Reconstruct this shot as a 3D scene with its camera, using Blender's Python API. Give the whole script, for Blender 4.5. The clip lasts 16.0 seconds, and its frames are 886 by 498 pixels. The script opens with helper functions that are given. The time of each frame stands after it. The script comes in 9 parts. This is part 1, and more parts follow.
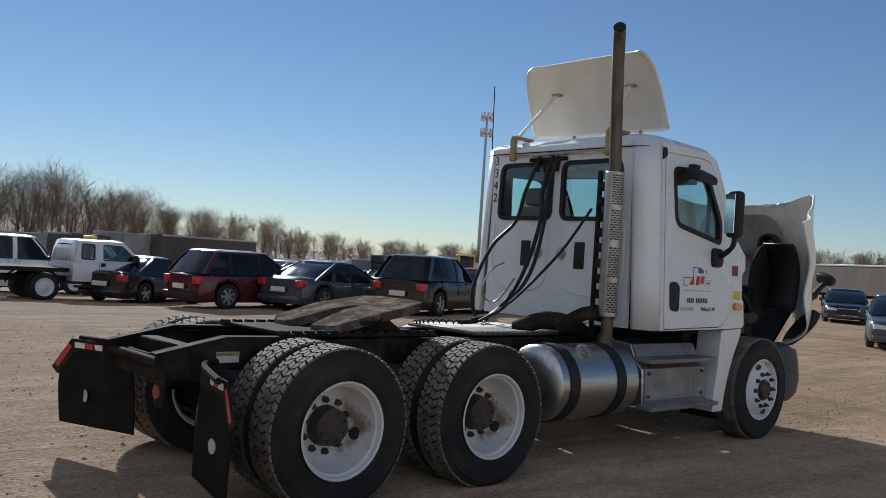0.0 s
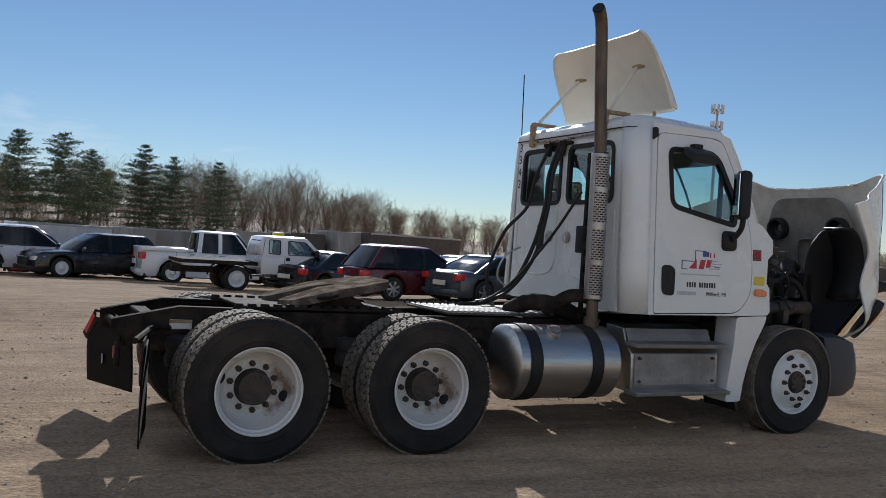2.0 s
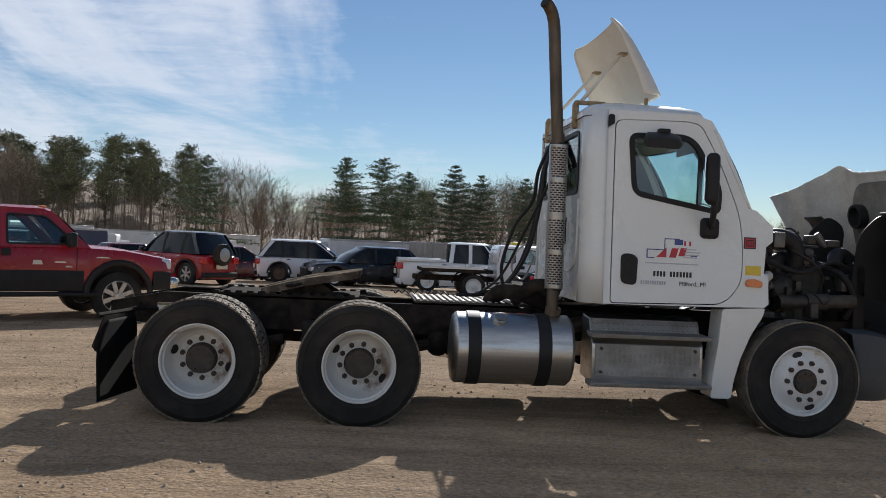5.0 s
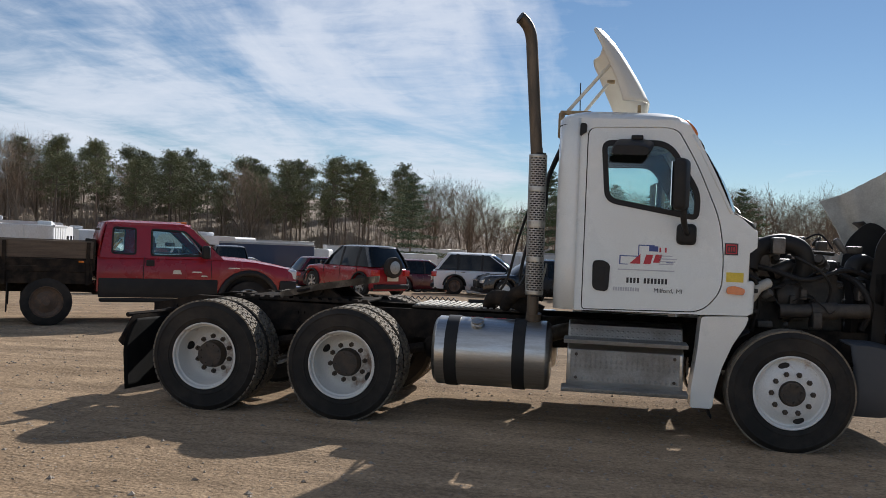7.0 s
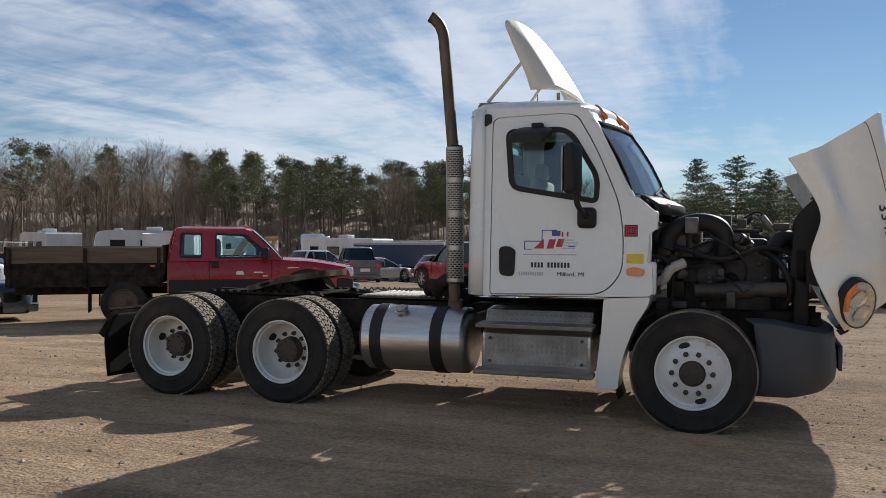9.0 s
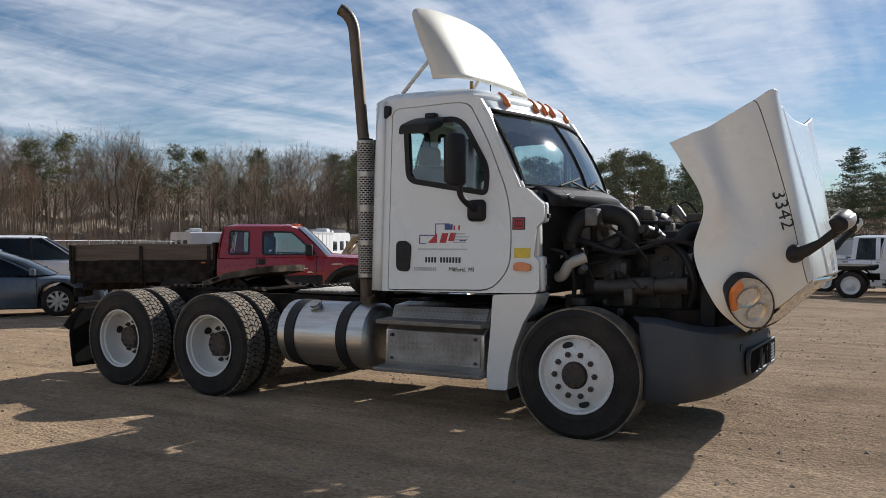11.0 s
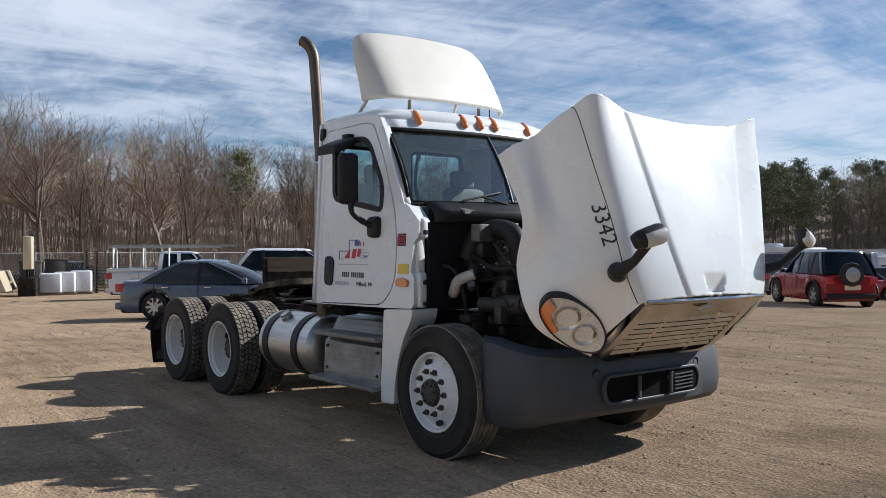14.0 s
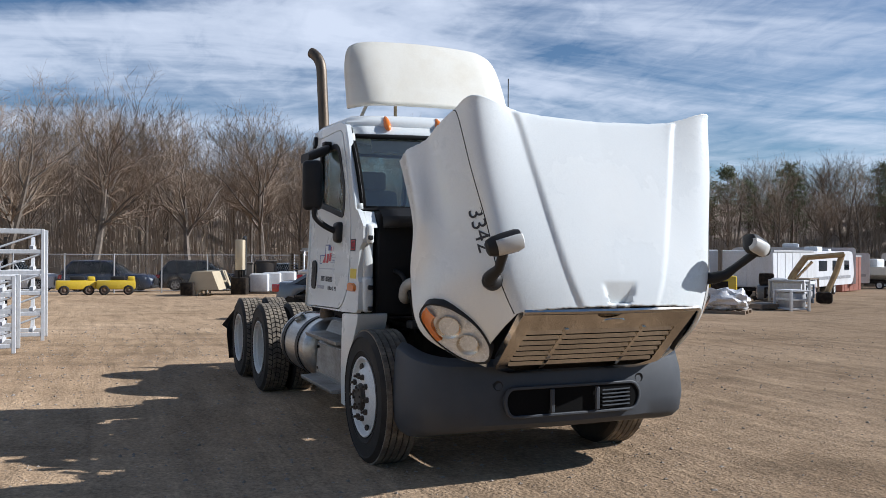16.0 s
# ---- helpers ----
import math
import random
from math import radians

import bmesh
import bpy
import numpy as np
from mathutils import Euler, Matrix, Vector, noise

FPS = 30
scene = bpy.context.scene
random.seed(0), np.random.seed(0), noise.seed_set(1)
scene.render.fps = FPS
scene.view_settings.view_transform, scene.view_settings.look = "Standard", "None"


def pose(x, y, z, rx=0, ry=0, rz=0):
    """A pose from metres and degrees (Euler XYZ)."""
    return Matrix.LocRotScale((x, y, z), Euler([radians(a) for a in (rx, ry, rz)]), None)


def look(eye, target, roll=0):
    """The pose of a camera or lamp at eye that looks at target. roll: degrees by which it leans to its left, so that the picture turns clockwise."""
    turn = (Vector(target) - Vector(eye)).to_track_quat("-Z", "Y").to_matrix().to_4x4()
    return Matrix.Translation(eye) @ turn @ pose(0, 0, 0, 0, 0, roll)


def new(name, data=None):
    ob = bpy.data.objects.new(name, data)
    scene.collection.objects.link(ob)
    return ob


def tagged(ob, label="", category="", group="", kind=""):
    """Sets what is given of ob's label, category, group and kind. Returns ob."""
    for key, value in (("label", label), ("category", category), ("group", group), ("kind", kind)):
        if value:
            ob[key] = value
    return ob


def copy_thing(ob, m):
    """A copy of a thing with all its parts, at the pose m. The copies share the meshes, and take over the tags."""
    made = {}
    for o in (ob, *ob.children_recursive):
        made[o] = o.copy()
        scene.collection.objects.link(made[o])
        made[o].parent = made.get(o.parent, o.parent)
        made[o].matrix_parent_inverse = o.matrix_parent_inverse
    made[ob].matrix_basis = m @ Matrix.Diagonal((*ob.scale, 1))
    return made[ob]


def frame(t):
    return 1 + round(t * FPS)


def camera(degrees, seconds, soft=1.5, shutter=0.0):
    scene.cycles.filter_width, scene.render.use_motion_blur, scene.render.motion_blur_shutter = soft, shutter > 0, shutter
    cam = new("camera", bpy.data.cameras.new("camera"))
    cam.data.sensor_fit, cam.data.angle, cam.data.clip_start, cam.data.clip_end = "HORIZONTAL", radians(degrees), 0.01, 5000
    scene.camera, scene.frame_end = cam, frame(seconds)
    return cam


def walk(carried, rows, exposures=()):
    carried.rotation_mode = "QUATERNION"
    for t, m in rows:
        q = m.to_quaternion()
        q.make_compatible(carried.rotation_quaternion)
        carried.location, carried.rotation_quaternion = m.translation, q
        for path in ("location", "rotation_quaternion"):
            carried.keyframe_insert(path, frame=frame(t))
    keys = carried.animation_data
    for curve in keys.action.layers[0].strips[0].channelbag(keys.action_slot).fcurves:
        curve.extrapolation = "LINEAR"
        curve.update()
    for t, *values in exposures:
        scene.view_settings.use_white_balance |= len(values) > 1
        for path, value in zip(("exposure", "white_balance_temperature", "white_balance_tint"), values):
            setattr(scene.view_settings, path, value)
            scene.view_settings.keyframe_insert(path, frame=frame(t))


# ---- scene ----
cam = camera(53.8, 16.0, soft=0.75)
METRES, EYE, TURN = 17.897, 1.575, -39.52
START = (-8.111, -5.783)
ROWS = [
    (0.0, 0.0, 0.0, 0.0, -0.05, 0.78, -3.73),
    (0.5, 0.03, -0.0002, -0.0009, 4.03, 0.63, -3.79),
    (1.0, 0.0607, -0.0022, -0.0017, 7.97, 0.34, -3.83),
    (1.5, 0.0898, -0.0038, -0.0009, 11.57, 0.06, -3.82),
    (2.0, 0.1196, -0.0032, -0.0005, 15.05, -0.23, -3.68),
    (2.5, 0.1516, -0.0063, -0.0001, 18.54, -0.51, -3.44),
    (3.0, 0.1774, 0.0029, -0.0017, 21.98, -0.78, -3.18),
    (5.5, 0.3161, 0.0623, -0.0009, 40.01, -0.43, -2.69),
    (6.0, 0.3413, 0.0784, 0.0, 43.59, -0.31, -2.71),
    (6.5, 0.3703, 0.0914, 0.0015, 47.3, -0.23, -2.62),
    (7.0, 0.3922, 0.1114, 0.0007, 50.98, -0.19, -2.34),
    (7.5, 0.417, 0.1299, -0.0004, 54.41, -0.25, -1.92),
    (8.0, 0.437, 0.1492, 0.0004, 57.19, -0.39, -1.4),
    (8.5, 0.4556, 0.1744, 0.0004, 59.45, -0.6, -0.67),
    (9.0, 0.4786, 0.2009, 0.0003, 61.59, -0.62, -0.19),
    (9.5, 0.4883, 0.2287, -0.0007, 63.61, -0.6, 0.06),
    (12.0, 0.5386, 0.3847, -0.0013, 78.69, -0.61, 0.21),
    (12.5, 0.5447, 0.4171, -0.0018, 82.37, -0.29, 0.25),
    (13.0, 0.5509, 0.4491, -0.0005, 86.04, -0.08, 0.29),
    (13.5, 0.5499, 0.4818, 0.0001, 89.61, 0.03, 0.28),
    (14.0, 0.5527, 0.5161, 0.0002, 93.35, 0.04, 0.22),
    (14.5, 0.5483, 0.5483, -0.0006, 97.15, 0.14, 0.03),
    (15.0, 0.5419, 0.5801, -0.0007, 100.98, 0.29, -0.26),
    (15.5, 0.5368, 0.6101, 0.0004, 104.78, 0.33, -0.31),
    (16.0, 0.5271, 0.6393, 0.0008, 108.28, 0.32, -0.23),
]
walk(cam, [(t, pose(*START, EYE, 0, 0, TURN) @ pose(METRES * x, METRES * y, METRES * z, 90 + pitch, roll, yaw)) for t, x, y, z, yaw, pitch, roll in ROWS],
     exposures=((0.0, 0.40, 5800, 10), (3.0, 0.48, 5950, 10), (6.0, 0.52, 6150, 10), (9.5, 0.50, 6150, 10), (12.0, 0.50, 6150, 10), (13.0, 0.40, 5900, 10), (14.0, 0.52, 5800, 10), (16.0, 0.50, 5700, 10)))

# ---- sky, sun and exposure ----
SUN_AZ, SUN_EL = radians(73.6), radians(29.5)
world = bpy.data.worlds.new("world")
scene.world = world
world.use_nodes = True


def node(tree, kind, **sockets):
    n = tree.nodes.new(kind)
    for k, v in sockets.items():
        n.inputs[k.replace("_", " ")].default_value = v
    return n


def math_node(tree, op, a, b=None):
    n = tree.nodes.new("ShaderNodeMath")
    n.operation = op
    for i, v in enumerate((a, b)):
        if v is None:
            continue
        if isinstance(v, (int, float)):
            n.inputs[i].default_value = v
        else:
            tree.links.new(v, n.inputs[i])
    return n.outputs[0]


def ramp(tree, fac, stops, interpolation="LINEAR"):
    n = tree.nodes.new("ShaderNodeValToRGB")
    n.color_ramp.interpolation = interpolation
    while len(n.color_ramp.elements) < len(stops):
        n.color_ramp.elements.new(0.5)
    for e, (p, c) in zip(n.color_ramp.elements, stops):
        e.position = p
        e.color = (c, c, c, 1) if isinstance(c, (int, float)) else (*c, 1)
    tree.links.new(fac, n.inputs[0])
    return n.outputs[0]


def build_sky():
    nt = world.node_tree
    nt.nodes.clear()
    out = nt.nodes.new("ShaderNodeOutputWorld")
    bg = nt.nodes.new("ShaderNodeBackground")
    sky = nt.nodes.new("ShaderNodeTexSky")
    sky.sky_type = "NISHITA"
    sky.sun_disc = False
    sky.sun_elevation = SUN_EL
    sky.sun_rotation = radians(90) - SUN_AZ
    sky.altitude = 300
    sky.air_density, sky.dust_density, sky.ozone_density = 1.0, 0.02, 3.2
    tc = nt.nodes.new("ShaderNodeTexCoord")
    sep = nt.nodes.new("ShaderNodeSeparateXYZ")
    nt.links.new(tc.outputs["Generated"], sep.inputs[0])
    zz = math_node(nt, "ADD", math_node(nt, "MAXIMUM", sep.outputs[2], 0.0), 0.10)
    comb = nt.nodes.new("ShaderNodeCombineXYZ")
    nt.links.new(math_node(nt, "DIVIDE", sep.outputs[0], zz), comb.inputs[0])
    nt.links.new(math_node(nt, "DIVIDE", sep.outputs[1], zz), comb.inputs[1])
    # high thin cloud: long streaks, broken by smaller ripples
    mp = nt.nodes.new("ShaderNodeMapping")
    mp.inputs["Rotation"].default_value = (0, 0, radians(-28))
    mp.inputs["Scale"].default_value = (1.12, 0.52, 1)
    nt.links.new(comb.outputs[0], mp.inputs[0])
    n1 = node(nt, "ShaderNodeTexNoise", Scale=0.95, Detail=9.0, Roughness=0.58, Distortion=0.55)
    nt.links.new(mp.outputs[0], n1.inputs["Vector"])
    mp2 = nt.nodes.new("ShaderNodeMapping")
    mp2.inputs["Rotation"].default_value = (0, 0, radians(35))
    mp2.inputs["Scale"].default_value = (3.0, 5.2, 1)
    nt.links.new(comb.outputs[0], mp2.inputs[0])
    n2 = node(nt, "ShaderNodeTexNoise", Scale=1.4, Detail=5.0, Roughness=0.6, Distortion=0.8)
    nt.links.new(mp2.outputs[0], n2.inputs["Vector"])
    both = math_node(nt, "ADD", n1.outputs[0], math_node(nt, "MULTIPLY", math_node(nt, "SUBTRACT", n2.outputs[0], 0.5), 0.19))
    # the cloud sheet lies over the west and thins out towards the sun
    west = math_node(nt, "ADD", math_node(nt, "MULTIPLY", sep.outputs[0], -0.80), math_node(nt, "MULTIPLY", sep.outputs[1], 0.15))
    # unseen southern cover, added to brighten the lorry's shaded near side
    west = math_node(nt, "ADD", west, math_node(nt, "MULTIPLY", math_node(nt, "MAXIMUM", math_node(nt, "MULTIPLY", sep.outputs[1], -1.0), 0.0), 0.9))
    cover = ramp(nt, math_node(nt, "ADD", math_node(nt, "MULTIPLY", west, 0.5), 0.5), [(0.28, 0.10), (0.46, 0.22), (0.57, 0.33), (0.64, 0.49), (0.85, 0.485), (1.0, 0.475)])
    total = math_node(nt, "ADD", both, math_node(nt, "SUBTRACT", cover, 0.30))
    mask = ramp(nt, total, [(0.56, 0.0), (0.64, 0.28), (0.74, 0.72), (0.86, 0.95)])
    # cloud opacity by height: cut overhead, out of view, to weaken fill in shadows
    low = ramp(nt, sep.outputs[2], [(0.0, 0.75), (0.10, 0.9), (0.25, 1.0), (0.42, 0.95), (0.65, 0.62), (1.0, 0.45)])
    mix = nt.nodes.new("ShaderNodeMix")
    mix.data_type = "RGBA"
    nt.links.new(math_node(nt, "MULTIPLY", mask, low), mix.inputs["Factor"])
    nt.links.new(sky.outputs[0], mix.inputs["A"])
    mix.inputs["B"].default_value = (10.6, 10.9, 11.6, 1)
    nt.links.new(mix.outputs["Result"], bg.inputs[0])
    bg.inputs[1].default_value = 0.051
    nt.links.new(bg.outputs[0], out.inputs[0])


build_sky()
sun = new("sun", bpy.data.lights.new("sun", "SUN"))
sun.data.energy, sun.data.angle, sun.data.color = 5.0, radians(0.53), (1.0, 0.94, 0.86)
sun.matrix_world = look((0, 0, 40), (-math.cos(SUN_EL) * math.cos(SUN_AZ), -math.cos(SUN_EL) * math.sin(SUN_AZ), 40 - math.sin(SUN_EL)))


# ---- materials ----
def mat(name, c, c2=None, rough=0.5, metal=0.0, scale=2.0, amount=0.6, grain=70.0, bump=0.15, coat=0.0, spec=0.5, stretch=(1, 1, 1), edge=(0.42, 0.66), rvar=0.12, per_object=0.0):
    """Paint, plastic, metal or earth: base colour c with patches of c2, fine grain and relief, roughness that varies."""
    m = bpy.data.materials.new(name)
    m.use_nodes = True
    nt = m.node_tree
    b = nt.nodes["Principled BSDF"]
    tc = nt.nodes.new("ShaderNodeTexCoord")
    mp = nt.nodes.new("ShaderNodeMapping")
    mp.inputs["Scale"].default_value = stretch
    nt.links.new(tc.outputs["Object"], mp.inputs[0])
    big = node(nt, "ShaderNodeTexNoise", Scale=scale, Detail=6.0, Roughness=0.62)
    fine = node(nt, "ShaderNodeTexNoise", Scale=grain, Detail=3.0, Roughness=0.6)
    for n in (big, fine):
        nt.links.new(mp.outputs[0], n.inputs["Vector"])
    c2 = c2 or tuple(v * 0.75 for v in c)
    mask = ramp(nt, big.outputs[0], [(edge[0], 0.0), (edge[1], 1.0)])
    mix = nt.nodes.new("ShaderNodeMix")
    mix.data_type = "RGBA"
    nt.links.new(math_node(nt, "MULTIPLY", mask, amount), mix.inputs["Factor"])
    mix.inputs["A"].default_value, mix.inputs["B"].default_value = (*c, 1), (*c2, 1)
    shade = nt.nodes.new("ShaderNodeMix")
    shade.data_type, shade.blend_type = "RGBA", "MULTIPLY"
    shade.inputs["Factor"].default_value = 1.0
    nt.links.new(mix.outputs["Result"], shade.inputs["A"])
    g = ramp(nt, fine.outputs[0], [(0.3, 0.86), (0.7, 1.06)])
    if per_object:
        oi = nt.nodes.new("ShaderNodeObjectInfo")
        g2 = ramp(nt, oi.outputs["Random"], [(0.0, 1 - per_object), (1.0, 1 + per_object)])
        gm = nt.nodes.new("ShaderNodeMix")
        gm.data_type, gm.blend_type = "RGBA", "MULTIPLY"
        gm.inputs["Factor"].default_value = 1.0
        nt.links.new(g, gm.inputs["A"])
        nt.links.new(g2, gm.inputs["B"])
        g = gm.outputs["Result"]
    nt.links.new(g, shade.inputs["B"])
    nt.links.new(shade.outputs["Result"], b.inputs["Base Color"])
    b.inputs["Metallic"].default_value = metal
    b.inputs["Coat Weight"].default_value = coat
    b.inputs["Coat Roughness"].default_value = 0.06
    b.inputs["Specular IOR Level"].default_value = spec
    r = math_node(nt, "ADD", math_node(nt, "MULTIPLY", mask, rvar), rough)
    nt.links.new(r, b.inputs["Roughness"])
    if bump:
        bp = node(nt, "ShaderNodeBump", Strength=bump, Distance=0.01)
        nt.links.new(fine.outputs[0], bp.inputs["Height"])
        nt.links.new(bp.outputs[0], b.inputs["Normal"])
    return m


def glass_mat(name, tint, gloss=0.02, facing=0.07, dust_sheen=0.0):
    m = bpy.data.materials.new(name)
    m.use_nodes = True
    nt = m.node_tree
    nt.nodes.clear()
    out = nt.nodes.new("ShaderNodeOutputMaterial")
    tr = nt.nodes.new("ShaderNodeBsdfTransparent")
    tr.inputs[0].default_value = (*tint, 1)
    gl = nt.nodes.new("ShaderNodeBsdfGlossy")
    gl.inputs["Roughness"].default_value = gloss
    lw = node(nt, "ShaderNodeLayerWeight", Blend=0.5)
    edge = math_node(nt, "POWER", lw.outputs["Facing"], 4.5)
    fr = math_node(nt, "ADD", math_node(nt, "MULTIPLY", edge, 0.9 - facing), facing)
    mx = nt.nodes.new("ShaderNodeMixShader")
    nt.links.new(fr, mx.inputs[0])
    nt.links.new(tr.outputs[0], mx.inputs[1])
    nt.links.new(gl.outputs[0], mx.inputs[2])
    # pale film: dust on the glass plus sky sheen put into its tint
    film = nt.nodes.new("ShaderNodeBsdfDiffuse")
    film.inputs[0].default_value = (0.62, 0.68, 0.68, 1)
    dm = nt.nodes.new("ShaderNodeMixShader")
    dm.inputs[0].default_value = dust_sheen
    nt.links.new(mx.outputs[0], dm.inputs[1])
    nt.links.new(film.outputs[0], dm.inputs[2])
    nt.links.new(dm.outputs[0], out.inputs[0])
    return m


def ground_mat():
    m = bpy.data.materials.new("dirt_yard")
    m.use_nodes = True
    nt = m.node_tree
    b = nt.nodes["Principled BSDF"]
    tc = nt.nodes.new("ShaderNodeTexCoord")
    pos = tc.outputs["Object"]
    big = node(nt, "ShaderNodeTexNoise", Scale=0.16, Detail=6.0, Roughness=0.6, Distortion=0.6)
    mid = node(nt, "ShaderNodeTexNoise", Scale=1.7, Detail=7.0, Roughness=0.65)
    fine = node(nt, "ShaderNodeTexNoise", Scale=26.0, Detail=5.0, Roughness=0.7)
    grit = node(nt, "ShaderNodeTexVoronoi", Scale=34.0)
    mp = nt.nodes.new("ShaderNodeMapping")
    mp.inputs["Rotation"].default_value = (0, 0, radians(24))
    mp.inputs["Scale"].default_value = (0.16, 1.5, 1)
    nt.links.new(pos, mp.inputs[0])
    rut = node(nt, "ShaderNodeTexNoise", Scale=1.6, Detail=5.0, Roughness=0.6, Distortion=1.4)
    nt.links.new(mp.outputs[0], rut.inputs["Vector"])
    for n in (big, mid, fine, grit):
        nt.links.new(pos, n.inputs["Vector"])
    base = ramp(nt, big.outputs[0], [(0.30, (0.292, 0.200, 0.121)), (0.5, (0.385, 0.272, 0.170)), (0.72, (0.49, 0.354, 0.230))])
    dark = ramp(nt, mid.outputs[0], [(0.30, 0.84), (0.5, 1.0), (0.72, 1.10)])
    tracks = ramp(nt, rut.outputs[0], [(0.34, 0.80), (0.5, 1.0), (0.66, 1.15)])
    specks = ramp(nt, fine.outputs[0], [(0.32, 0.72), (0.5, 1.0), (0.66, 1.26)])
    cell = node(nt, "ShaderNodeTexVoronoi", Scale=32.0)
    nt.links.new(pos, cell.inputs["Vector"])
    tone = nt.nodes.new("ShaderNodeSeparateColor")
    nt.links.new(cell.outputs["Color"], tone.inputs[0])
    stone = math_node(nt, "MULTIPLY", ramp(nt, cell.outputs["Distance"], [(0.22, 1.0), (0.36, 0.0)]), ramp(nt, tone.outputs[0], [(0.74, 0.0), (0.78, 1.0)]))
    pebble = nt.nodes.new("ShaderNodeMix")
    pebble.data_type = "RGBA"
    nt.links.new(math_node(nt, "MULTIPLY", stone, 0.45), pebble.inputs["Factor"])
    nt.links.new(base, pebble.inputs["A"])
    nt.links.new(ramp(nt, tone.outputs[1], [(0.0, (0.16, 0.125, 0.10)), (0.45, (0.40, 0.33, 0.26)), (1.0, (0.56, 0.50, 0.42))]), pebble.inputs["B"])
    patch = node(nt, "ShaderNodeTexNoise", Scale=6.5, Detail=5.0, Roughness=0.7)
    nt.links.new(pos, patch.inputs["Vector"])
    crumbs = ramp(nt, patch.outputs[0], [(0.32, 0.86), (0.5, 1.0), (0.68, 1.12)])
    col = pebble.outputs["Result"]
    # curved wheel ruts without depth: their shade is painted into the colour
    rut_shade = []
    for cx, cy, size in ((14.0, -34.0, 0.30), (-38.0, 9.0, 0.24)):
        mv = nt.nodes.new("ShaderNodeMapping")
        mv.inputs["Location"].default_value = (-cx, -cy, 0)
        nt.links.new(pos, mv.inputs[0])
        wv = node(nt, "ShaderNodeTexWave", Scale=size, Distortion=3.5, Detail=5.0)
        wv.inputs["Detail Scale"].default_value = 0.35
        wv.wave_type, wv.rings_direction = "RINGS", "Z"
        nt.links.new(mv.outputs[0], wv.inputs["Vector"])
        rut_shade.append(ramp(nt, math_node(nt, "MULTIPLY", wv.outputs[1], ramp(nt, big.outputs[0], [(0.44, 0.0), (0.60, 1.0)] if cx > 0 else [(0.40, 1.0), (0.54, 0.0)])), [(0.0, 1.0), (0.55, 0.97), (0.95, 0.82)]))
    for f in (dark, tracks, specks, crumbs, *rut_shade):
        x = nt.nodes.new("ShaderNodeMix")
        x.data_type, x.blend_type = "RGBA", "MULTIPLY"
        x.inputs["Factor"].default_value = 1.0
        nt.links.new(col, x.inputs["A"])
        nt.links.new(f, x.inputs["B"])
        col = x.outputs["Result"]
    nt.links.new(col, b.inputs["Base Color"])
    b.inputs["Roughness"].default_value = 0.93
    b.inputs["Diffuse Roughness"].default_value = 0.6
    b.inputs["Specular IOR Level"].default_value = 0.04
    h = math_node(nt, "ADD", math_node(nt, "MULTIPLY", fine.outputs[0], 0.5), math_node(nt, "ADD", math_node(nt, "ADD", math_node(nt, "MULTIPLY", grit.outputs[0], -0.35), math_node(nt, "MULTIPLY", stone, 0.3)), math_node(nt, "ADD", math_node(nt, "MULTIPLY", mid.outputs[0], 1.6), math_node(nt, "MULTIPLY", rut.outputs[0], 1.3))))
    bp = node(nt, "ShaderNodeBump", Strength=0.8, Distance=0.026)
    nt.links.new(h, bp.inputs["Height"])
    nt.links.new(bp.outputs[0], b.inputs["Normal"])
    return m


def plate_mat():
    """Aluminium tread plate: raised bars in two alternating directions."""
    m = mat("tread_plate", (0.34, 0.33, 0.31), (0.18, 0.16, 0.135), rough=0.55, metal=0.6, scale=4, bump=0)
    nt = m.node_tree
    b = nt.nodes["Principled BSDF"]
    tc = nt.nodes.new("ShaderNodeTexCoord")
    hs = []
    for turn in (45, -45):
        mp = nt.nodes.new("ShaderNodeMapping")
        mp.inputs["Rotation"].default_value = (0, 0, radians(turn))
        mp.inputs["Scale"].default_value = (32, 60, 20)
        nt.links.new(tc.outputs["Object"], mp.inputs[0])
        v = node(nt, "ShaderNodeTexVoronoi", Scale=1.0, Randomness=0.0)
        nt.links.new(mp.outputs[0], v.inputs["Vector"])
        hs.append(ramp(nt, v.outputs[0], [(0.2, 1.0), (0.42, 0.0)]))
    bp = node(nt, "ShaderNodeBump", Strength=0.8, Distance=0.004)
    nt.links.new(math_node(nt, "MAXIMUM", hs[0], hs[1]), bp.inputs["Height"])
    nt.links.new(bp.outputs[0], b.inputs["Normal"])
    return m


WHITE = mat("white_paint", (0.76, 0.785, 0.77), (0.67, 0.66, 0.61), rough=0.24, scale=1.3, amount=0.30, grain=160, bump=0, coat=0.5)
WHITE_OLD = mat("aged_white_fibreglass", (0.74, 0.71, 0.62), (0.60, 0.54, 0.42), rough=0.42, scale=2.2, amount=0.5, grain=120, bump=0.04)
WHITE_STEEL = mat("white_painted_steel", (0.72, 0.72, 0.70), (0.30, 0.17, 0.09), rough=0.38, scale=5.0, amount=0.75, edge=(0.62, 0.72), grain=90, bump=0.05)
HOOD_GRIME = mat("sooty_hood_lining", (0.23, 0.215, 0.19), (0.10, 0.09, 0.078), rough=0.8, scale=2.2, amount=0.9, grain=40, bump=0.15)
HOOD_INNER = mat("hood_inner_fibreglass", (0.60, 0.58, 0.52), (0.36, 0.33, 0.28), rough=0.6, scale=3, amount=0.7, grain=60, bump=0.1)
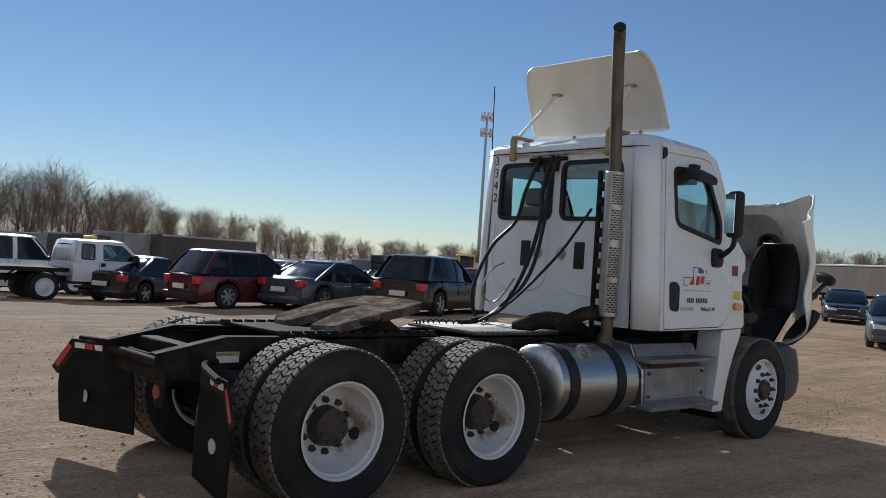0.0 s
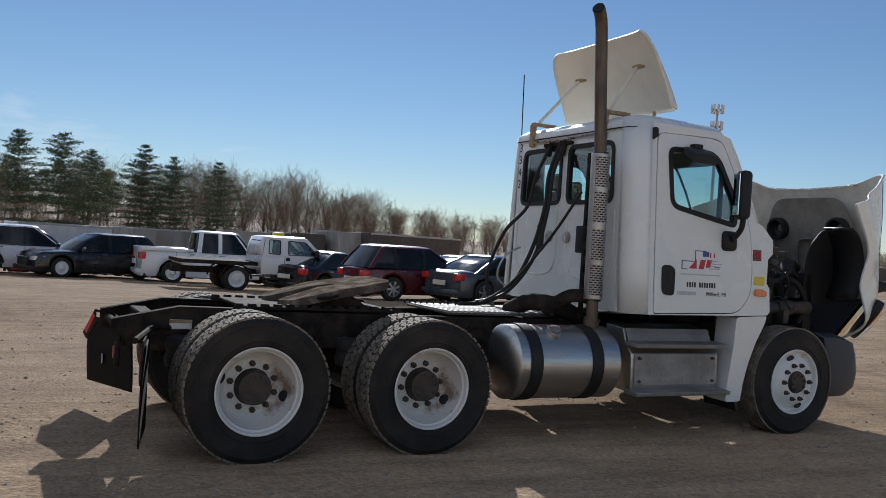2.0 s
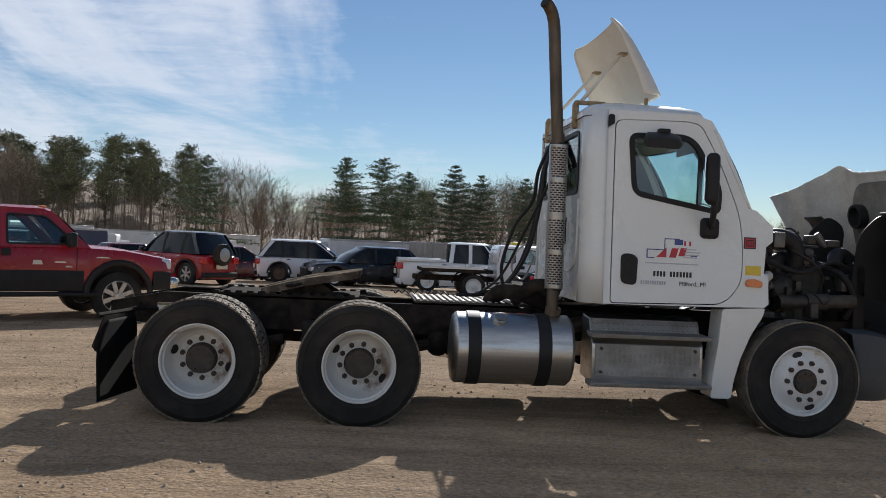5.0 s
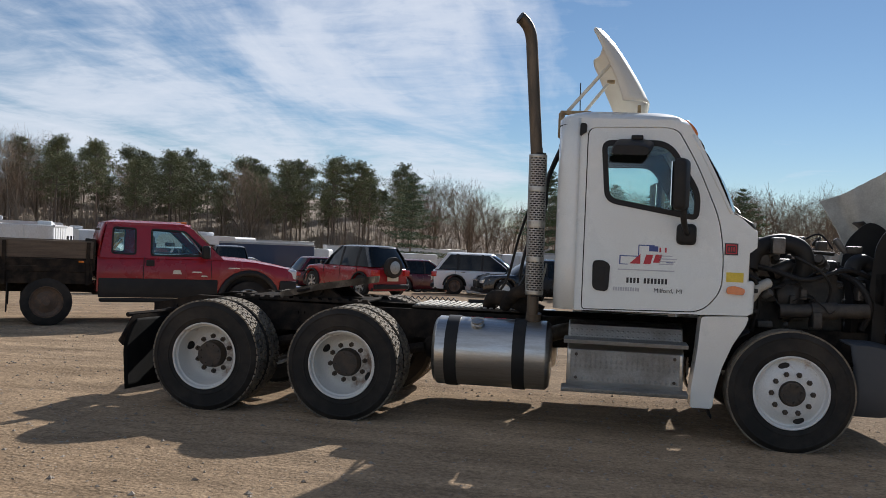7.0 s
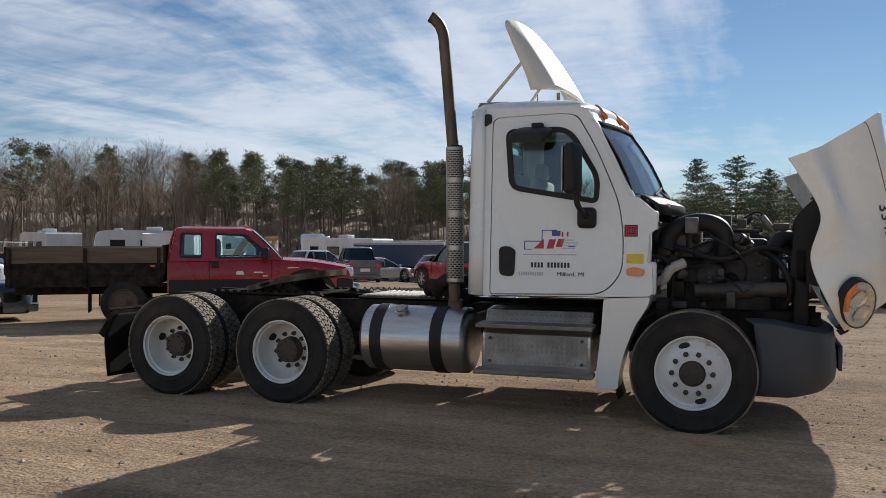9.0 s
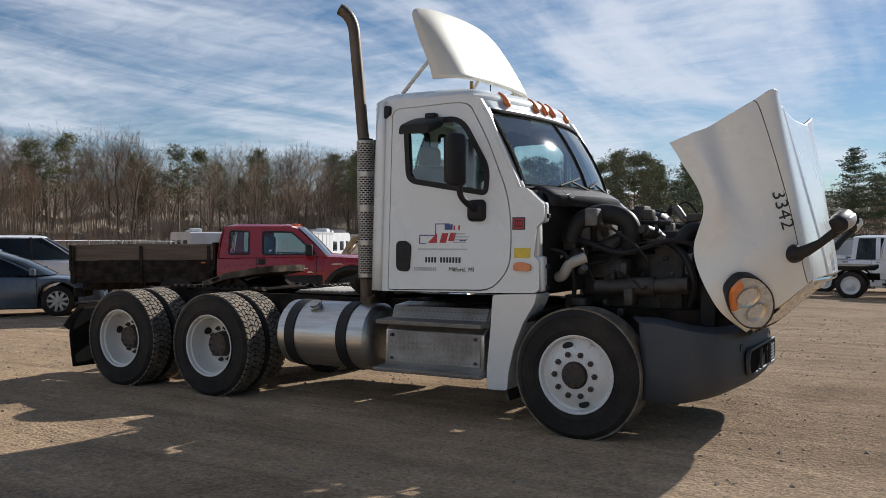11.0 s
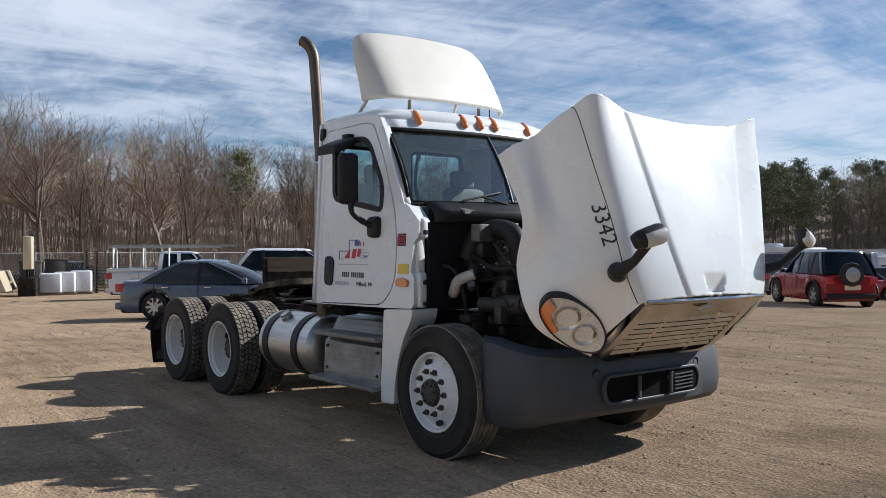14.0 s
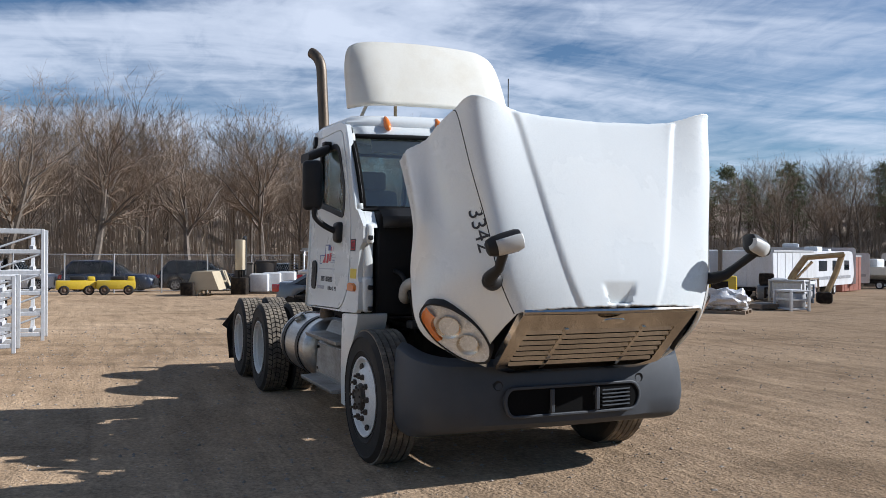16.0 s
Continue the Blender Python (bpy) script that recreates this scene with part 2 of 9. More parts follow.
BLACK = mat("black_plastic", (0.020, 0.020, 0.021), (0.035, 0.033, 0.030), rough=0.46, scale=4, amount=0.6, grain=200, bump=0.05, spec=0.22)
BUMPER = mat("grey_bumper_plastic", (0.050, 0.055, 0.063), (0.075, 0.078, 0.082), rough=0.5, scale=3, amount=0.6, grain=240, bump=0.06, spec=0.3)
RUBBER = mat("tyre_rubber", (0.017, 0.016, 0.015), (0.065, 0.055, 0.045), rough=0.72, scale=3.5, amount=0.6, grain=120, bump=0.12, spec=0.3)
TREAD = mat("dusty_tread_rubber", (0.13, 0.112, 0.09), (0.31, 0.26, 0.195), rough=0.85, scale=9, amount=0.8, grain=90, bump=0.15, spec=0.25)
FRAME = mat("greasy_black_frame", (0.020, 0.018, 0.017), (0.065, 0.050, 0.037), rough=0.72, scale=6, amount=0.7, grain=60, bump=0.25, spec=0.02)
ENGINE = mat("dirty_engine_metal", (0.035, 0.033, 0.031), (0.11, 0.095, 0.08), rough=0.55, metal=0.2, scale=7, amount=0.7, grain=50, bump=0.3)
CASTING = mat("dull_alloy_casting", (0.16, 0.155, 0.15), (0.08, 0.07, 0.06), rough=0.5, metal=0.5, scale=9, amount=0.7, grain=60, bump=0.25)
ALU = mat("brushed_aluminium", (0.56, 0.56, 0.55), (0.38, 0.36, 0.33), rough=0.30, metal=1.0, scale=3.0, amount=0.55, grain=40, bump=0.05, stretch=(0.6, 8, 8), rvar=0.16)
PLATE = plate_mat()
CHROME = mat("dull_chrome", (0.66, 0.62, 0.56), (0.44, 0.38, 0.31), rough=0.16, metal=1.0, scale=6, amount=0.6, grain=80, bump=0.03, rvar=0.25)
STACK = mat("heat_stained_steel", (0.10, 0.082, 0.065), (0.22, 0.17, 0.12), rough=0.46, metal=0.75, scale=4, amount=0.7, grain=70, bump=0.1, stretch=(4, 4, 0.7))
SHIELD = mat("perforated_heat_shield", (0.50, 0.49, 0.46), (0.30, 0.26, 0.21), rough=0.30, metal=0.9, scale=5, amount=0.6, grain=90, bump=0.05)
HUB = mat("oily_hub_iron", (0.035, 0.029, 0.024), (0.10, 0.07, 0.048), rough=0.55, scale=12, amount=0.7, grain=70, bump=0.3)
RUST = mat("rusty_bracket", (0.40, 0.31, 0.17), (0.20, 0.10, 0.045), rough=0.6, scale=14, amount=0.8, grain=80, bump=0.2)
GREASE_PLATE = mat("worn_fifth_wheel_steel", (0.085, 0.070, 0.056), (0.21, 0.175, 0.135), rough=0.85, scale=7, amount=0.9, grain=60, bump=0.3, spec=0.0, edge=(0.46, 0.60))
RIM_OLD = mat("rust_stained_white_rim", (0.70, 0.69, 0.65), (0.20, 0.105, 0.05), rough=0.42, scale=3.2, amount=0.85, edge=(0.56, 0.66), grain=90, bump=0.05)
TAPE_RED = mat("red_reflective_tape", (0.48, 0.045, 0.04), (0.36, 0.04, 0.035), rough=0.35, scale=20, amount=0.6, grain=120, bump=0.02)
TAPE_WHITE = mat("white_reflective_tape", (0.72, 0.72, 0.70), (0.55, 0.54, 0.50), rough=0.35, scale=20, amount=0.6, grain=120, bump=0.02)
RED_DIM = mat("dusty_red_lens", (0.22, 0.03, 0.025), (0.16, 0.06, 0.05), rough=0.4, scale=20, amount=0.6, grain=120, bump=0.03)
FLAP = mat("dusty_flap_rubber", (0.010, 0.010, 0.0095), (0.024, 0.021, 0.018), rough=0.85, scale=5, amount=0.6, grain=90, bump=0.1, spec=0.12)
GRILLE = mat("aged_grille_chrome", (0.62, 0.58, 0.52), (0.46, 0.41, 0.35), rough=0.09, metal=1.0, scale=5, amount=0.5, grain=80, bump=0.0, rvar=0.12)
DECK = mat("worn_deck_plate", (0.46, 0.44, 0.40), (0.24, 0.21, 0.175), rough=0.6, metal=0.15, scale=6, amount=0.7, grain=70, bump=0.2, spec=0.12)
DECK_BASE = mat("grimy_deck_base", (0.07, 0.062, 0.054), (0.13, 0.11, 0.09), rough=0.8, scale=6, amount=0.7, grain=70, bump=0.2, spec=0.05)
# windscreen border's black, also the shade painted into the bumper opening
FLAT_BLACK = mat("border_and_shade_black", (0.008, 0.008, 0.008), (0.014, 0.013, 0.012), rough=0.9, bump=0, spec=0.05)
CAP = mat("pale_grey_plastic", (0.52, 0.51, 0.48), (0.40, 0.39, 0.36), rough=0.35, scale=8, amount=0.5, grain=150, bump=0.02)
CLEAR_LENS = glass_mat("clear_plastic_lens", (0.97, 0.97, 0.96), 0.05)
CAB_GLASS = glass_mat("cab_glass", (0.86, 0.955, 0.945))
SCREEN_GLASS = glass_mat("windscreen_glass", (0.74, 0.89, 0.88), 0.035, 0.22, 0.05)
MIRROR = mat("mirror_silvering", (0.80, 0.82, 0.82), (0.74, 0.75, 0.75), rough=0.03, metal=1.0, scale=3, amount=0.3, grain=40, bump=0, rvar=0.03)
CAR_GLASS = mat("car_window_glass", (0.008, 0.010, 0.011), (0.014, 0.017, 0.018), rough=0.05, scale=2, amount=0.5, grain=20, bump=0, spec=0.38, rvar=0.04)
LENS = mat("clear_headlight_lens", (0.70, 0.73, 0.76), (0.46, 0.49, 0.52), rough=0.22, metal=0.25, scale=14, amount=0.7, grain=40, bump=0.1, coat=1.0)
AMBER = mat("amber_lens", (0.75, 0.20, 0.02), (0.55, 0.12, 0.01), rough=0.16, scale=30, amount=0.4, grain=200, bump=0.05, coat=0.8)
RED = mat("red_lens", (0.52, 0.02, 0.02), (0.30, 0.01, 0.01), rough=0.18, scale=20, amount=0.5, grain=200, bump=0.03, coat=0.6)
INK = mat("black_lettering", (0.025, 0.025, 0.03), (0.05, 0.05, 0.055), rough=0.5, scale=30, amount=0.5, bump=0)
INK_RED = mat("red_lettering", (0.50, 0.035, 0.05), (0.40, 0.05, 0.06), rough=0.5, scale=30, amount=0.5, bump=0)
INK_PALE = mat("faded_grey_lettering", (0.42, 0.43, 0.47), (0.55, 0.55, 0.57), rough=0.5, scale=30, amount=0.5, bump=0)
INK_BLUE = mat("blue_lettering", (0.05, 0.08, 0.26), (0.08, 0.11, 0.30), rough=0.5, scale=30, amount=0.5, bump=0)
YELLOW = mat("yellow_label", (0.72, 0.55, 0.06), (0.60, 0.43, 0.05), rough=0.5, scale=30, amount=0.4, bump=0)
TRIM = mat("seat_and_trim", (0.10, 0.095, 0.088), (0.16, 0.15, 0.14), rough=0.8, scale=8, amount=0.5, grain=200, bump=0.1)
SEAT = mat("grey_seat_cloth", (0.24, 0.22, 0.20), (0.16, 0.15, 0.14), rough=0.9, scale=8, amount=0.5, grain=260, bump=0.1)
DIRT = ground_mat()


# ---- mesh helpers ----
def finish(name, bm, material, smooth=True):
    me = bpy.data.meshes.new(name)
    bm.normal_update()
    bm.to_mesh(me)
    bm.free()
    for m in (material if isinstance(material, (list, tuple)) else (material,)):
        me.materials.append(m)
    if smooth:
        me.shade_smooth()
        me.set_sharp_from_angle(angle=radians(38))
    return me


def part(name, bm, material, parent, label="", smooth=True):
    ob = new(name, finish(name, bm, material, smooth))
    ob.parent = parent
    return tagged(ob, label)


def shared(name, me, parent, m=None):
    ob = new(name, me)
    ob.parent = parent
    if m is not None:
        ob.matrix_basis = m
    return ob


def thing(name, label, category, group="", m=None, kind=""):
    ob = new(name)
    ob.empty_display_size = 0.2
    if m is not None:
        ob.matrix_basis = m
    return tagged(ob, label, category, group, kind)


def B():
    return bmesh.new()


def box(bm, x0, x1, y0, y1, z0, z1, bev=0.0, seg=2):
    r = bmesh.ops.create_cube(bm, size=1.0, matrix=Matrix.LocRotScale(((x0 + x1) / 2, (y0 + y1) / 2, (z0 + z1) / 2), None, (abs(x1 - x0), abs(y1 - y0), abs(z1 - z0))))
    if bev:
        es = list({e for v in r["verts"] for e in v.link_edges})
        bmesh.ops.bevel(bm, geom=es, offset=bev, segments=seg, affect="EDGES", profile=0.5, clamp_overlap=True)
    return bm


def loft(bm, rings, closed=True, cap0=True, cap1=True, mi=0):
    vs = [[bm.verts.new(p) for p in ring] for ring in rings]
    n = len(vs[0])
    for a, b in zip(vs, vs[1:]):
        for i in range(n if closed else n - 1):
            j = (i + 1) % n
            try:
                bm.faces.new((a[i], a[j], b[j], b[i])).material_index = mi
            except ValueError:
                pass
    if closed and cap0:
        bm.faces.new(vs[0][::-1]).material_index = mi
    if closed and cap1:
        bm.faces.new(vs[-1]).material_index = mi
    return vs


def axes(d):
    d = Vector(d).normalized()
    u = d.orthogonal().normalized() if abs(d.z) > 0.99 else Vector((-d.y, d.x, 0)).normalized()
    return u, d.cross(u)


def cyl(bm, p, q, r, r2=None, n=16, caps=True, mi=0):
    p, q = Vector(p), Vector(q)
    u, v = axes(q - p)
    r2 = r if r2 is None else r2
    rings = [[c + (u * math.cos(a) + v * math.sin(a)) * rr for a in [i * math.tau / n for i in range(n)]] for c, rr in ((p, r), (q, r2))]
    loft(bm, rings, True, caps, caps, mi)
    return bm


def tube(bm, pts, r, n=8, caps=True):
    pts = [Vector(p) for p in pts]
    rings = []
    u = None
    for i, p in enumerate(pts):
        d = (pts[min(i + 1, len(pts) - 1)] - pts[max(i - 1, 0)]).normalized()
        if u is None:
            u = d.orthogonal().normalized()
        u = (u - d * u.dot(d)).normalized()
        v = d.cross(u)
        rr = r[i] if isinstance(r, (list, tuple)) else r
        rings.append([p + (u * math.cos(a) + v * math.sin(a)) * rr for a in [k * math.tau / n for k in range(n)]])
    loft(bm, rings, True, caps, caps)
    return bm


def curve_pts(pts, n=6, closed=False):
    """Points of a smooth line through pts."""
    P = [Vector(p) for p in pts]
    out = []
    m = len(P)
    for i in range(m if closed else m - 1):
        if closed:
            a, b, c, d = P[i - 1], P[i], P[(i + 1) % m], P[(i + 2) % m]
        else:
            a, b, c, d = P[max(i - 1, 0)], P[i], P[i + 1], P[min(i + 2, m - 1)]
        for k in range(n):
            t = k / n
            out.append(0.5 * ((2 * b) + (c - a) * t + (2 * a - 5 * b + 4 * c - d) * t * t + (3 * b - a - 3 * c + d) * t ** 3))
    if not closed:
        out.append(P[-1])
    return out


def lathe(bm, profile, centre, axis, n=32, mi=0):
    """Profile of (along, radius) turned round the axis through centre; ends closed where the radius is above zero."""
    c, d = Vector(centre), Vector(axis).normalized()
    u, v = axes(d)
    rings = [[c + d * a + (u * math.cos(t) + v * math.sin(t)) * max(r, 1e-4) for t in [i * math.tau / n for i in range(n)]] for a, r in profile]
    return loft(bm, rings, True, False, False, mi)


def rounded(pts, r, n=4):
    """A polygon's corners rounded; r one radius or one for each corner."""
    P = [Vector((*p, 0)) if len(p) == 2 else Vector(p) for p in pts]
    out = []
    for i, p in enumerate(P):
        rr = r[i] if isinstance(r, (list, tuple)) else r
        a, b = (P[i - 1] - p), (P[(i + 1) % len(P)] - p)
        k = min(rr, a.length * 0.45, b.length * 0.45)
        if k <= 0:
            out.append((p.x, p.y))
            continue
        s, e = p + a.normalized() * k, p + b.normalized() * k
        for j in range(n + 1):
            t = j / n
            q = s * (1 - t) ** 2 + p * 2 * t * (1 - t) + e * t * t
            out.append((q.x, q.y))
    return out


def panel(bm, outer, holes, put_out, put_in):
    """A plate with openings: outlines in two dimensions, put into space by put_out (outer face) and put_in (inner face)."""
    loops = [outer, *holes]
    flat = bmesh.new()
    es = []
    for lp in loops:
        vs = [flat.verts.new((p[0], p[1], 0)) for p in lp]
        es += [flat.edges.new((vs[i], vs[(i + 1) % len(vs)])) for i in range(len(vs))]
    bmesh.ops.triangle_fill(flat, use_beauty=True, use_dissolve=False, edges=es)
    flat.verts.index_update()
    co = [(v.co.x, v.co.y) for v in flat.verts]
    fs = [[v.index for v in f.verts] for f in flat.faces]
    flat.free()
    A = [bm.verts.new(put_out(*p)) for p in co]
    C = [bm.verts.new(put_in(*p)) for p in co]
    for f in fs:
        bm.faces.new([A[i] for i in f])
        bm.faces.new([C[i] for i in f][::-1])
    k = 0
    for lp in loops:
        n = len(lp)
        for i in range(n):
            j = (i + 1) % n
            bm.faces.new((A[k + i], C[k + i], C[k + j], A[k + j]))
        k += n
    bmesh.ops.recalc_face_normals(bm, faces=bm.faces)
    return bm


def solid(ob, t, offset=-1):
    m = ob.modifiers.new("thickness", "SOLIDIFY")
    m.thickness, m.offset = t, offset
    return ob


def soft_edges(ob, w, seg=2):
    m = ob.modifiers.new("edges", "BEVEL")
    m.width, m.segments, m.limit_method, m.angle_limit = w, seg, "ANGLE", radians(35)
    return ob


def grid_surface(bm, rows, nu=4, nv=4):
    """A smooth sheet through rows of points."""
    cols = [curve_pts(r, nu) for r in rows]
    k = len(cols[0])
    lines = [curve_pts([c[i] for c in cols], nv) for i in range(k)]
    loft(bm, lines, closed=False)
    return bm


def lettering(name, words, size, m, material, parent, thick=0.0008, align="CENTER"):
    cu = bpy.data.curves.new(name, "FONT")
    cu.body, cu.size, cu.align_x, cu.align_y, cu.extrude = words, size, align, "CENTER", thick
    tmp = bpy.data.objects.new(name, cu)
    me = bpy.data.meshes.new_from_object(tmp)
    bpy.data.objects.remove(tmp)
    bpy.data.curves.remove(cu)
    me.materials.clear()
    me.materials.append(material)
    ob = new(name, me)
    ob.parent = parent
    ob.matrix_basis = m
    return ob


SLOPES = ((0, 0.0), (30, 0.0), (50, 0.006), (65, 0.013), (78, 0.024), (95, 0.022), (110, 0.022), (125, 0.018), (150, 0.018), (180, 0.020), (220, 0.016), (270, 0.0), (360, 0.0))


def fall(x, y):
    """Height of the yard: level round the lorry, falling gently away to the north and west."""
    r, a = math.hypot(x + 2, y), math.degrees(math.atan2(y, x + 2)) % 360
    for (a0, s0), (a1, s1) in zip(SLOPES, SLOPES[1:]):
        if a <= a1:
            w = s0 + (s1 - s0) * (a - a0) / (a1 - a0)
            break
    d = r - 8
    d = 0 if d < -3 else ((d + 3) ** 2 / 12 if d < 3 else d)
    steep = 1.5 * w * max(0.0, d - 22) * min(1.0, max(0.0, (125 - a) / 13))
    return max(-w * d, -1.9) - min(steep, 1.1)


# ---- ground ----
def build_ground():
    bm = B()
    n = 190
    s = [math.copysign(math.sinh(abs(t) * 7.0) * 1.9, t) for t in [i / n * 2 - 1 for i in range(n + 1)]]
    rows = []
    for y in s:
        row = []
        for x in s:
            h = fall(x - 1, y - 3)
            if abs(x) < 60 and abs(y) < 60:
                h += 0.022 * noise.noise((x * 0.35, y * 0.35, 0)) + 0.012 * noise.noise((x * 1.3, y * 1.3, 5))
                k = math.hypot(x + 1, y - 3) 
                h *= 1.0 if k > 3 else 0.8
            row.append((x - 1, y - 3, h))
        rows.append(row)
    loft(bm, rows, closed=False)
    ob = new("ground", finish("ground", bm, DIRT))
    return tagged(ob, "brown packed dirt yard with gravel and wheel ruts", "ground", kind="structure")


build_ground()


# ---- the lorry: white tractor unit with its hood tipped open ----
TRUCK = thing("semi_truck", "white day-cab tractor truck with its hood tipped open", "truck", m=pose(-0.035, 0.03, 0, 0, 0, 1.8))
HUB_Z, R_TYRE = 0.495, 0.512
AX = (-5.12, -3.82)


def tread_blocks(bm, y0, y1, r, count, ribs, gap, twist):
    """Rubber blocks round a tyre: ribs across, count round, each a low box with sloping ends."""
    w = (y1 - y0) / ribs
    for j in range(ribs):
        for i in range(count):
            a0 = (i + (0.5 if j % 2 else 0)) * math.tau / count
            a1 = a0 + math.tau / count * (1 - gap)
            ya, yb = y0 + j * w + w * 0.11, y0 + (j + 1) * w - w * 0.11
            low, top = [], []
            for a, y in ((a0, ya), (a1, ya + 0), (a1, yb), (a0, yb)):
                a += twist * (y - y0) * (1 if j % 2 else -1)
                low.append((math.cos(a) * (r - 0.014), y, math.sin(a) * (r - 0.014)))
                top.append((math.cos(a) * r, y, math.sin(a) * r))
            loft(bm, [low, top], True, False, True)


def tyre_mesh(width, name, drive):
    bm = B()
    h = width / 2
    R = R_TYRE
    prof = [(-h * 0.80, 0.292), (-h * 0.90, 0.305), (-h * 0.965, 0.342), (-h * 1.012, 0.347), (-h * 1.012, 0.352), (-h * 0.985, 0.357), (-h * 1.0, 0.42), (-h * 0.985, 0.448), (-h * 1.022, 0.453), (-h * 1.015, 0.461), (-h * 0.965, 0.467), (-h * 0.86, R - 0.018), (-h * 0.80, R - 0.013)]
    prof += [(-a, r) for a, r in prof[::-1]]
    lathe(bm, prof, (0, 0, 0), (0, 1, 0), 56)
    me = finish(name, bm, RUBBER)
    tb = B()
    if drive:
        tread_blocks(tb, -h * 0.88, h * 0.88, R, 54, 5, 0.26, 0.9)
    else:
        tread_blocks(tb, -h * 0.86, h * 0.86, R, 64, 5, 0.05, 0.0)
    return me, finish("tread", tb, TREAD, smooth=False)


TYRE_DRIVE = tyre_mesh(0.275, "tyre", True)
TYRE_STEER = tyre_mesh(0.285, "tyre", False)


def rim_mesh(deep):
    """A ten-stud steel disc wheel, its outer side towards -y. deep: dished in for the outer wheel of a pair."""
    bm = B()
    if deep:
        prof = [(-0.128, 0.300), (-0.136, 0.306), (-0.140, 0.299), (-0.134, 0.289), (-0.126, 0.286), (-0.108, 0.285), (-0.100, 0.281), (-0.094, 0.270), (-0.060, 0.266), (0.0, 0.256), (0.050, 0.243), (0.078, 0.222), (0.090, 0.196), (0.086, 0.180), (0.082, 0.174), (0.080, 0.10), (0.095, 0.095)]
    else:
        prof = [(-0.128, 0.300), (-0.137, 0.306), (-0.142, 0.299), (-0.136, 0.288), (-0.118, 0.282), (-0.098, 0.276), (-0.094, 0.262), (-0.100, 0.252), (-0.122, 0.225), (-0.142, 0.200), (-0.150, 0.185), (-0.150, 0.10), (-0.12, 0.095)]
    lathe(bm, prof, (0, 0, 0), (0, 1, 0), 48)
    rim = finish("rim", bm, RIM_OLD if deep else WHITE_STEEL)
    face = 0.080 if deep else -0.150
    hb = B()
    out = -0.02 if deep else -0.185
    kr = 1.22 if deep else 1.0
    lathe(hb, [(face + 0.03, 0.108 * kr), (face - 0.006, 0.106 * kr), (face - 0.012, 0.100 * kr), (out + 0.03, 0.098 * kr), (out + 0.004, 0.094 * kr), (out, 0.084 * kr), (out + 0.004, 0.06 * kr), (out + 0.002, 0.0)], (0, 0, 0), (0, 1, 0), 28)
    for k in range(8):
        a = k * math.tau / 8
        cyl(hb, (0.074 * kr * math.cos(a), out + 0.004, 0.074 * kr * math.sin(a)), (0.074 * kr * math.cos(a), out - 0.012, 0.074 * kr * math.sin(a)), 0.010, n=6)
    hub = finish("hub", hb, HUB)
    nb = B()
    cyl(nb, (0, 0.012, 0), (0, -0.022, 0), 0.024, 0.022, n=6)
    cyl(nb, (0, -0.02, 0), (0, -0.045, 0), 0.010, n=8)
    nut = finish("wheel_nut", nb, HUB)
    ob_ = B()
    lathe(ob_, [(0.004, 0.0), (-0.004, 0.001), (-0.004, 0.038), (0.004, 0.042)], (0, 0, 0), (0, 1, 0), 16)
    hole = finish("hand_hole", ob_, BLACK)
    return rim, hub, nut, hole, face


RIM_DEEP, RIM_FLAT = rim_mesh(True), rim_mesh(False)


def wheel(parent, x, y, z, side, deep, drive, turn, bare=False):
    """side -1: outer face towards -y."""
    rim, hub, nut, hole, face = RIM_DEEP if deep else RIM_FLAT
    w = shared("wheel", rim, parent, pose(x, y, z, 0, turn, 0 if side < 0 else 180))
    tagged(w, "white steel wheel with rust stains" if deep else "clean white steel front wheel")
    ty, tr = TYRE_DRIVE if drive else TYRE_STEER
    shared("tyre", ty, w)
    shared("tread", tr, w)
    if bare:
        return w
    shared("hub", hub, w)
    for k in range(10):
        a = k * math.tau / 10 + 0.3
        shared("wheel_nut", nut, w, pose(0.163 * math.cos(a), face, 0.163 * math.sin(a)))
    for k in range(2):
        a = k * math.pi + 0.9
        if deep:
            nrm = Vector((-math.cos(a) * 0.75, -0.66, -math.sin(a) * 0.75))
            spot = Vector((0.231 * math.cos(a), face - 0.026, 0.231 * math.sin(a)))
            shared("hand_hole", hole, w, Matrix.Translation(spot) @ Vector((0, -1, 0)).rotation_difference(nrm).to_matrix().to_4x4())
        else:
            shared("hand_hole", hole, w, pose(0.232 * math.cos(a), face + 0.022, 0.232 * math.sin(a)) @ Matrix.Rotation(-a, 4, "Y") @ Matrix.Diagonal((0.62, 1, 1.1, 1)))
    return w


for i, ax in enumerate(AX):
    for s in (-1, 1):
        wheel(TRUCK, ax, s * 1.05, HUB_Z, s, True, True, (-112, -98)[i])
        wheel(TRUCK, ax, s * 0.725, HUB_Z, -s, True, True, 50 * i, bare=True)
for s in (-1, 1):
    wheel(TRUCK, 0, s * 1.0, HUB_Z, s, False, False, -55)


def axle(x, y, drive):
    bm = B()
    cyl(bm, (x, -y, HUB_Z), (x, y, HUB_Z), 0.075, n=14)
    if drive:
        lathe(bm, [(-0.28, 0.06), (-0.2, 0.17), (-0.06, 0.235), (0.1, 0.22), (0.22, 0.14), (0.3, 0.06)], (x, 0, HUB_Z), (0, 1, 0), 20)
        cyl(bm, (x, 0, HUB_Z + 0.03), (x + 0.42, 0, HUB_Z + 0.12), 0.13, 0.07, n=14)
        for s in (-1, 1):
            cyl(bm, (x, s * 0.56, HUB_Z), (x, s * 0.90, HUB_Z), 0.20, n=20)
    part("axle", bm, FRAME, TRUCK)


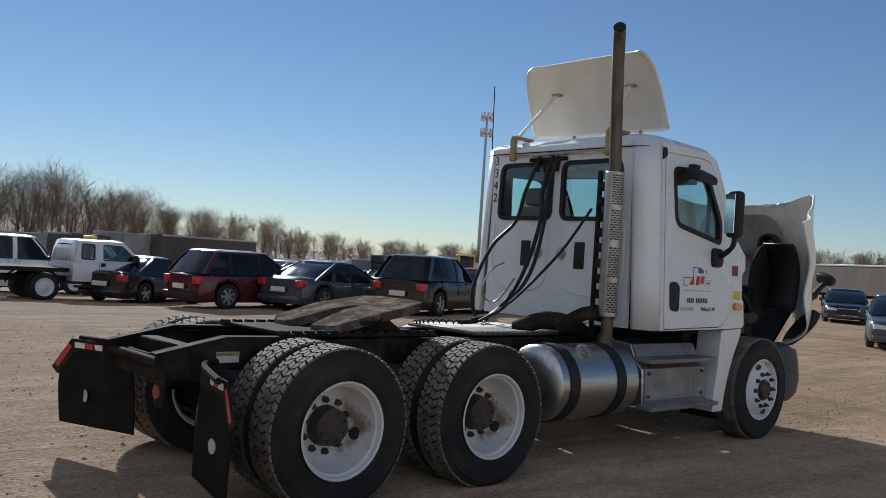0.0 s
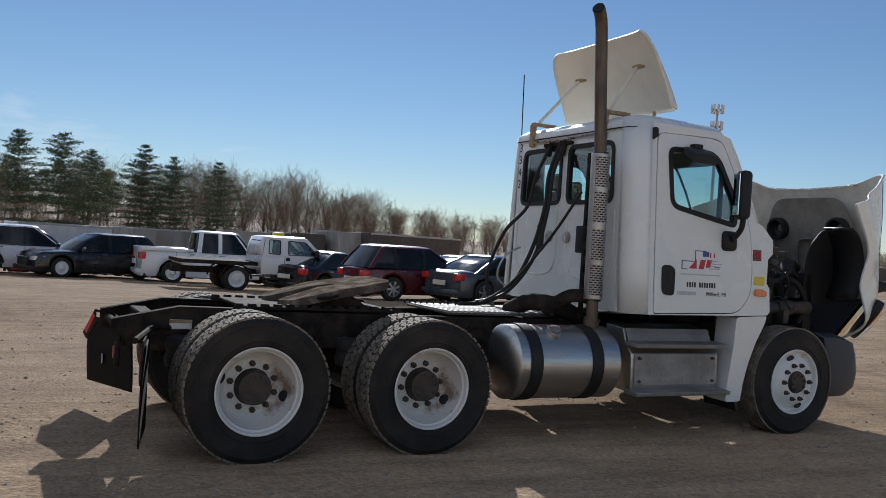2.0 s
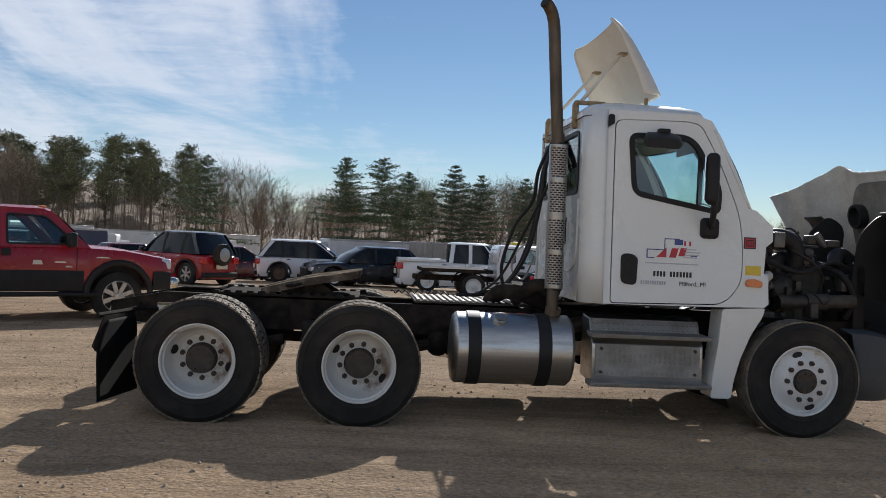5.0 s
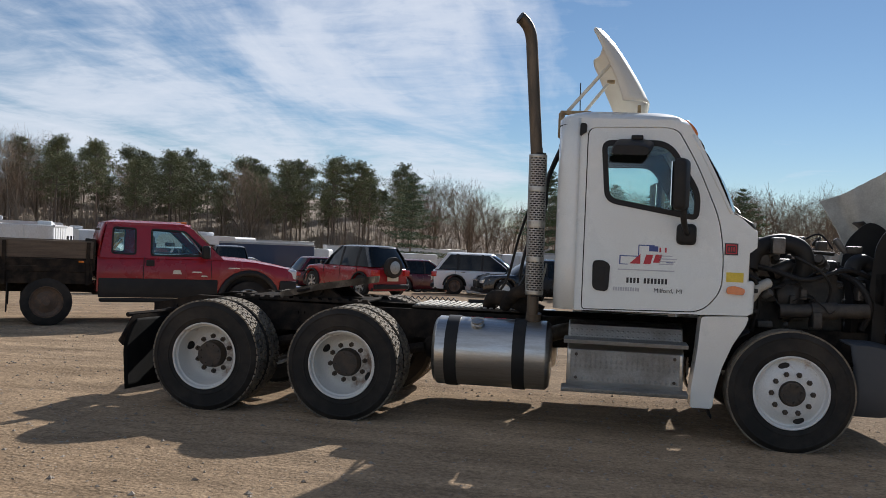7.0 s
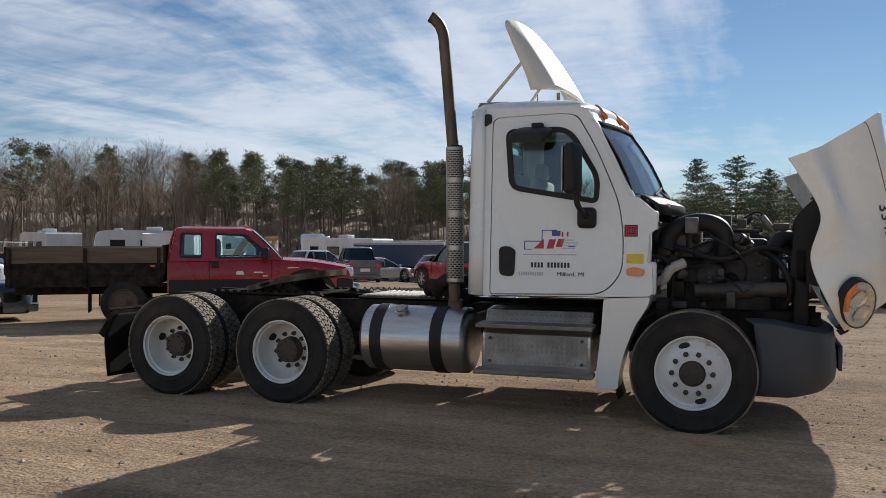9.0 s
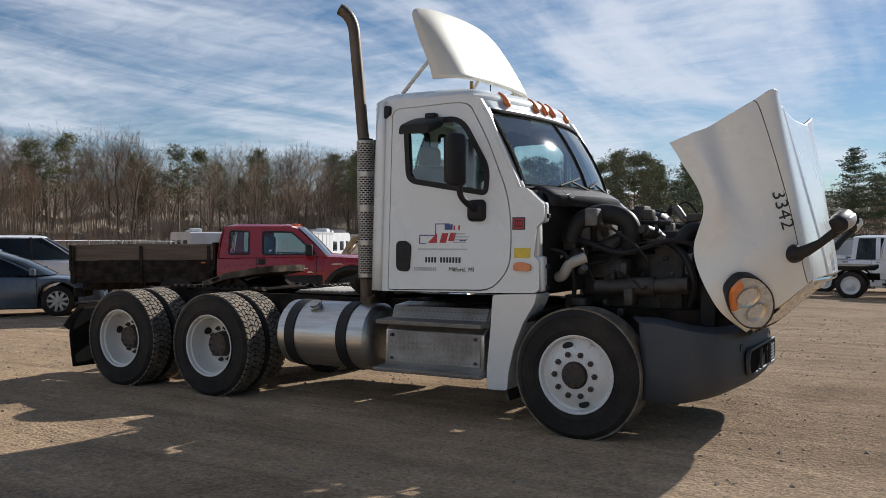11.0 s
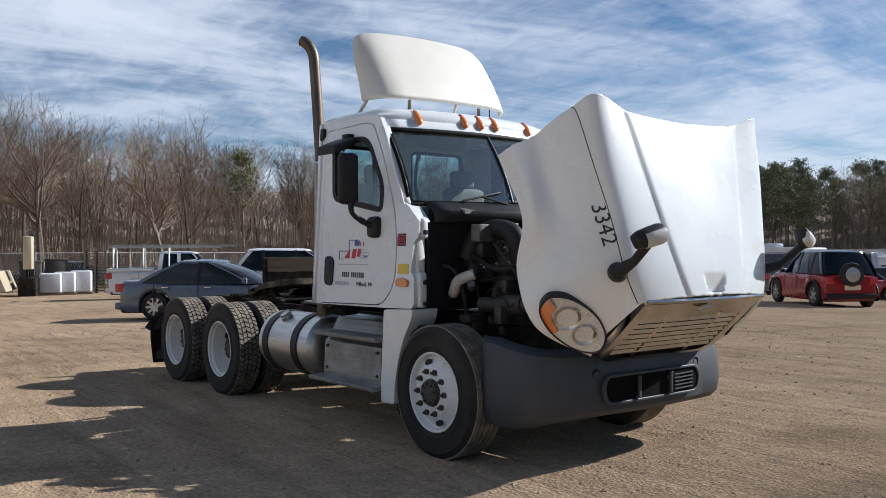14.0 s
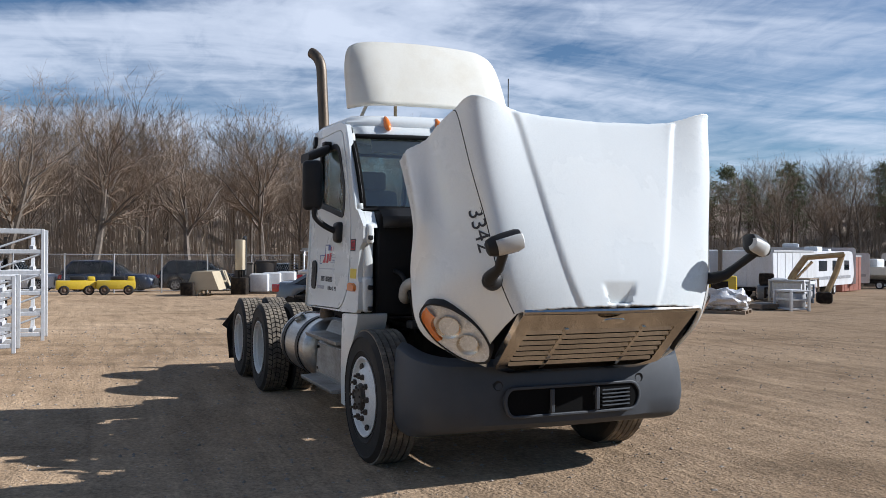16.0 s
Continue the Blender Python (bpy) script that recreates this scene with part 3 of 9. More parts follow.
for ax in AX:
    axle(ax, 0.95, True)
axle(0, 0.9, False)

# frame rails with a sloping tail, and cross members
for s in (-1, 1):
    bm = B()
    side = [(-6.02, 0.74), (-5.55, 0.70), (1.0, 0.70), (1.0, 0.955), (-4.9, 0.975), (-5.55, 0.985), (-6.02, 0.885)]
    panel(bm, side, [], lambda x, z: (x, s * 0.435, z), lambda x, z: (x, s * 0.422, z))
    for z0, z1 in ((0.70, 0.711), (0.955, 0.967)):
        box(bm, -5.5, 1.0, s * 0.35, s * 0.436, z0, z1)
    tail = [(-6.02, 0.885), (-5.55, 0.985), (-4.9, 0.977)]
    for (xa, za), (xb, zb) in zip(tail, tail[1:]):
        loft(bm, [[(xa, s * 0.35, za), (xa, s * 0.44, za), (xa, s * 0.44, za + 0.012), (xa, s * 0.35, za + 0.012)], [(xb, s * 0.35, zb), (xb, s * 0.44, zb), (xb, s * 0.44, zb + 0.012), (xb, s * 0.35, zb + 0.012)]])
    part("frame_rail", bm, FRAME, TRUCK)
for x in (-5.75, -4.47, -3.1, -2.2, -0.9, 0.85):
    bm = B()
    box(bm, x - 0.06, x + 0.06, -0.42, 0.42, 0.73, 0.93, 0.01, 1)
    for s in (-1, 1):
        for z in (0.78, 0.88):
            cyl(bm, (x - 0.03, s * 0.435, z), (x - 0.03, s * 0.452, z), 0.016, n=6)
            cyl(bm, (x + 0.03, s * 0.435, z), (x + 0.03, s * 0.452, z), 0.016, n=6)
    part("cross_member", bm, FRAME, TRUCK)
bm = B()
box(bm, -5.93, -5.90, -0.42, 0.42, 0.70, 0.86, 0.008, 1)
cyl(bm, (-5.96, -0.42, 0.83), (-5.96, 0.42, 0.83), 0.03, n=10)
part("rear_cross_plate", bm, FRAME, TRUCK)
bm = B()
box(bm, -5.985, -5.95, -0.47, -0.35, 0.56, 0.78, 0.015, 2)
lamp = part("tail_lamp_housing", bm, FRAME, TRUCK)
bm = B()
lathe(bm, [(0.0, 0.046), (0.008, 0.044), (0.012, 0.0)], (-5.986, -0.41, 0.66), (-1, 0, 0), 18)
part("lens", bm, RED_DIM, lamp, "dusty red round tail lamp lens")

# suspension beams, springs, air bags and drive shaft between the rails
for s in (-1, 1):
    for ax in AX:
        bm = B()
        tube(bm, curve_pts([(ax + 0.62, s * 0.5, 0.62), (ax + 0.25, s * 0.5, 0.56), (ax, s * 0.5, 0.60), (ax - 0.42, s * 0.5, 0.55)], 5), 0.05, 8)
        part("suspension_arm", bm, FRAME, TRUCK)
        bm = B()
        lathe(bm, [(0, 0.06), (0.02, 0.12), (0.08, 0.135), (0.13, 0.118), (0.17, 0.135), (0.23, 0.12), (0.25, 0.05)], (ax - 0.40, s * 0.5, 0.55), (0, 0, 1), 20)
        part("air_spring", bm, RUBBER, TRUCK)
        bm = B()
        cyl(bm, (ax - 0.13, s * 0.56, 0.50), (ax - 0.20, s * 0.52, 0.92), 0.032, 0.04, n=10)
        part("shock_absorber", bm, FRAME, TRUCK)
        bm = B()
        lathe(bm, [(0, 0.03), (0.03, 0.085), (0.09, 0.09), (0.15, 0.075), (0.17, 0.03)], (ax + 0.10, s * 0.40, 0.60), (0.8, 0, 0.6), 16)
        part("brake_chamber", bm, FRAME, TRUCK)
bm = B()
cyl(bm, (AX[0] + 0.42, 0, 0.60), (AX[1] - 0.2, 0, 0.58), 0.05, n=12)
cyl(bm, (AX[1] + 0.42, 0, 0.62), (-1.0, 0, 0.74), 0.06, n=12)
part("drive_shaft", bm, FRAME, TRUCK)
for s, x in ((-1, -2.98), (1, -2.98), (-1, -3.12)):
    bm = B()
    lathe(bm, [(-0.30, 0.0), (-0.29, 0.07), (-0.26, 0.11), (0.26, 0.11), (0.29, 0.07), (0.30, 0.0)], (x, s * 0.2, 0.62), (0, 1, 0), 18)
    part("air_tank", bm, FRAME, TRUCK)

# fifth wheel: tilted plate with a throat, on two brackets and a slide
fifth = part("fifth_wheel", box(B(), -5.1, -3.85, -0.42, 0.42, 0.99, 1.015, 0.006, 1), FRAME, TRUCK, "worn greasy steel fifth wheel coupling")
bm = B()
plate2d = [(-0.46, -0.30), (-0.44, -0.42), (0.05, -0.47), (0.46, -0.40), (0.52, -0.22), (0.52, 0.22), (0.46, 0.40), (0.05, 0.47), (-0.44, 0.42), (-0.50, 0.30), (-0.50, 0.16), (-0.05, 0.055), (0.08, 0.045), (0.11, 0.0), (0.08, -0.045), (-0.05, -0.055), (-0.50, -0.16)]
tilt = radians(-9)


def fw(x, y, h):
    bend = -0.09 * max(0, -x - 0.18) * 1.6
    return (-4.31 + 0.92 * x * math.cos(tilt) - h * math.sin(tilt), y, 1.15 - x * math.sin(tilt) + h * math.cos(tilt) + bend)


panel(bm, rounded(plate2d, 0.05, 3), [], lambda x, y: fw(x, y, 0.02), lambda x, y: fw(x, y, -0.05))
part("plate", bm, GREASE_PLATE, fifth)
for s in (-1, 1):
    bm = B()
    panel(bm, [(-0.28, 1.01), (0.28, 1.01), (0.09, 1.13), (-0.09, 1.13)], [], lambda x, z: (-4.31 + x, s * 0.36, z), lambda x, z: (-4.31 + x, s * 0.29, z))
    cyl(bm, (-4.31, s * 0.27, 1.10), (-4.31, s * 0.40, 1.10), 0.045, n=14)
    part("bracket", bm, FRAME, fifth)
    outline = [(-5.16, 0.992)] + [(-5.15 + k * 0.1 + a, z) for k in range(14) for a, z in ((0.0, 1.012), (0.005, 1.032), (0.058, 1.032), (0.063, 1.012))] + [(-3.76, 0.992)]
    bm = B()
    panel(bm, outline, [], lambda x, z: (x, s * 0.45, z), lambda x, z: (x, s * 0.40, z))
    part("slide_rack", bm, FRAME, fifth)
bm = B()
tube(bm, [(-4.55, -0.1, 1.08), (-4.5, -0.45, 1.09), (-4.42, -0.52, 1.10), (-4.36, -0.5, 1.12)], 0.014, 6)
part("release_handle", bm, FRAME, fifth)

# deck plate behind the cab
deck = part("deck_plate", box(B(), -3.35, -2.25, -0.43, 0.43, 0.985, 1.005, 0.004, 1), DECK_BASE, TRUCK, "dull aluminium tread deck plate behind the cab")
me = finish("rib", box(B(), -0.018, 0.018, -0.40, 0.40, 0, 0.012, 0.004, 1), DECK)
for k in range(18):
    shared("rib", me, deck, pose(-3.31 + k * 0.06, 0, 1.006))

# mud flaps on spring hangers
for s in (-1, 1):
    lean_back = 0.19 if s < 0 else 0.42
    sweep = lambda y: -lean_back * (y - 0.6)
    bm = B()
    tube(bm, curve_pts([(-5.62, s * 0.44, 0.84), (-5.70, s * 0.52, 0.85), (-5.77, s * 0.60, 0.85), (-5.81, s * 0.68, 0.835), (-5.935, s * 1.10, 0.825)], 4), 0.022, 8)
    hanger = part("mud_flap_hanger", bm, FRAME, TRUCK)
    bm = B()
    panel(bm, [(0.58, 0.725), (0.58, 0.822), (1.10, 0.822), (1.275, 0.60), (1.215, 0.55), (1.07, 0.725)], [], lambda y, z: (-5.7930 + sweep(y), s * y, z), lambda y, z: (-5.7830 + sweep(y), s * y, z))
    part("bracket_plate", bm, FRAME, hanger)
    for poly, m in (([(0.80, 0.76), (0.87, 0.76), (0.88, 0.80), (0.81, 0.80)], TAPE_WHITE), ([(0.89, 0.76), (0.95, 0.76), (0.96, 0.80), (0.90, 0.80)], TAPE_RED), ([(0.965, 0.76), (1.06, 0.76), (1.065, 0.80), (0.97, 0.80)], TAPE_WHITE), ([(1.09, 0.765), (1.125, 0.785), (1.245, 0.625), (1.21, 0.60)], TAPE_RED)):
        bm = B()
        panel(bm, poly, [], lambda y, z: (-5.7970 + sweep(y), s * y, z), lambda y, z: (-5.7935 + sweep(y), s * y, z))
        part("reflector", bm, m, hanger, "red and white reflective tape")
    bm = B()
    rows = []
    for z, dx, y0, y1 in ((0.79, 0.012, 0.58, 1.06), (0.69, 0.010, 0.55, 1.15), (0.55, 0.004, 0.52, 1.21), (0.34, 0.006, 0.50, 1.20), (0.20 if s > 0 else 0.14, 0.010, 0.50, 1.18)):
        rows.append([(-5.787 + sweep(y0 + (y1 - y0) * k / 4) + dx + 0.003 * math.sin(k * 1.4 + z * 4), s * (y0 + (y1 - y0) * k / 4), z) for k in range(5)])
    grid_surface(bm, rows, 3, 3)
    flap = part("mud_flap", bm, FLAP, TRUCK, "black rubber mud flap behind the rear wheels")
    solid(flap, 0.010, 0)
    bm = B()
    lathe(bm, [(0, 0.045), (0.004, 0.045), (0.004, 0.03), (0, 0.0)], (-5.797 + sweep(0.93), s * 0.93, 0.42), (-1, 0, 0), 18)
    part("mark", bm, INK_PALE, flap, "worn white printed mark")
bm = B()
box(bm, -5.62, -5.46, -0.447, -0.4375, 0.83, 0.90, 0.002, 1)
part("rail_label", bm, WHITE_OLD, TRUCK, "white safety label on the frame rail")
bm = B()
box(bm, -5.62, -5.46, -0.449, -0.4475, 0.875, 0.898)
part("rail_label_band", bm, RUST, TRUCK)


# ---- cab ----
def side_y(x, z):
    return 1.10 - 0.055 * (z - 1.39) - 0.02 * (x + 1.59) - 0.03 * max(0.0, x + 0.62)


CAB = part("cab", box(B(), -1.90, -0.40, -0.93, 0.93, 1.08, 1.14, 0.02, 1), FRAME, TRUCK, "white painted steel day cab")
door2d = rounded([(-1.73, 1.105), (-0.74, 1.125), (-0.585, 1.30), (-0.575, 1.60), (-0.615, 1.90), (-0.815, 2.37), (-0.98, 2.655), (-1.10, 2.675), (-1.73, 2.66)], [0.03, 0.12, 0.12, 0.2, 0.2, 0.2, 0.14, 0.1, 0.07], 5)
win2d = rounded([(-1.615, 2.555), (-1.04, 2.565), (-0.775, 2.12), (-0.79, 1.89), (-1.57, 2.025)], [0.09, 0.14, 0.10, 0.07, 0.10], 6)


def grow(poly, d):
    """A polygon moved outwards by d."""
    n, out = len(poly), []
    area = sum(poly[i - 1][0] * poly[i][1] - poly[i][0] * poly[i - 1][1] for i in range(n))
    sg = 1 if area > 0 else -1
    for i in range(n):
        a, b, c = Vector(poly[i - 1]), Vector(poly[i]), Vector(poly[(i + 1) % n])
        t = (c - a).normalized()
        out.append((b.x + sg * t.y * d, b.y - sg * t.x * d))
    return out


for s in (-1, 1):
    shell2d = [(-1.80, 1.09), (-0.72, 1.10), (-0.36, 1.11), (-0.325, 1.14), (-0.335, 1.36), (-0.375, 1.40), (-0.36, 1.63), (-0.30, 1.68), (-0.30, 1.81), (-0.45, 1.94), (-0.50, 1.955), (-0.64, 2.26), (-0.79, 2.56), (-0.88, 2.70), (-1.05, 2.745), (-1.80, 2.745)]
    bm = B()
    panel(bm, shell2d, [grow(door2d, 0.009)], lambda x, z: (x, s * side_y(x, z), z), lambda x, z: (x, s * (side_y(x, z) - 0.04), z))
    part("side_shell", bm, WHITE, CAB)
    bm = B()
    panel(bm, grow(door2d, 0.03), [grow(win2d, -0.03)], lambda x, z: (x, s * (side_y(x, z) - 0.045), z), lambda x, z: (x, s * (side_y(x, z) - 0.06), z))
    part("door_seal", bm, BLACK, CAB)
    bm = B()
    panel(bm, door2d, [win2d], lambda x, z: (x, s * (side_y(x, z) + 0.004), z), lambda x, z: (x, s * (side_y(x, z) - 0.035), z))
    door = part("door", bm, WHITE, TRUCK, "white cab door with a printed company mark")
    soft_edges(door, 0.004, 1)
    bm = B()
    panel(bm, grow(win2d, 0.004), [grow(win2d, -0.042)], lambda x, z: (x, s * (side_y(x, z) + 0.010), z), lambda x, z: (x, s * (side_y(x, z) - 0.02), z))
    box(bm, -0.985, -0.945, s * 1.005, s * 1.03, 1.93, 2.50)
    part("window_frame", bm, BLACK, door)
    bm = B()
    panel(bm, grow(win2d, -0.02), [], lambda x, z: (x, s * (side_y(x, z) - 0.010), z), lambda x, z: (x, s * (side_y(x, z) - 0.014), z))
    g = part("window_pane", bm, CAB_GLASS, door)
    g.visible_shadow = False
    bm = B()
    if s < 0:
        outl = rounded([(-0.17, -0.04), (0.15, -0.045), (0.17, 0.02), (0.10, 0.045), (-0.15, 0.045)], 0.03, 4)
        loft(bm, [[(-1.33 + u * k - 0.25 * d, -(1.055 + d), 2.535 + v * k - 0.42 * d) for u, v in outl] for d, k in ((0.0, 0.55), (0.02, 0.9), (0.05, 1.0), (0.17, 1.0), (0.20, 0.9))])
        box(bm, -1.37, -1.27, -1.10, -1.03, 2.56, 2.60, 0.01, 2)
        part("look_down_mirror", bm, BLACK, door, "black look-down mirror over the window")
    else:
        tube(bm, curve_pts([(-1.46, s * 1.065, 2.57), (-1.30, s * 1.07, 2.585), (-1.12, s * 1.065, 2.56)], 5), 0.012, 8)
        part("rain_shield", bm, BLACK, door)
    # handle in its recess
    bm = B()
    panel(bm, rounded([(-1.65, 1.27), (-1.515, 1.255), (-1.505, 1.49), (-1.56, 1.525), (-1.655, 1.52)], 0.05, 4), [], lambda x, z: (x, s * (side_y(x, z) + 0.016), z), lambda x, z: (x, s * (side_y(x, z) - 0.01), z))
    handle = part("door_handle", bm, BLACK, door)
    soft_edges(handle, 0.008)
    bm = B()
    box(bm, -1.62, -1.54, s * 1.085, s * 1.118, 1.30, 1.47, 0.02, 2)
    part("pull", bm, BLACK, handle)
    # small lamp and labels
    bm = B()
    panel(bm, rounded([(-1.80, 2.585), (-1.775, 2.61), (-1.745, 2.62), (-1.745, 2.70), (-1.80, 2.70)], 0.02, 3), [], lambda x, z: (x - 0.005, s * (side_y(x, z) + 0.03), z), lambda x, z: (x, s * (side_y(x, z) - 0.01), z))
    part("corner_lamp", bm, BLACK, CAB)
    bm = B()
    panel(bm, rounded([(-0.545, 1.285), (-0.40, 1.28), (-0.39, 1.33), (-0.47, 1.355), (-0.54, 1.345)], 0.03, 4), [], lambda x, z: (x, s * (side_y(x, z) + 0.025), z), lambda x, z: (x, s * (side_y(x, z) - 0.01), z))
    soft_edges(part("side_marker_lamp", bm, AMBER, CAB, "amber side marker lamp"), 0.01)
    bm = B()
    panel(bm, [(-0.545, 1.385), (-0.405, 1.385), (-0.405, 1.465), (-0.545, 1.465)], [], lambda x, z: (x, s * (side_y(x, z) + 0.003), z), lambda x, z: (x, s * (side_y(x, z) - 0.01), z))
    part("yellow_label", bm, YELLOW, CAB)
    bm = B()
    panel(bm, [(-0.565, 1.61), (-0.455, 1.61), (-0.455, 1.71), (-0.565, 1.71)], [], lambda x, z: (x, s * (side_y(x, z) + 0.003), z), lambda x, z: (x, s * (side_y(x, z) - 0.01), z))
    lab = part("square_label", bm, INK, CAB)
    bm = B()
    panel(bm, [(-0.555, 1.62), (-0.465, 1.62), (-0.465, 1.70), (-0.555, 1.70)], [[(-0.545, 1.63), (-0.475, 1.63), (-0.475, 1.69), (-0.545, 1.69)]], lambda x, z: (x, s * (side_y(x, z) + 0.005), z), lambda x, z: (x, s * (side_y(x, z)), z))
    for x in (-0.535, -0.515, -0.495):
        box(bm, x, x + 0.011, s * (side_y(x, 1.66) + 0.001), s * (side_y(x, 1.66) + 0.005), 1.64, 1.68)
    part("label_print", bm, INK_RED, lab)
    # rounded rear corner post and its outer trim line
    bm = B()
    rows = []
    for z in (1.09, 1.5, 1.9, 2.3, 2.745):
        ys = side_y(-1.80, z)
        rows.append([(-1.80 - 0.17 * math.sin(a), s * (ys - 0.17 * (1 - math.cos(a))), z) for a in [k * math.pi / 2 / 8 for k in range(9)]])
    loft(bm, rows, closed=False)
    solid(part("corner_post", bm, WHITE, CAB), 0.03, 0)
    # A-pillar beside the windscreen
    bm = B()
    lowz, topz = 1.955, 2.62
    rows = []
    for k in range(9):
        t = k / 8
        z = lowz + (topz - lowz) * t
        xs = -0.50 - 0.335 * t
        rows.append([(xs - 0.03, s * side_y(xs, z), z), (xs - 0.016, s * (side_y(xs, z) - 0.005), z), (xs - 0.006, s * (side_y(xs, z) - 0.018), z), (xs - 0.004, s * (side_y(xs, z) - 0.035), z), (xs + 0.004, s * (side_y(xs, z) - 0.062), z)])
    loft(bm, rows, closed=False)
    solid(part("windscreen_post", bm, WHITE, CAB), 0.02, 0)
    # cowl corner with its stepped face
    bm = B()
    box(bm, -0.50, -0.290, s * 0.95, s * 1.020, 1.665, 1.83, 0.025, 3)
    box(bm, -0.50, -0.350, s * 0.94, s * 1.022, 1.38, 1.68, 0.02, 2)
    box(bm, -0.50, -0.305, s * 0.95, s * 1.037, 1.115, 1.40, 0.025, 3)
    loft(bm, [[(-0.52, s * 0.90, 1.82), (-0.31, s * 0.92, 1.80), (-0.31, s * 1.0, 1.79), (-0.52, s * 1.02, 1.82)], [(-0.52, s * 0.88, 1.95), (-0.46, s * 0.90, 1.93), (-0.46, s * 0.98, 1.93), (-0.52, s * 1.005, 1.95)]])
    part("cowl_corner", bm, WHITE, CAB)
    for z in (1.70, 1.30, 1.13):
        part("hood_latch", box(B(), -0.305, -0.272, s * 0.965, s * 1.005, z, z + 0.035, 0.006, 1), BLACK, CAB)
    # front quarter fender below the door
    bm = B()
    q = [(-0.735, 1.085), (-0.345, 1.105), (-0.37, 1.02), (-0.47, 0.86), (-0.55, 0.66), (-0.60, 0.46), (-0.615, 0.31), (-0.80, 0.31), (-0.795, 0.47), (-0.755, 0.80)]
    panel(bm, rounded(q, 0.03, 3), [], lambda x, z: (x, s * (side_y(x, 1.2) - 0.005 + 0.03 * min(0, z - 0.8)), z), lambda x, z: (x, s * (side_y(x, 1.2) - 0.26), z))
    soft_edges(part("quarter_fender", bm, WHITE, TRUCK, "white quarter fender behind the front wheel"), 0.02, 3)
    # mirror on its arm
    bm = B()
    box(bm, -1.015, -0.905, s * 1.205, s * 1.375, 1.96, 2.39, 0.045, 4)
    inward = Matrix.Translation((-0.96, s * 1.29, 0)) @ Matrix.Rotation(radians(24 * s), 4, "Z") @ Matrix.Translation((0.96, -s * 1.29, 0))
    bm.transform(inward)
    mirror = part("door_mirror", bm, BLACK, TRUCK, "tall black door mirror on a bent arm")
    bm = B()
    box(bm, -1.026, -1.018, s * 1.225, s * 1.36, 2.00, 2.36)
    bm.transform(inward)
    part("mirror_glass", bm, MIRROR, mirror)
    bm = B()
    tube(bm, curve_pts([(-0.93, s * 1.28, 2.0), (-0.93, s * 1.27, 1.90), (-0.91, s * 1.20, 1.83), (-0.88, s * 1.11, 1.78)], 5), 0.026, 10)
    part("mirror_arm", bm, BLACK, mirror)
    bm = B()
    box(bm, -0.965, -0.80, s * 1.03, s * 1.12, 1.68, 1.86, 0.04, 3)
    part("mirror_base", bm, BLACK, mirror)

# rear wall with two windows
rw = [(-0.89, 1.09), (0.89, 1.09), (0.86, 2.745), (-0.86, 2.745)]
rwin = [rounded([(0.06, 2.04), (0.77, 2.04), (0.75, 2.585), (0.06, 2.585)], 0.09, 6), rounded([(-0.77, 2.04), (-0.06, 2.04), (-0.06, 2.585), (-0.75, 2.585)], 0.09, 6)]
bm = B()
panel(bm, rw, rwin, lambda y, z: (-1.97, y, z), lambda y, z: (-1.93, y, z))
rear = part("rear_wall", bm, WHITE, CAB)
for w in rwin:
    bm = B()
    panel(bm, grow(w, 0.012), [grow(w, -0.028)], lambda y, z: (-1.982, y, z), lambda y, z: (-1.94, y, z))
    rf = part("rear_window_frame", bm, BLACK, CAB)
    bm = B()
    panel(bm, grow(w, -0.02), [], lambda y, z: (-1.966, y, z), lambda y, z: (-1.962, y, z))
    part("pane", bm, CAB_GLASS, rf).visible_shadow = False
for y in (-0.32, 0.36):
    bm = B()
    box(bm, -1.986, -1.965, y - 0.06, y + 0.06, 1.58, 1.83, 0.03, 3)
    part("rear_vent", bm, BLACK, CAB)
for y in (-0.10, 0.20):
    bm = B()
    lathe(bm, [(0.0, 0.058), (0.014, 0.056), (0.016, 0.04), (0.010, 0.036), (0.012, 0.0)], (-1.971, y, 1.72), (-1, 0, 0), 20)
    part("grommet", bm, SHIELD, CAB)
for y in (-0.45, 0.45):
    bm = B()
    tube(bm, curve_pts([(-1.975, y - 0.36, 1.98), (-1.975, y - 0.36, 1.50), (-1.975, y - 0.20, 1.36), (-1.975, y + 0.2, 1.36), (-1.975, y + 0.36, 1.50), (-1.975, y + 0.36, 1.98)], 5), 0.010, 6)
    part("pressed_rib", bm, WHITE, CAB)
bm = B()
tube(bm, [(-1.985, 0.55, 2.655), (-2.0, 0.52, 2.66), (-2.0, -0.52, 2.66), (-1.985, -0.55, 2.655)], 0.012, 6)
part("grab_rail", bm, CHROME, CAB)
lettering("fleet_number", "3\n3\n4\n2", 0.125, pose(-1.974, 0.83, 2.44, 90, 0, -90), INK, CAB)

# roof with a rolled edge, front header, lamps
def plan(inset, z, front=0.0):
    pts = []
    hw = side_y(-1.5, 2.70) + 0.006 - inset
    xr = -1.98 + inset
    for cx, cy, a0 in ((xr + 0.17, hw - 0.17, 90), (xr + 0.17, -hw + 0.17, 180)):
        for k in range(7):
            a = radians(a0 + k * 15)
            pts.append((cx + 0.17 * math.cos(a), cy + 0.17 * math.sin(a), z))
    for k in range(13):
        y = -hw + 0.02 + (2 * hw - 0.04) * k / 12
        u = y / hw
        pts.append((-0.755 - inset * 1.3 + front - 0.16 * u ** 2 - 0.05 * u ** 6, y * (1 - 0.02), z))
    return pts


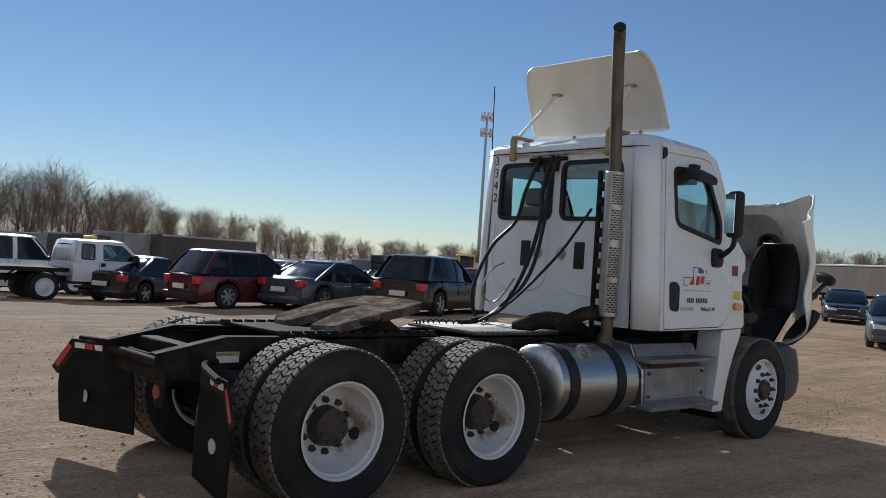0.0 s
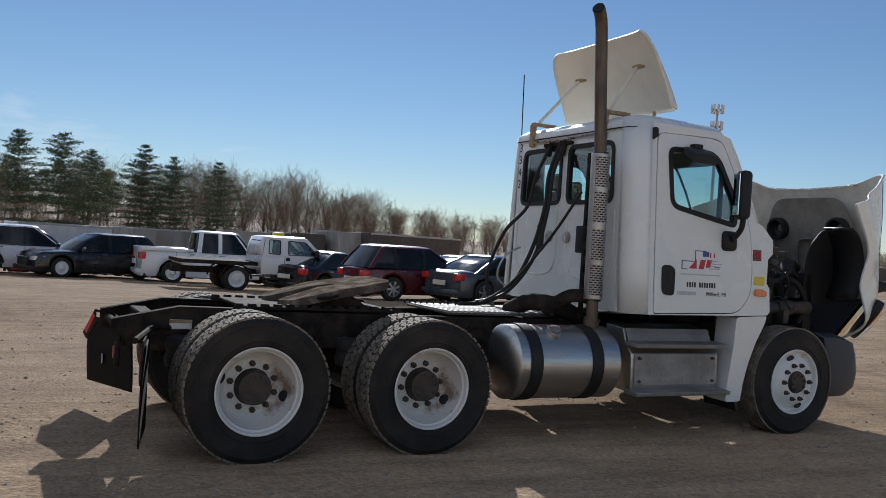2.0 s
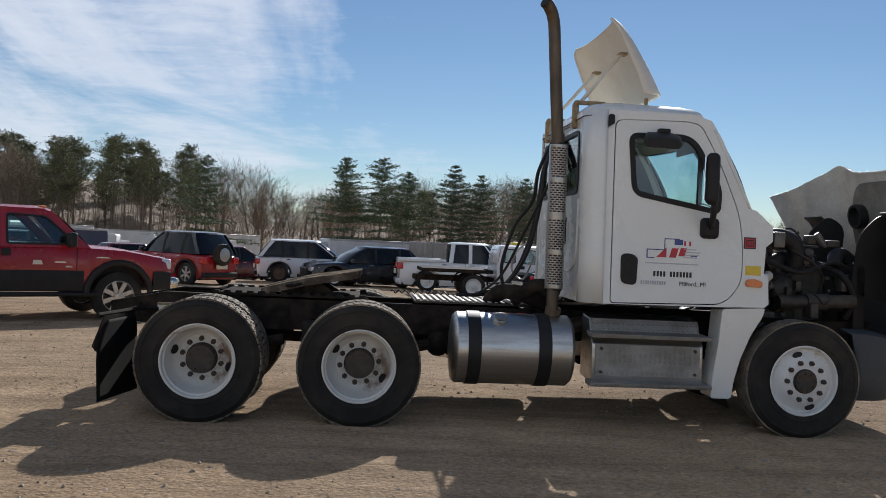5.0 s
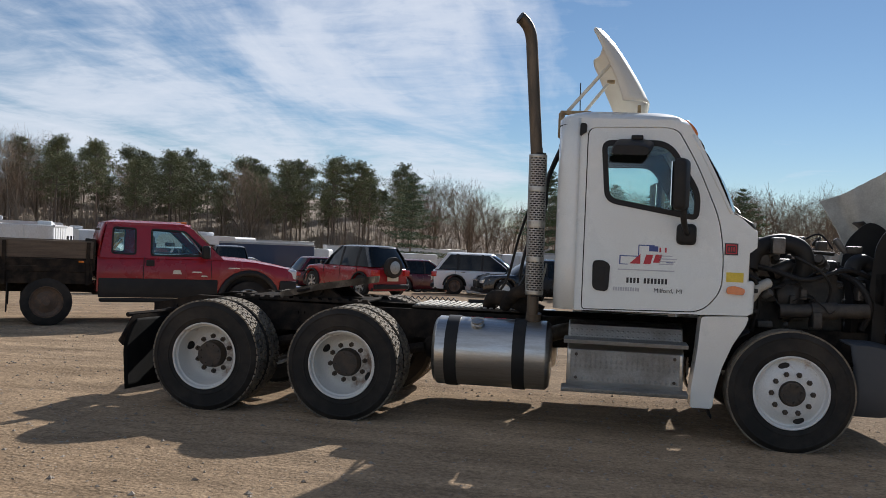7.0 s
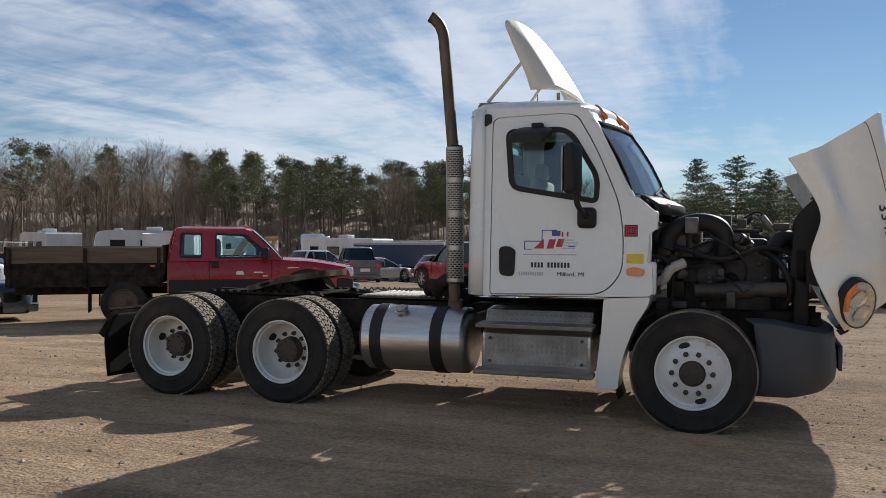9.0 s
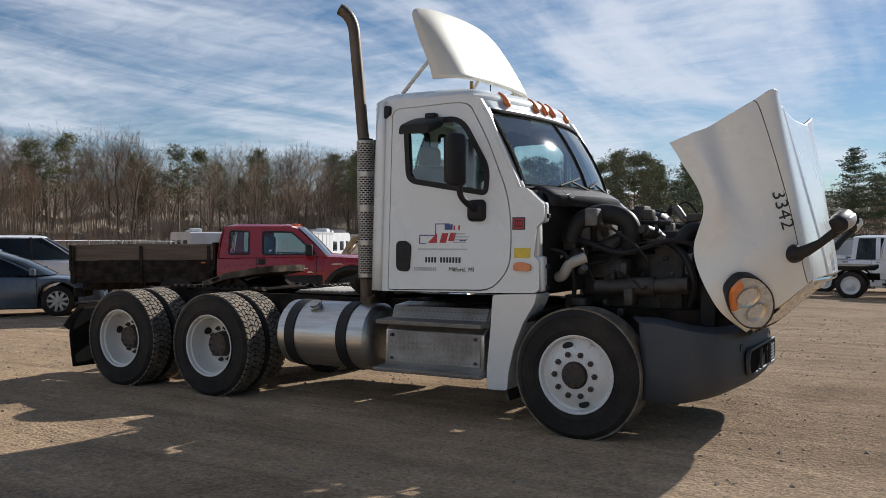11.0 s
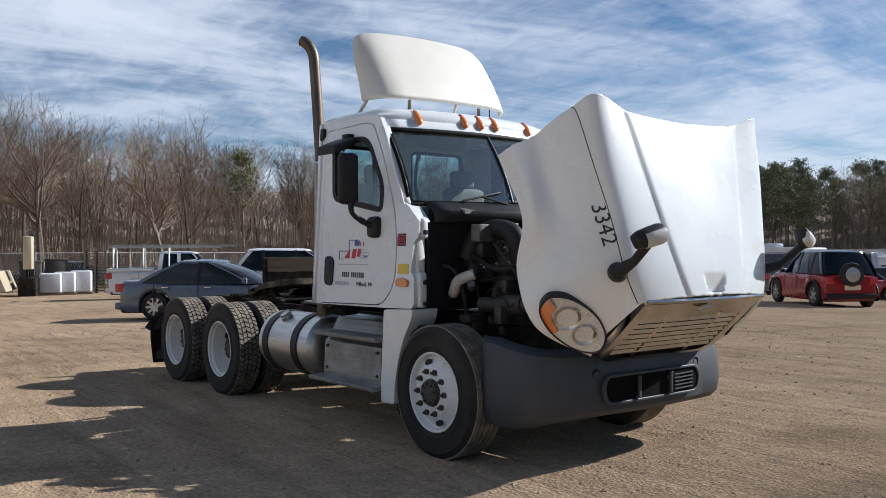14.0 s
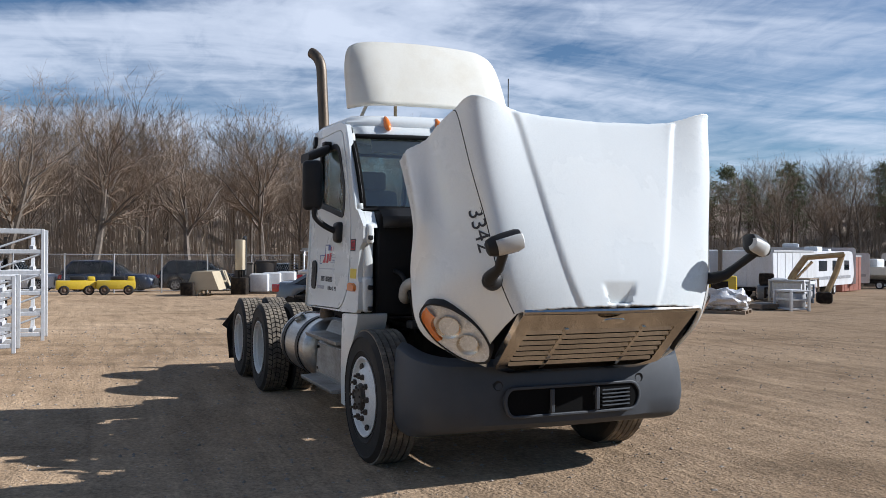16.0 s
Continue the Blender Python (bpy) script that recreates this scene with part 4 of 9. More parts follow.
bm = B()
loft(bm, [plan(0.012, 2.66, -0.05), plan(0.0, 2.695), plan(0.0, 2.735), plan(0.016, 2.765), plan(0.06, 2.80), plan(0.14, 2.825), plan(0.34, 2.845), plan(0.6, 2.85)])
part("roof", bm, WHITE, CAB)
bm = B()
for off, z in ((0.003, 2.693),):
    pts = plan(-off, z)
    tube(bm, pts[:14] + [], 0.006, 5)
part("roof_seam", bm, BLACK, CAB)


def screen_x(y, z):
    t = (z - 1.95) / 0.66
    return -0.335 - 0.20 * t - 0.16 * t * t - (0.17 - 0.02 * t) * (y / 0.95) ** 2


bm = B()
rows = []
for z in (2.60, 2.64, 2.70):
    rows.append([(screen_x(y, z) + (0.012 if z > 2.65 else 0.0), y, z) for y in [-0.955 + 1.91 * k / 16 for k in range(17)]])
loft(bm, rows, closed=False)
solid(part("windscreen_header", bm, WHITE, CAB), 0.03, -1)
for k, y in enumerate((-0.66, -0.20, -0.02, 0.16, 0.62)):
    bm = B()
    x = screen_x(y, 2.70) + 0.01
    d = Vector((-0.62, 0, 0.78))
    c = Vector((x - 0.018, y, 2.725))
    up = Vector((0.78, 0, 0.62))
    loft(bm, [[c + d * t + Vector((0, w * math.cos(a), 0)) + up * (0.85 * w * math.sin(a) + 0.012) for a in [q * math.tau / 12 for q in range(12)]] for t, w in ((-0.092, 0.005), (-0.08, 0.022), (-0.05, 0.032), (-0.01, 0.033), (0.035, 0.028), (0.07, 0.016), (0.085, 0.004))])
    part("roof_marker_lamp", bm, AMBER, CAB, "amber roof marker lamp")
ws = []
for z in (1.955, 2.12, 2.28, 2.44, 2.605):
    ws.append([(screen_x(y, z), y, z) for y in [-0.975 + 1.95 * k / 20 for k in range(21)]])
bm = B()
loft(bm, ws, closed=False)
screen = part("windscreen", bm, SCREEN_GLASS, CAB, "two-piece tinted windscreen")
screen.visible_shadow = False
bm = B()
ring = [Vector(p) for p in ws[0]] + [Vector(r[-1]) for r in ws[1:]] + [Vector(p) for p in ws[-1][::-1]] + [Vector(r[0]) for r in ws[::-1][1:]]
tube(bm, [p + Vector((0.006, 0, 0)) for p in ring], 0.017, 6)
tube(bm, [Vector(r[10]) + Vector((0.006, 0, 0)) for r in ws], 0.013, 6)
part("rubber_seal", bm, BLACK, screen)
bm = B()
for ys, zs in (([-1.005 + 0.05 * k / 3 for k in range(4)], [1.94 + 0.68 * k / 8 for k in range(9)]), ([1.005 - 0.05 * k / 3 for k in range(4)], [1.94 + 0.68 * k / 8 for k in range(9)]), ([-0.955 + 1.91 * k / 16 for k in range(17)], [2.580, 2.62]), ([-0.955 + 1.91 * k / 16 for k in range(17)], [1.94, 1.98])):
    loft(bm, [[(screen_x(y, z) + 0.014 + 0.1 * max(0.0, abs(y) - 0.94), y, z) for y in ys] for z in zs], closed=False)
bmesh.ops.remove_doubles(bm, verts=bm.verts, dist=0.002)
solid(part("black_border", bm, FLAT_BLACK, screen), 0.008, 0)
for y0 in (-0.12, 0.42):
    bm = B()
    pts = [(screen_x(y0 + k * 0.07 - 0.42, 1.99 + 0.02 * k) + 0.03, y0 + k * 0.07 - 0.42, 1.985 + 0.014 * k) for k in range(7)]
    tube(bm, pts, 0.009, 6)
    tube(bm, [pts[3], (screen_x(y0 + 0.1, 1.95) + 0.06, y0 + 0.1, 1.94)], 0.011, 6)
    part("wiper", bm, BLACK, screen)

# cowl tray, firewall and engine
bm = B()
rows = []
for dx, z in ((0.0, 1.955), (0.06, 1.93), (0.15, 1.885), (0.17, 1.80)):
    rows.append([(screen_x(y, 1.95) + dx * (1 - 0.2 * abs(y)), y, z) for y in [-0.86 + 1.72 * k / 12 for k in range(13)]])
loft(bm, rows, closed=False)
cowl = part("cowl_tray", bm, BLACK, TRUCK, "black plastic cowl tray below the windscreen")
solid(cowl, 0.02)
bm = B()
for k in range(8):
    box(bm, -0.36 + 0.016 * k, -0.352 + 0.016 * k, -0.62, -0.34, 1.915 - 0.006 * k, 1.945 - 0.006 * k)
part("vent_grille", bm, SHIELD, cowl)
part("firewall", box(B(), -0.44, -0.38, -0.90, 0.90, 1.08, 1.93, 0.02, 1), BLACK, TRUCK)

ENG = part("engine", box(B(), -0.30, 0.62, -0.27, 0.27, 0.78, 1.42, 0.05, 2), ENGINE, TRUCK, "dirty dark diesel engine with pipes and hoses")
bm = B()
box(bm, -0.28, 0.58, -0.20, 0.20, 1.42, 1.60, 0.05, 3)
for k in range(5):
    box(bm, -0.24 + 0.17 * k, -0.16 + 0.17 * k, -0.23, 0.23, 1.44, 1.50, 0.01, 1)
part("valve_cover", bm, BLACK, ENG)
bm = B()
tube(bm, curve_pts([(-0.28, -0.55, 1.50), (-0.22, -0.52, 1.66), (-0.02, -0.48, 1.74), (0.16, -0.46, 1.70), (0.22, -0.45, 1.58), (0.2, -0.42, 1.42)], 5), 0.082, 14)
part("air_intake", bm, BLACK, ENG)
bm = B()
lathe(bm, [(-0.34, 0.0), (-0.33, 0.10), (-0.30, 0.155), (0.22, 0.155), (0.27, 0.11), (0.28, 0.0)], (-0.02, 0.52, 1.62), (1, 0, 0), 22)
part("air_cleaner", bm, BLACK, ENG)
bm = B()
cyl(bm, (-0.02, -0.62, 1.14), (0.72, -0.60, 1.17), 0.062, n=16)
cyl(bm, (0.24, -0.62, 1.15), (0.46, -0.61, 1.16), 0.075, n=16)
part("charge_pipe", bm, ENGINE, ENG)
bm = B()
tube(bm, curve_pts([(-0.34, -0.66, 1.22), (-0.28, -0.70, 1.24), (-0.22, -0.70, 1.33), (-0.12, -0.62, 1.38)], 5), 0.045, 12)
part("silver_hose", bm, HOOD_INNER, ENG, "pale plastic coolant pipe")
bm = B()
lathe(bm, [(-0.12, 0.0), (-0.11, 0.10), (-0.03, 0.15), (0.03, 0.15), (0.11, 0.10), (0.12, 0.0)], (0.10, -0.40, 1.26), (1, 0, 0.1), 18)
cyl(bm, (0.1, -0.38, 1.26), (0.1, -0.30, 1.5), 0.06, n=12)
part("turbocharger", bm, ENGINE, ENG)
for pts, r in (([(-0.35, -0.5, 1.55), (-0.1, -0.6, 1.5), (0.2, -0.62, 1.42), (0.55, -0.5, 1.52), (0.8, -0.4, 1.45)], 0.022), ([(-0.36, -0.3, 1.8), (-0.2, -0.35, 1.72), (0.1, -0.3, 1.68), (0.5, -0.3, 1.66)], 0.018), ([(0.1, -0.6, 1.62), (0.3, -0.66, 1.5), (0.4, -0.62, 1.36), (0.38, -0.55, 1.2)], 0.012), ([(-0.36, 0.2, 1.8), (0.0, 0.25, 1.72), (0.4, 0.3, 1.64), (0.8, 0.3, 1.5)], 0.026), ([(-0.37, -0.75, 1.45), (-0.25, -0.72, 1.40), (-0.2, -0.66, 1.2), (-0.24, -0.6, 0.95)], 0.02), ([(0.5, -0.35, 1.5), (0.66, -0.5, 1.4), (0.75, -0.55, 1.2), (0.7, -0.5, 1.0)], 0.03)):
    bm = B()
    tube(bm, curve_pts(pts, 6), r, 8)
    part("hose", bm, BLACK, ENG)
rng = random.Random(5)
for k in range(64):
    bm = B()
    x, y, z = rng.uniform(-0.34, 0.74), rng.uniform(-0.66, -0.20), rng.uniform(0.9, 1.72)
    if k > 40:
        y, z = rng.uniform(-0.55, 0.5), rng.uniform(1.5, 1.80)
    a, b, c = [rng.uniform(0.02, 0.085) * (1 if k % 4 else 1.4) for _ in range(3)]
    if k % 3:
        box(bm, x - a, x + a, y - b, y + b, z - c, z + c, 0.012, 2)
    else:
        lathe(bm, [(-a, 0.0), (-a, c * 0.5), (-a * 0.7, c * 0.62), (a * 0.6, c * 0.6), (a * 0.65, c * 0.45), (a, c * 0.42), (a, 0.0)], (x, y, z), (rng.uniform(-1, 1), rng.uniform(-0.6, 0.6), rng.uniform(-0.4, 0.4)), 12)
    part("engine_fitting", bm, ENGINE if k % 5 else CASTING, ENG)
for k in range(16):
    x, y, z = rng.uniform(-0.36, 0.2), rng.uniform(-0.68, 0.3), rng.uniform(1.2, 1.82)
    pts = [(x, y, z)]
    for _ in range(4):
        x, y, z = x + rng.uniform(0.04, 0.2), y + rng.uniform(-0.1, 0.1), max(0.95, z + rng.uniform(-0.14, 0.09))
        pts.append((x, max(y, -0.70), z))
    part("wire_loom", tube(B(), curve_pts(pts, 5), rng.choice([0.006, 0.009, 0.013]), 6), BLACK, ENG)
bm = B()
box(bm, 0.78, 0.90, -0.50, 0.50, 0.62, 1.52, 0.02, 2)
rad = part("radiator", bm, BLACK, TRUCK, "black radiator pack ahead of the engine")
bm = B()
lathe(bm, [(0, 0.40), (0.06, 0.42), (0.10, 0.36)], (0.70, 0, 1.12), (-1, 0, 0), 28)
part("fan_shroud", bm, BLACK, rad)
bm = B()
tube(bm, curve_pts([(0.62, -0.42, 1.50), (0.66, -0.36, 1.58), (0.75, -0.30, 1.60), (0.84, -0.30, 1.54)], 5), 0.07, 12)
part("top_hose", bm, BLACK, rad)

# inner wings over the front wheels and steering parts
for s in (-1, 1):
    bm = B()
    rows = []
    for k in range(11):
        a = radians(10 + k * 8.5)
        rows.append([(-0.06 + 0.60 * math.cos(math.pi - a + 0.55), s * y, 0.44 + 0.60 * math.sin(math.pi - a + 0.55)) for y in (0.62, 0.8, 1.02)])
    loft(bm, rows, closed=False)
    solid(part("inner_wing", bm, BLACK, TRUCK), 0.012)
    bm = B()
    for z in (0.60, 0.635, 0.67):
        box(bm, -0.75, 0.8, s * 0.40, s * 0.48, z - 0.03, z, 0.006, 1)
    part("leaf_spring", bm, FRAME, TRUCK)

# cab interior
for s in (-1, 1):
    seat = part("seat", box(B(), -1.55, -1.02, s * 0.52 - 0.26, s * 0.52 + 0.26, 1.42, 1.56, 0.05, 3), SEAT, TRUCK, "grey cloth air seat in the cab")
    part("backrest", box(B(), -1.72, -1.58, s * 0.52 - 0.25, s * 0.52 + 0.25, 1.52, 2.20, 0.06, 3), SEAT, seat)
    part("headrest", box(B(), -1.72, -1.62, s * 0.52 - 0.14, s * 0.52 + 0.14, 2.20, 2.38, 0.04, 3), SEAT, seat)
    part("pedestal", box(B(), -1.46, -1.10, s * 0.52 - 0.16, s * 0.52 + 0.16, 1.13, 1.42, 0.03, 1), TRIM, seat)
bm = B()
rows = [[(-0.42, y, 1.90) for y in (-0.88, -0.4, 0, 0.4, 0.88)], [(-0.62, y, 1.92) for y in (-0.92, -0.4, 0, 0.4, 0.92)], [(-0.76, y, 1.86) for y in (-0.93, -0.4, 0, 0.4, 0.93)], [(-0.80, y, 1.62) for y in (-0.93, -0.4, 0, 0.4, 0.93)], [(-0.62, y, 1.16) for y in (-0.93, -0.4, 0, 0.4, 0.93)]]
grid_surface(bm, rows, 3, 3)
solid(part("dashboard", bm, TRIM, TRUCK), 0.02)
bm = B()
ring = [(-0.98 + 0.07 * math.sin(a), 0.52 + 0.23 * math.cos(a), 1.86 + 0.21 * math.sin(a)) for a in [k * math.tau / 24 for k in range(25)]]
tube(bm, ring, 0.016, 8)
for a in (0.3, 2.84, 4.71):
    tube(bm, [(-0.98, 0.52, 1.86), (-0.98 + 0.07 * math.sin(a), 0.52 + 0.23 * math.cos(a), 1.86 + 0.21 * math.sin(a))], 0.013, 6)
cyl(bm, (-0.98, 0.52, 1.86), (-0.78, 0.52, 1.78), 0.03, n=10)
part("steering_wheel", bm, BLACK, TRUCK)
part("headliner", box(B(), -1.90, -0.95, -0.88, 0.88, 2.70, 2.74, 0.01, 1), SEAT, TRUCK)
part("sun_visor", box(B(), -0.86, -0.84, -0.80, -0.10, 2.47, 2.62, 0.008, 1), SEAT, TRUCK)


# ---- fuel tank, steps, exhaust, hoses ----
for s in (-1, 1):
    bm = B()
    lathe(bm, [(0.0, 0.0), (0.004, 0.18), (0.02, 0.28), (0.05, 0.308), (1.02, 0.308), (1.05, 0.28), (1.066, 0.18), (1.07, 0.0)], (-3.05, s * 0.80, 0.645), (1, 0, 0), 44)
    tank = part("fuel_tank", bm, ALU, TRUCK, "brushed aluminium cylinder fuel tank")
    for x in (-2.86, -2.26):
        bm = B()
        lathe(bm, [(-0.055, 0.309), (-0.055, 0.318), (0.055, 0.318), (0.055, 0.309)], (x, s * 0.80, 0.645), (1, 0, 0), 44)
        part("tank_strap", bm, BLACK, tank)
    bm = B()
    d = Vector((0, s * 0.55, 0.83))
    c = Vector((-2.64, s * 0.80, 0.645)) + d * 0.305
    lathe(bm, [(0.0, 0.062), (0.03, 0.062), (0.035, 0.052), (0.055, 0.05), (0.06, 0.0)], c, d, 20)
    box(bm, c.x - 0.06, c.x + 0.06, c.y - 0.012, c.y + 0.012, c.z + 0.05, c.z + 0.068, 0.005, 1)
    part("filler_cap", bm, SHIELD, tank)
    bm = B()
    for k in range(3):
        box(bm, -2.72 + k * 0.12, -2.64 + k * 0.12, s * 0.80 - 0.004, s * 0.80 + 0.004, 0.953, 0.956)
    part("tank_print", bm, INK_RED, tank)
    # battery box with two steps
    bm = B()
    prof = [(s * 0.62, 0.42), (s * 1.00, 0.40), (s * 1.02, 0.44), (s * 1.00, 0.74), (s * 0.93, 0.80), (s * 0.86, 0.95), (s * 0.62, 0.97)]
    loft(bm, [[(x, y, z) for y, z in prof] for x in (-1.84, -0.855)])
    bxs = part("step_box", bm, ALU, TRUCK, "aluminium step and battery box below the door")
    soft_edges(bxs, 0.01)
    bm = B()
    loft(bm, [[(x, s * 0.94, 0.805), (x, s * 1.11, 0.80), (x, s * 1.12, 0.835), (x, s * 0.90, 0.845)] for x in (-1.87, -0.83)])
    soft_edges(part("upper_step", bm, PLATE, bxs), 0.005)
    bm = B()
    loft(bm, [[(x, s * 0.98, 0.395), (x, s * 1.15, 0.39), (x, s * 1.16, 0.425), (x, s * 0.98, 0.435)] for x in (-1.88, -0.82)])
    soft_edges(part("lower_step", bm, PLATE, bxs), 0.005)
    bm = B()
    loft(bm, [[(x, s * (0.997 + e), 0.47), (x, s * (1.021 + e), 0.47), (x, s * (1.003 + e), 0.735), (x, s * (0.98 + e), 0.735)] for x, e in ((-1.81, 0.004), (-0.885, 0.004))])
    part("box_cover", bm, PLATE, bxs)
    bm = B()
    loft(bm, [[(x, s * 0.935, 0.815), (x, s * 0.94, 0.82), (x, s * 0.872, 0.945), (x, s * 0.867, 0.94)] for x in (-1.82, -0.875)])
    part("tread_slope", bm, PLATE, bxs)
    for x in (-1.76, -0.93):
        for z in (0.50, 0.70):
            bm = B()
            cyl(bm, (x, s * 1.0, z), (x, s * 1.035, z), 0.014, n=8)
            part("bolt", bm, HUB, bxs)
    part("hanger_bracket", box(B(), -1.6, -1.5, s * 0.44, s * 0.9, 0.36, 0.41, 0.01, 1), FRAME, bxs)

bm = B()
cyl(bm, (-2.165, -0.84, 0.95), (-2.185, -0.84, 2.50), 0.052, n=20)
tube(bm, [(-2.183, -0.84, 2.4), (-2.232, -0.85, 3.0), (-2.262, -0.86, 3.36)] + curve_pts([(-2.268, -0.862, 3.44), (-2.28, -0.87, 3.51), (-2.305, -0.89, 3.575), (-2.345, -0.92, 3.625), (-2.375, -0.94, 3.645)], 4), 0.053, 20, caps=False)
tube(bm, curve_pts([(-2.155, -0.83, 1.02), (-2.15, -0.80, 0.90), (-2.05, -0.70, 0.82), (-1.85, -0.55, 0.86), (-1.5, -0.5, 0.9)], 5), 0.07, 14)
stack = part("exhaust_pipe", bm, STACK, TRUCK, "tall heat-stained exhaust stack with curved tip")
# black plug just inside the pipe's open tip
bm = B()
tube(bm, [(-2.355, -0.927, 3.632), (-2.377, -0.942, 3.647)], 0.048, 20)
part("soot_mouth", bm, BLACK, stack)
# heat shield: round sheet, rows of slots, over a silencer blackened as slot shade
bm = B()
cyl(bm, (-2.155, -0.83, 1.17), (-2.168, -0.83, 2.455), 0.066, n=28)
part("silencer", bm, BLACK, stack)
bm = B()
n, rowsz = 40, 124
r0 = 0.080
z0, z1 = 1.185, 2.44
grid = [[bm.verts.new((-2.160 - 0.013 * j / rowsz + r0 * math.cos(radians(-232 + i * 284 / n)), -0.83 + r0 * math.sin(radians(-232 + i * 284 / n)), z0 + (z1 - z0) * j / rowsz)) for i in range(n + 1)] for j in range(rowsz + 1)]
for j in range(rowsz):
    band = j / rowsz
    plain = any(abs(band - b) < 0.022 for b in (0.0, 0.25, 0.50, 0.75, 1.0))
    for i in range(n):
        if not plain and j % 2 == 0 and (i + 2 * ((j // 2) % 2)) % 4 != 0 and 10 < i < n - 2:
            continue
        bm.faces.new((grid[j][i], grid[j][i + 1], grid[j + 1][i + 1], grid[j + 1][i]))
solid(part("heat_shield", bm, SHIELD, stack, "slotted bright metal heat shield"), 0.002, 0)
bm = B()
for k in range(9):
    box(bm, -2.20, -2.13, -0.77, -0.66, 1.2 + k * 0.135, 1.28 + k * 0.135, 0.02, 2)
box(bm, -2.19, -2.15, -0.69, -0.655, 1.0, 2.46, 0.006, 1)
part("stack_mount", bm, FRAME, stack)
bm = B()
tube(bm, curve_pts([(-2.1, -0.55, 1.0), (-2.35, -0.55, 1.10), (-2.55, -0.45, 1.12), (-2.62, -0.2, 1.02)], 5), 0.075, 12)
tube(bm, curve_pts([(-2.08, -0.75, 1.18), (-2.3, -0.70, 1.20), (-2.45, -0.52, 1.05)], 5), 0.06, 12)
part("exhaust_bend", bm, FRAME, stack)

for pts, r, m in (
        ([(-2.0, 0.22, 2.62), (-2.13, 0.26, 2.3), (-2.16, 0.34, 2.0), (-2.3, 0.50, 1.75), (-2.4, 0.62, 1.35), (-2.38, 0.60, 1.08), (-2.45, 0.4, 1.04), (-2.6, 0.2, 1.06)], 0.018, BLACK),
        ([(-2.0, 0.06, 2.62), (-2.12, 0.05, 2.3), (-2.16, 0.02, 2.0), (-2.22, 0.10, 1.6), (-2.35, 0.2, 1.25), (-2.55, 0.30, 1.06), (-2.9, 0.25, 1.03)], 0.020, BLACK),
        ([(-2.0, 0.0, 2.62), (-2.12, -0.02, 2.3), (-2.15, -0.02, 1.98), (-2.24, 0.04, 1.5), (-2.42, 0.22, 1.15), (-2.7, 0.30, 1.05)], 0.018, BLACK),
        ([(-2.20, -0.62, 2.12), (-2.35, -0.4, 1.7), (-2.5, 0.0, 1.25), (-2.7, 0.2, 1.05)], 0.013, BLACK),
        ([(-2.10, 0.52, 1.60), (-2.25, 0.56, 1.5), (-2.3, 0.6, 1.3), (-2.2, 0.55, 1.2), (-2.15, 0.45, 1.3), (-2.12, 0.35, 1.45)], 0.010, SHIELD)):
    bm = B()
    tube(bm, curve_pts(pts, 6), r, 8)
    part("air_hose", bm, m, TRUCK, "black coiled air and electric line")
bm = B()
box(bm, -2.005, -1.97, -0.12, 0.36, 2.60, 2.635, 0.006, 1)
for y in (-0.02, 0.04, 0.22):
    cyl(bm, (-2.0, y, 2.64), (-2.02, y, 2.50), 0.022, n=10)
part("hose_hanger", bm, FRAME, TRUCK)
bm = B()
pts = [(-3.55 + k * 0.009, 0.10 + 0.10 * math.sin(k * 0.05) + 0.016 * math.cos(k * 0.9), 1.045 + 0.016 * math.sin(k * 0.9)) for k in range(64)]
tube(bm, pts, 0.006, 5)
part("coiled_line", bm, BLACK, TRUCK)

# roof air deflector on rusty struts
DEF = []
for z, x, hw, wrap in ((2.945, -1.20, 0.835, 0.20), (3.10, -1.28, 0.83, 0.17), (3.30, -1.40, 0.82, 0.14), (3.48, -1.52, 0.79, 0.10), (3.58, -1.60, 0.74, 0.07), (3.625, -1.64, 0.66, 0.04)):
    row = []
    for k in range(13):
        u = k / 12 * 2 - 1
        row.append((x + 0.008 - 0.052 * u * u - wrap * max(0, abs(u) - 0.78) / 0.22, hw * (u if abs(u) < 0.9 else math.copysign(0.9 + (abs(u) - 0.9) * 0.6, u)) / 0.96, z + 0.02 * (1 - u * u) - 0.03 * max(0, abs(u) - 0.8)))
    DEF.append(row)
bm = B()
grid_surface(bm, DEF, 2, 3)
deflector = part("air_deflector", bm, [WHITE_OLD], TRUCK, "aged white roof air deflector held up by struts")
solid(deflector, 0.022, 0)
for s in (-1, 1):
    bm = B()
    tube(bm, [(-1.56, s * 0.46, 3.34), (-1.93, s * 0.58, 2.88)], 0.017, 8)
    strut = part("strut", bm, WHITE_OLD, deflector)
    bm = B()
    box(bm, -2.0, -1.72, s * 0.60 - 0.025, s * 0.60 + 0.025, 2.84, 2.875, 0.006, 1)
    box(bm, -2.015, -1.96, s * 0.60 - 0.035, s * 0.60 + 0.035, 2.62, 2.86, 0.02, 2)
    part("foot_bracket", bm, RUST, deflector)
    bm = B()
    box(bm, -1.58, -1.50, s * 0.46 - 0.05, s * 0.46 + 0.05, 3.335, 3.36, 0.006, 1)
    part("top_bracket", bm, RUST, deflector)
    bm = B()
    box(bm, -1.36, -1.25, s * 0.42 - 0.02, s * 0.42 + 0.02, 2.83, 2.865, 0.008, 1)
    box(bm, -1.30, -1.27, s * 0.42 - 0.012, s * 0.42 + 0.012, 2.85, 2.965, 0.004, 1)
    part("hinge", bm, RUST, deflector)
bm = B()
tube(bm, [(-1.84, 1.02, 2.70), (-1.85, 1.05, 2.80), (-1.86, 1.06, 3.45)], 0.006, 6)
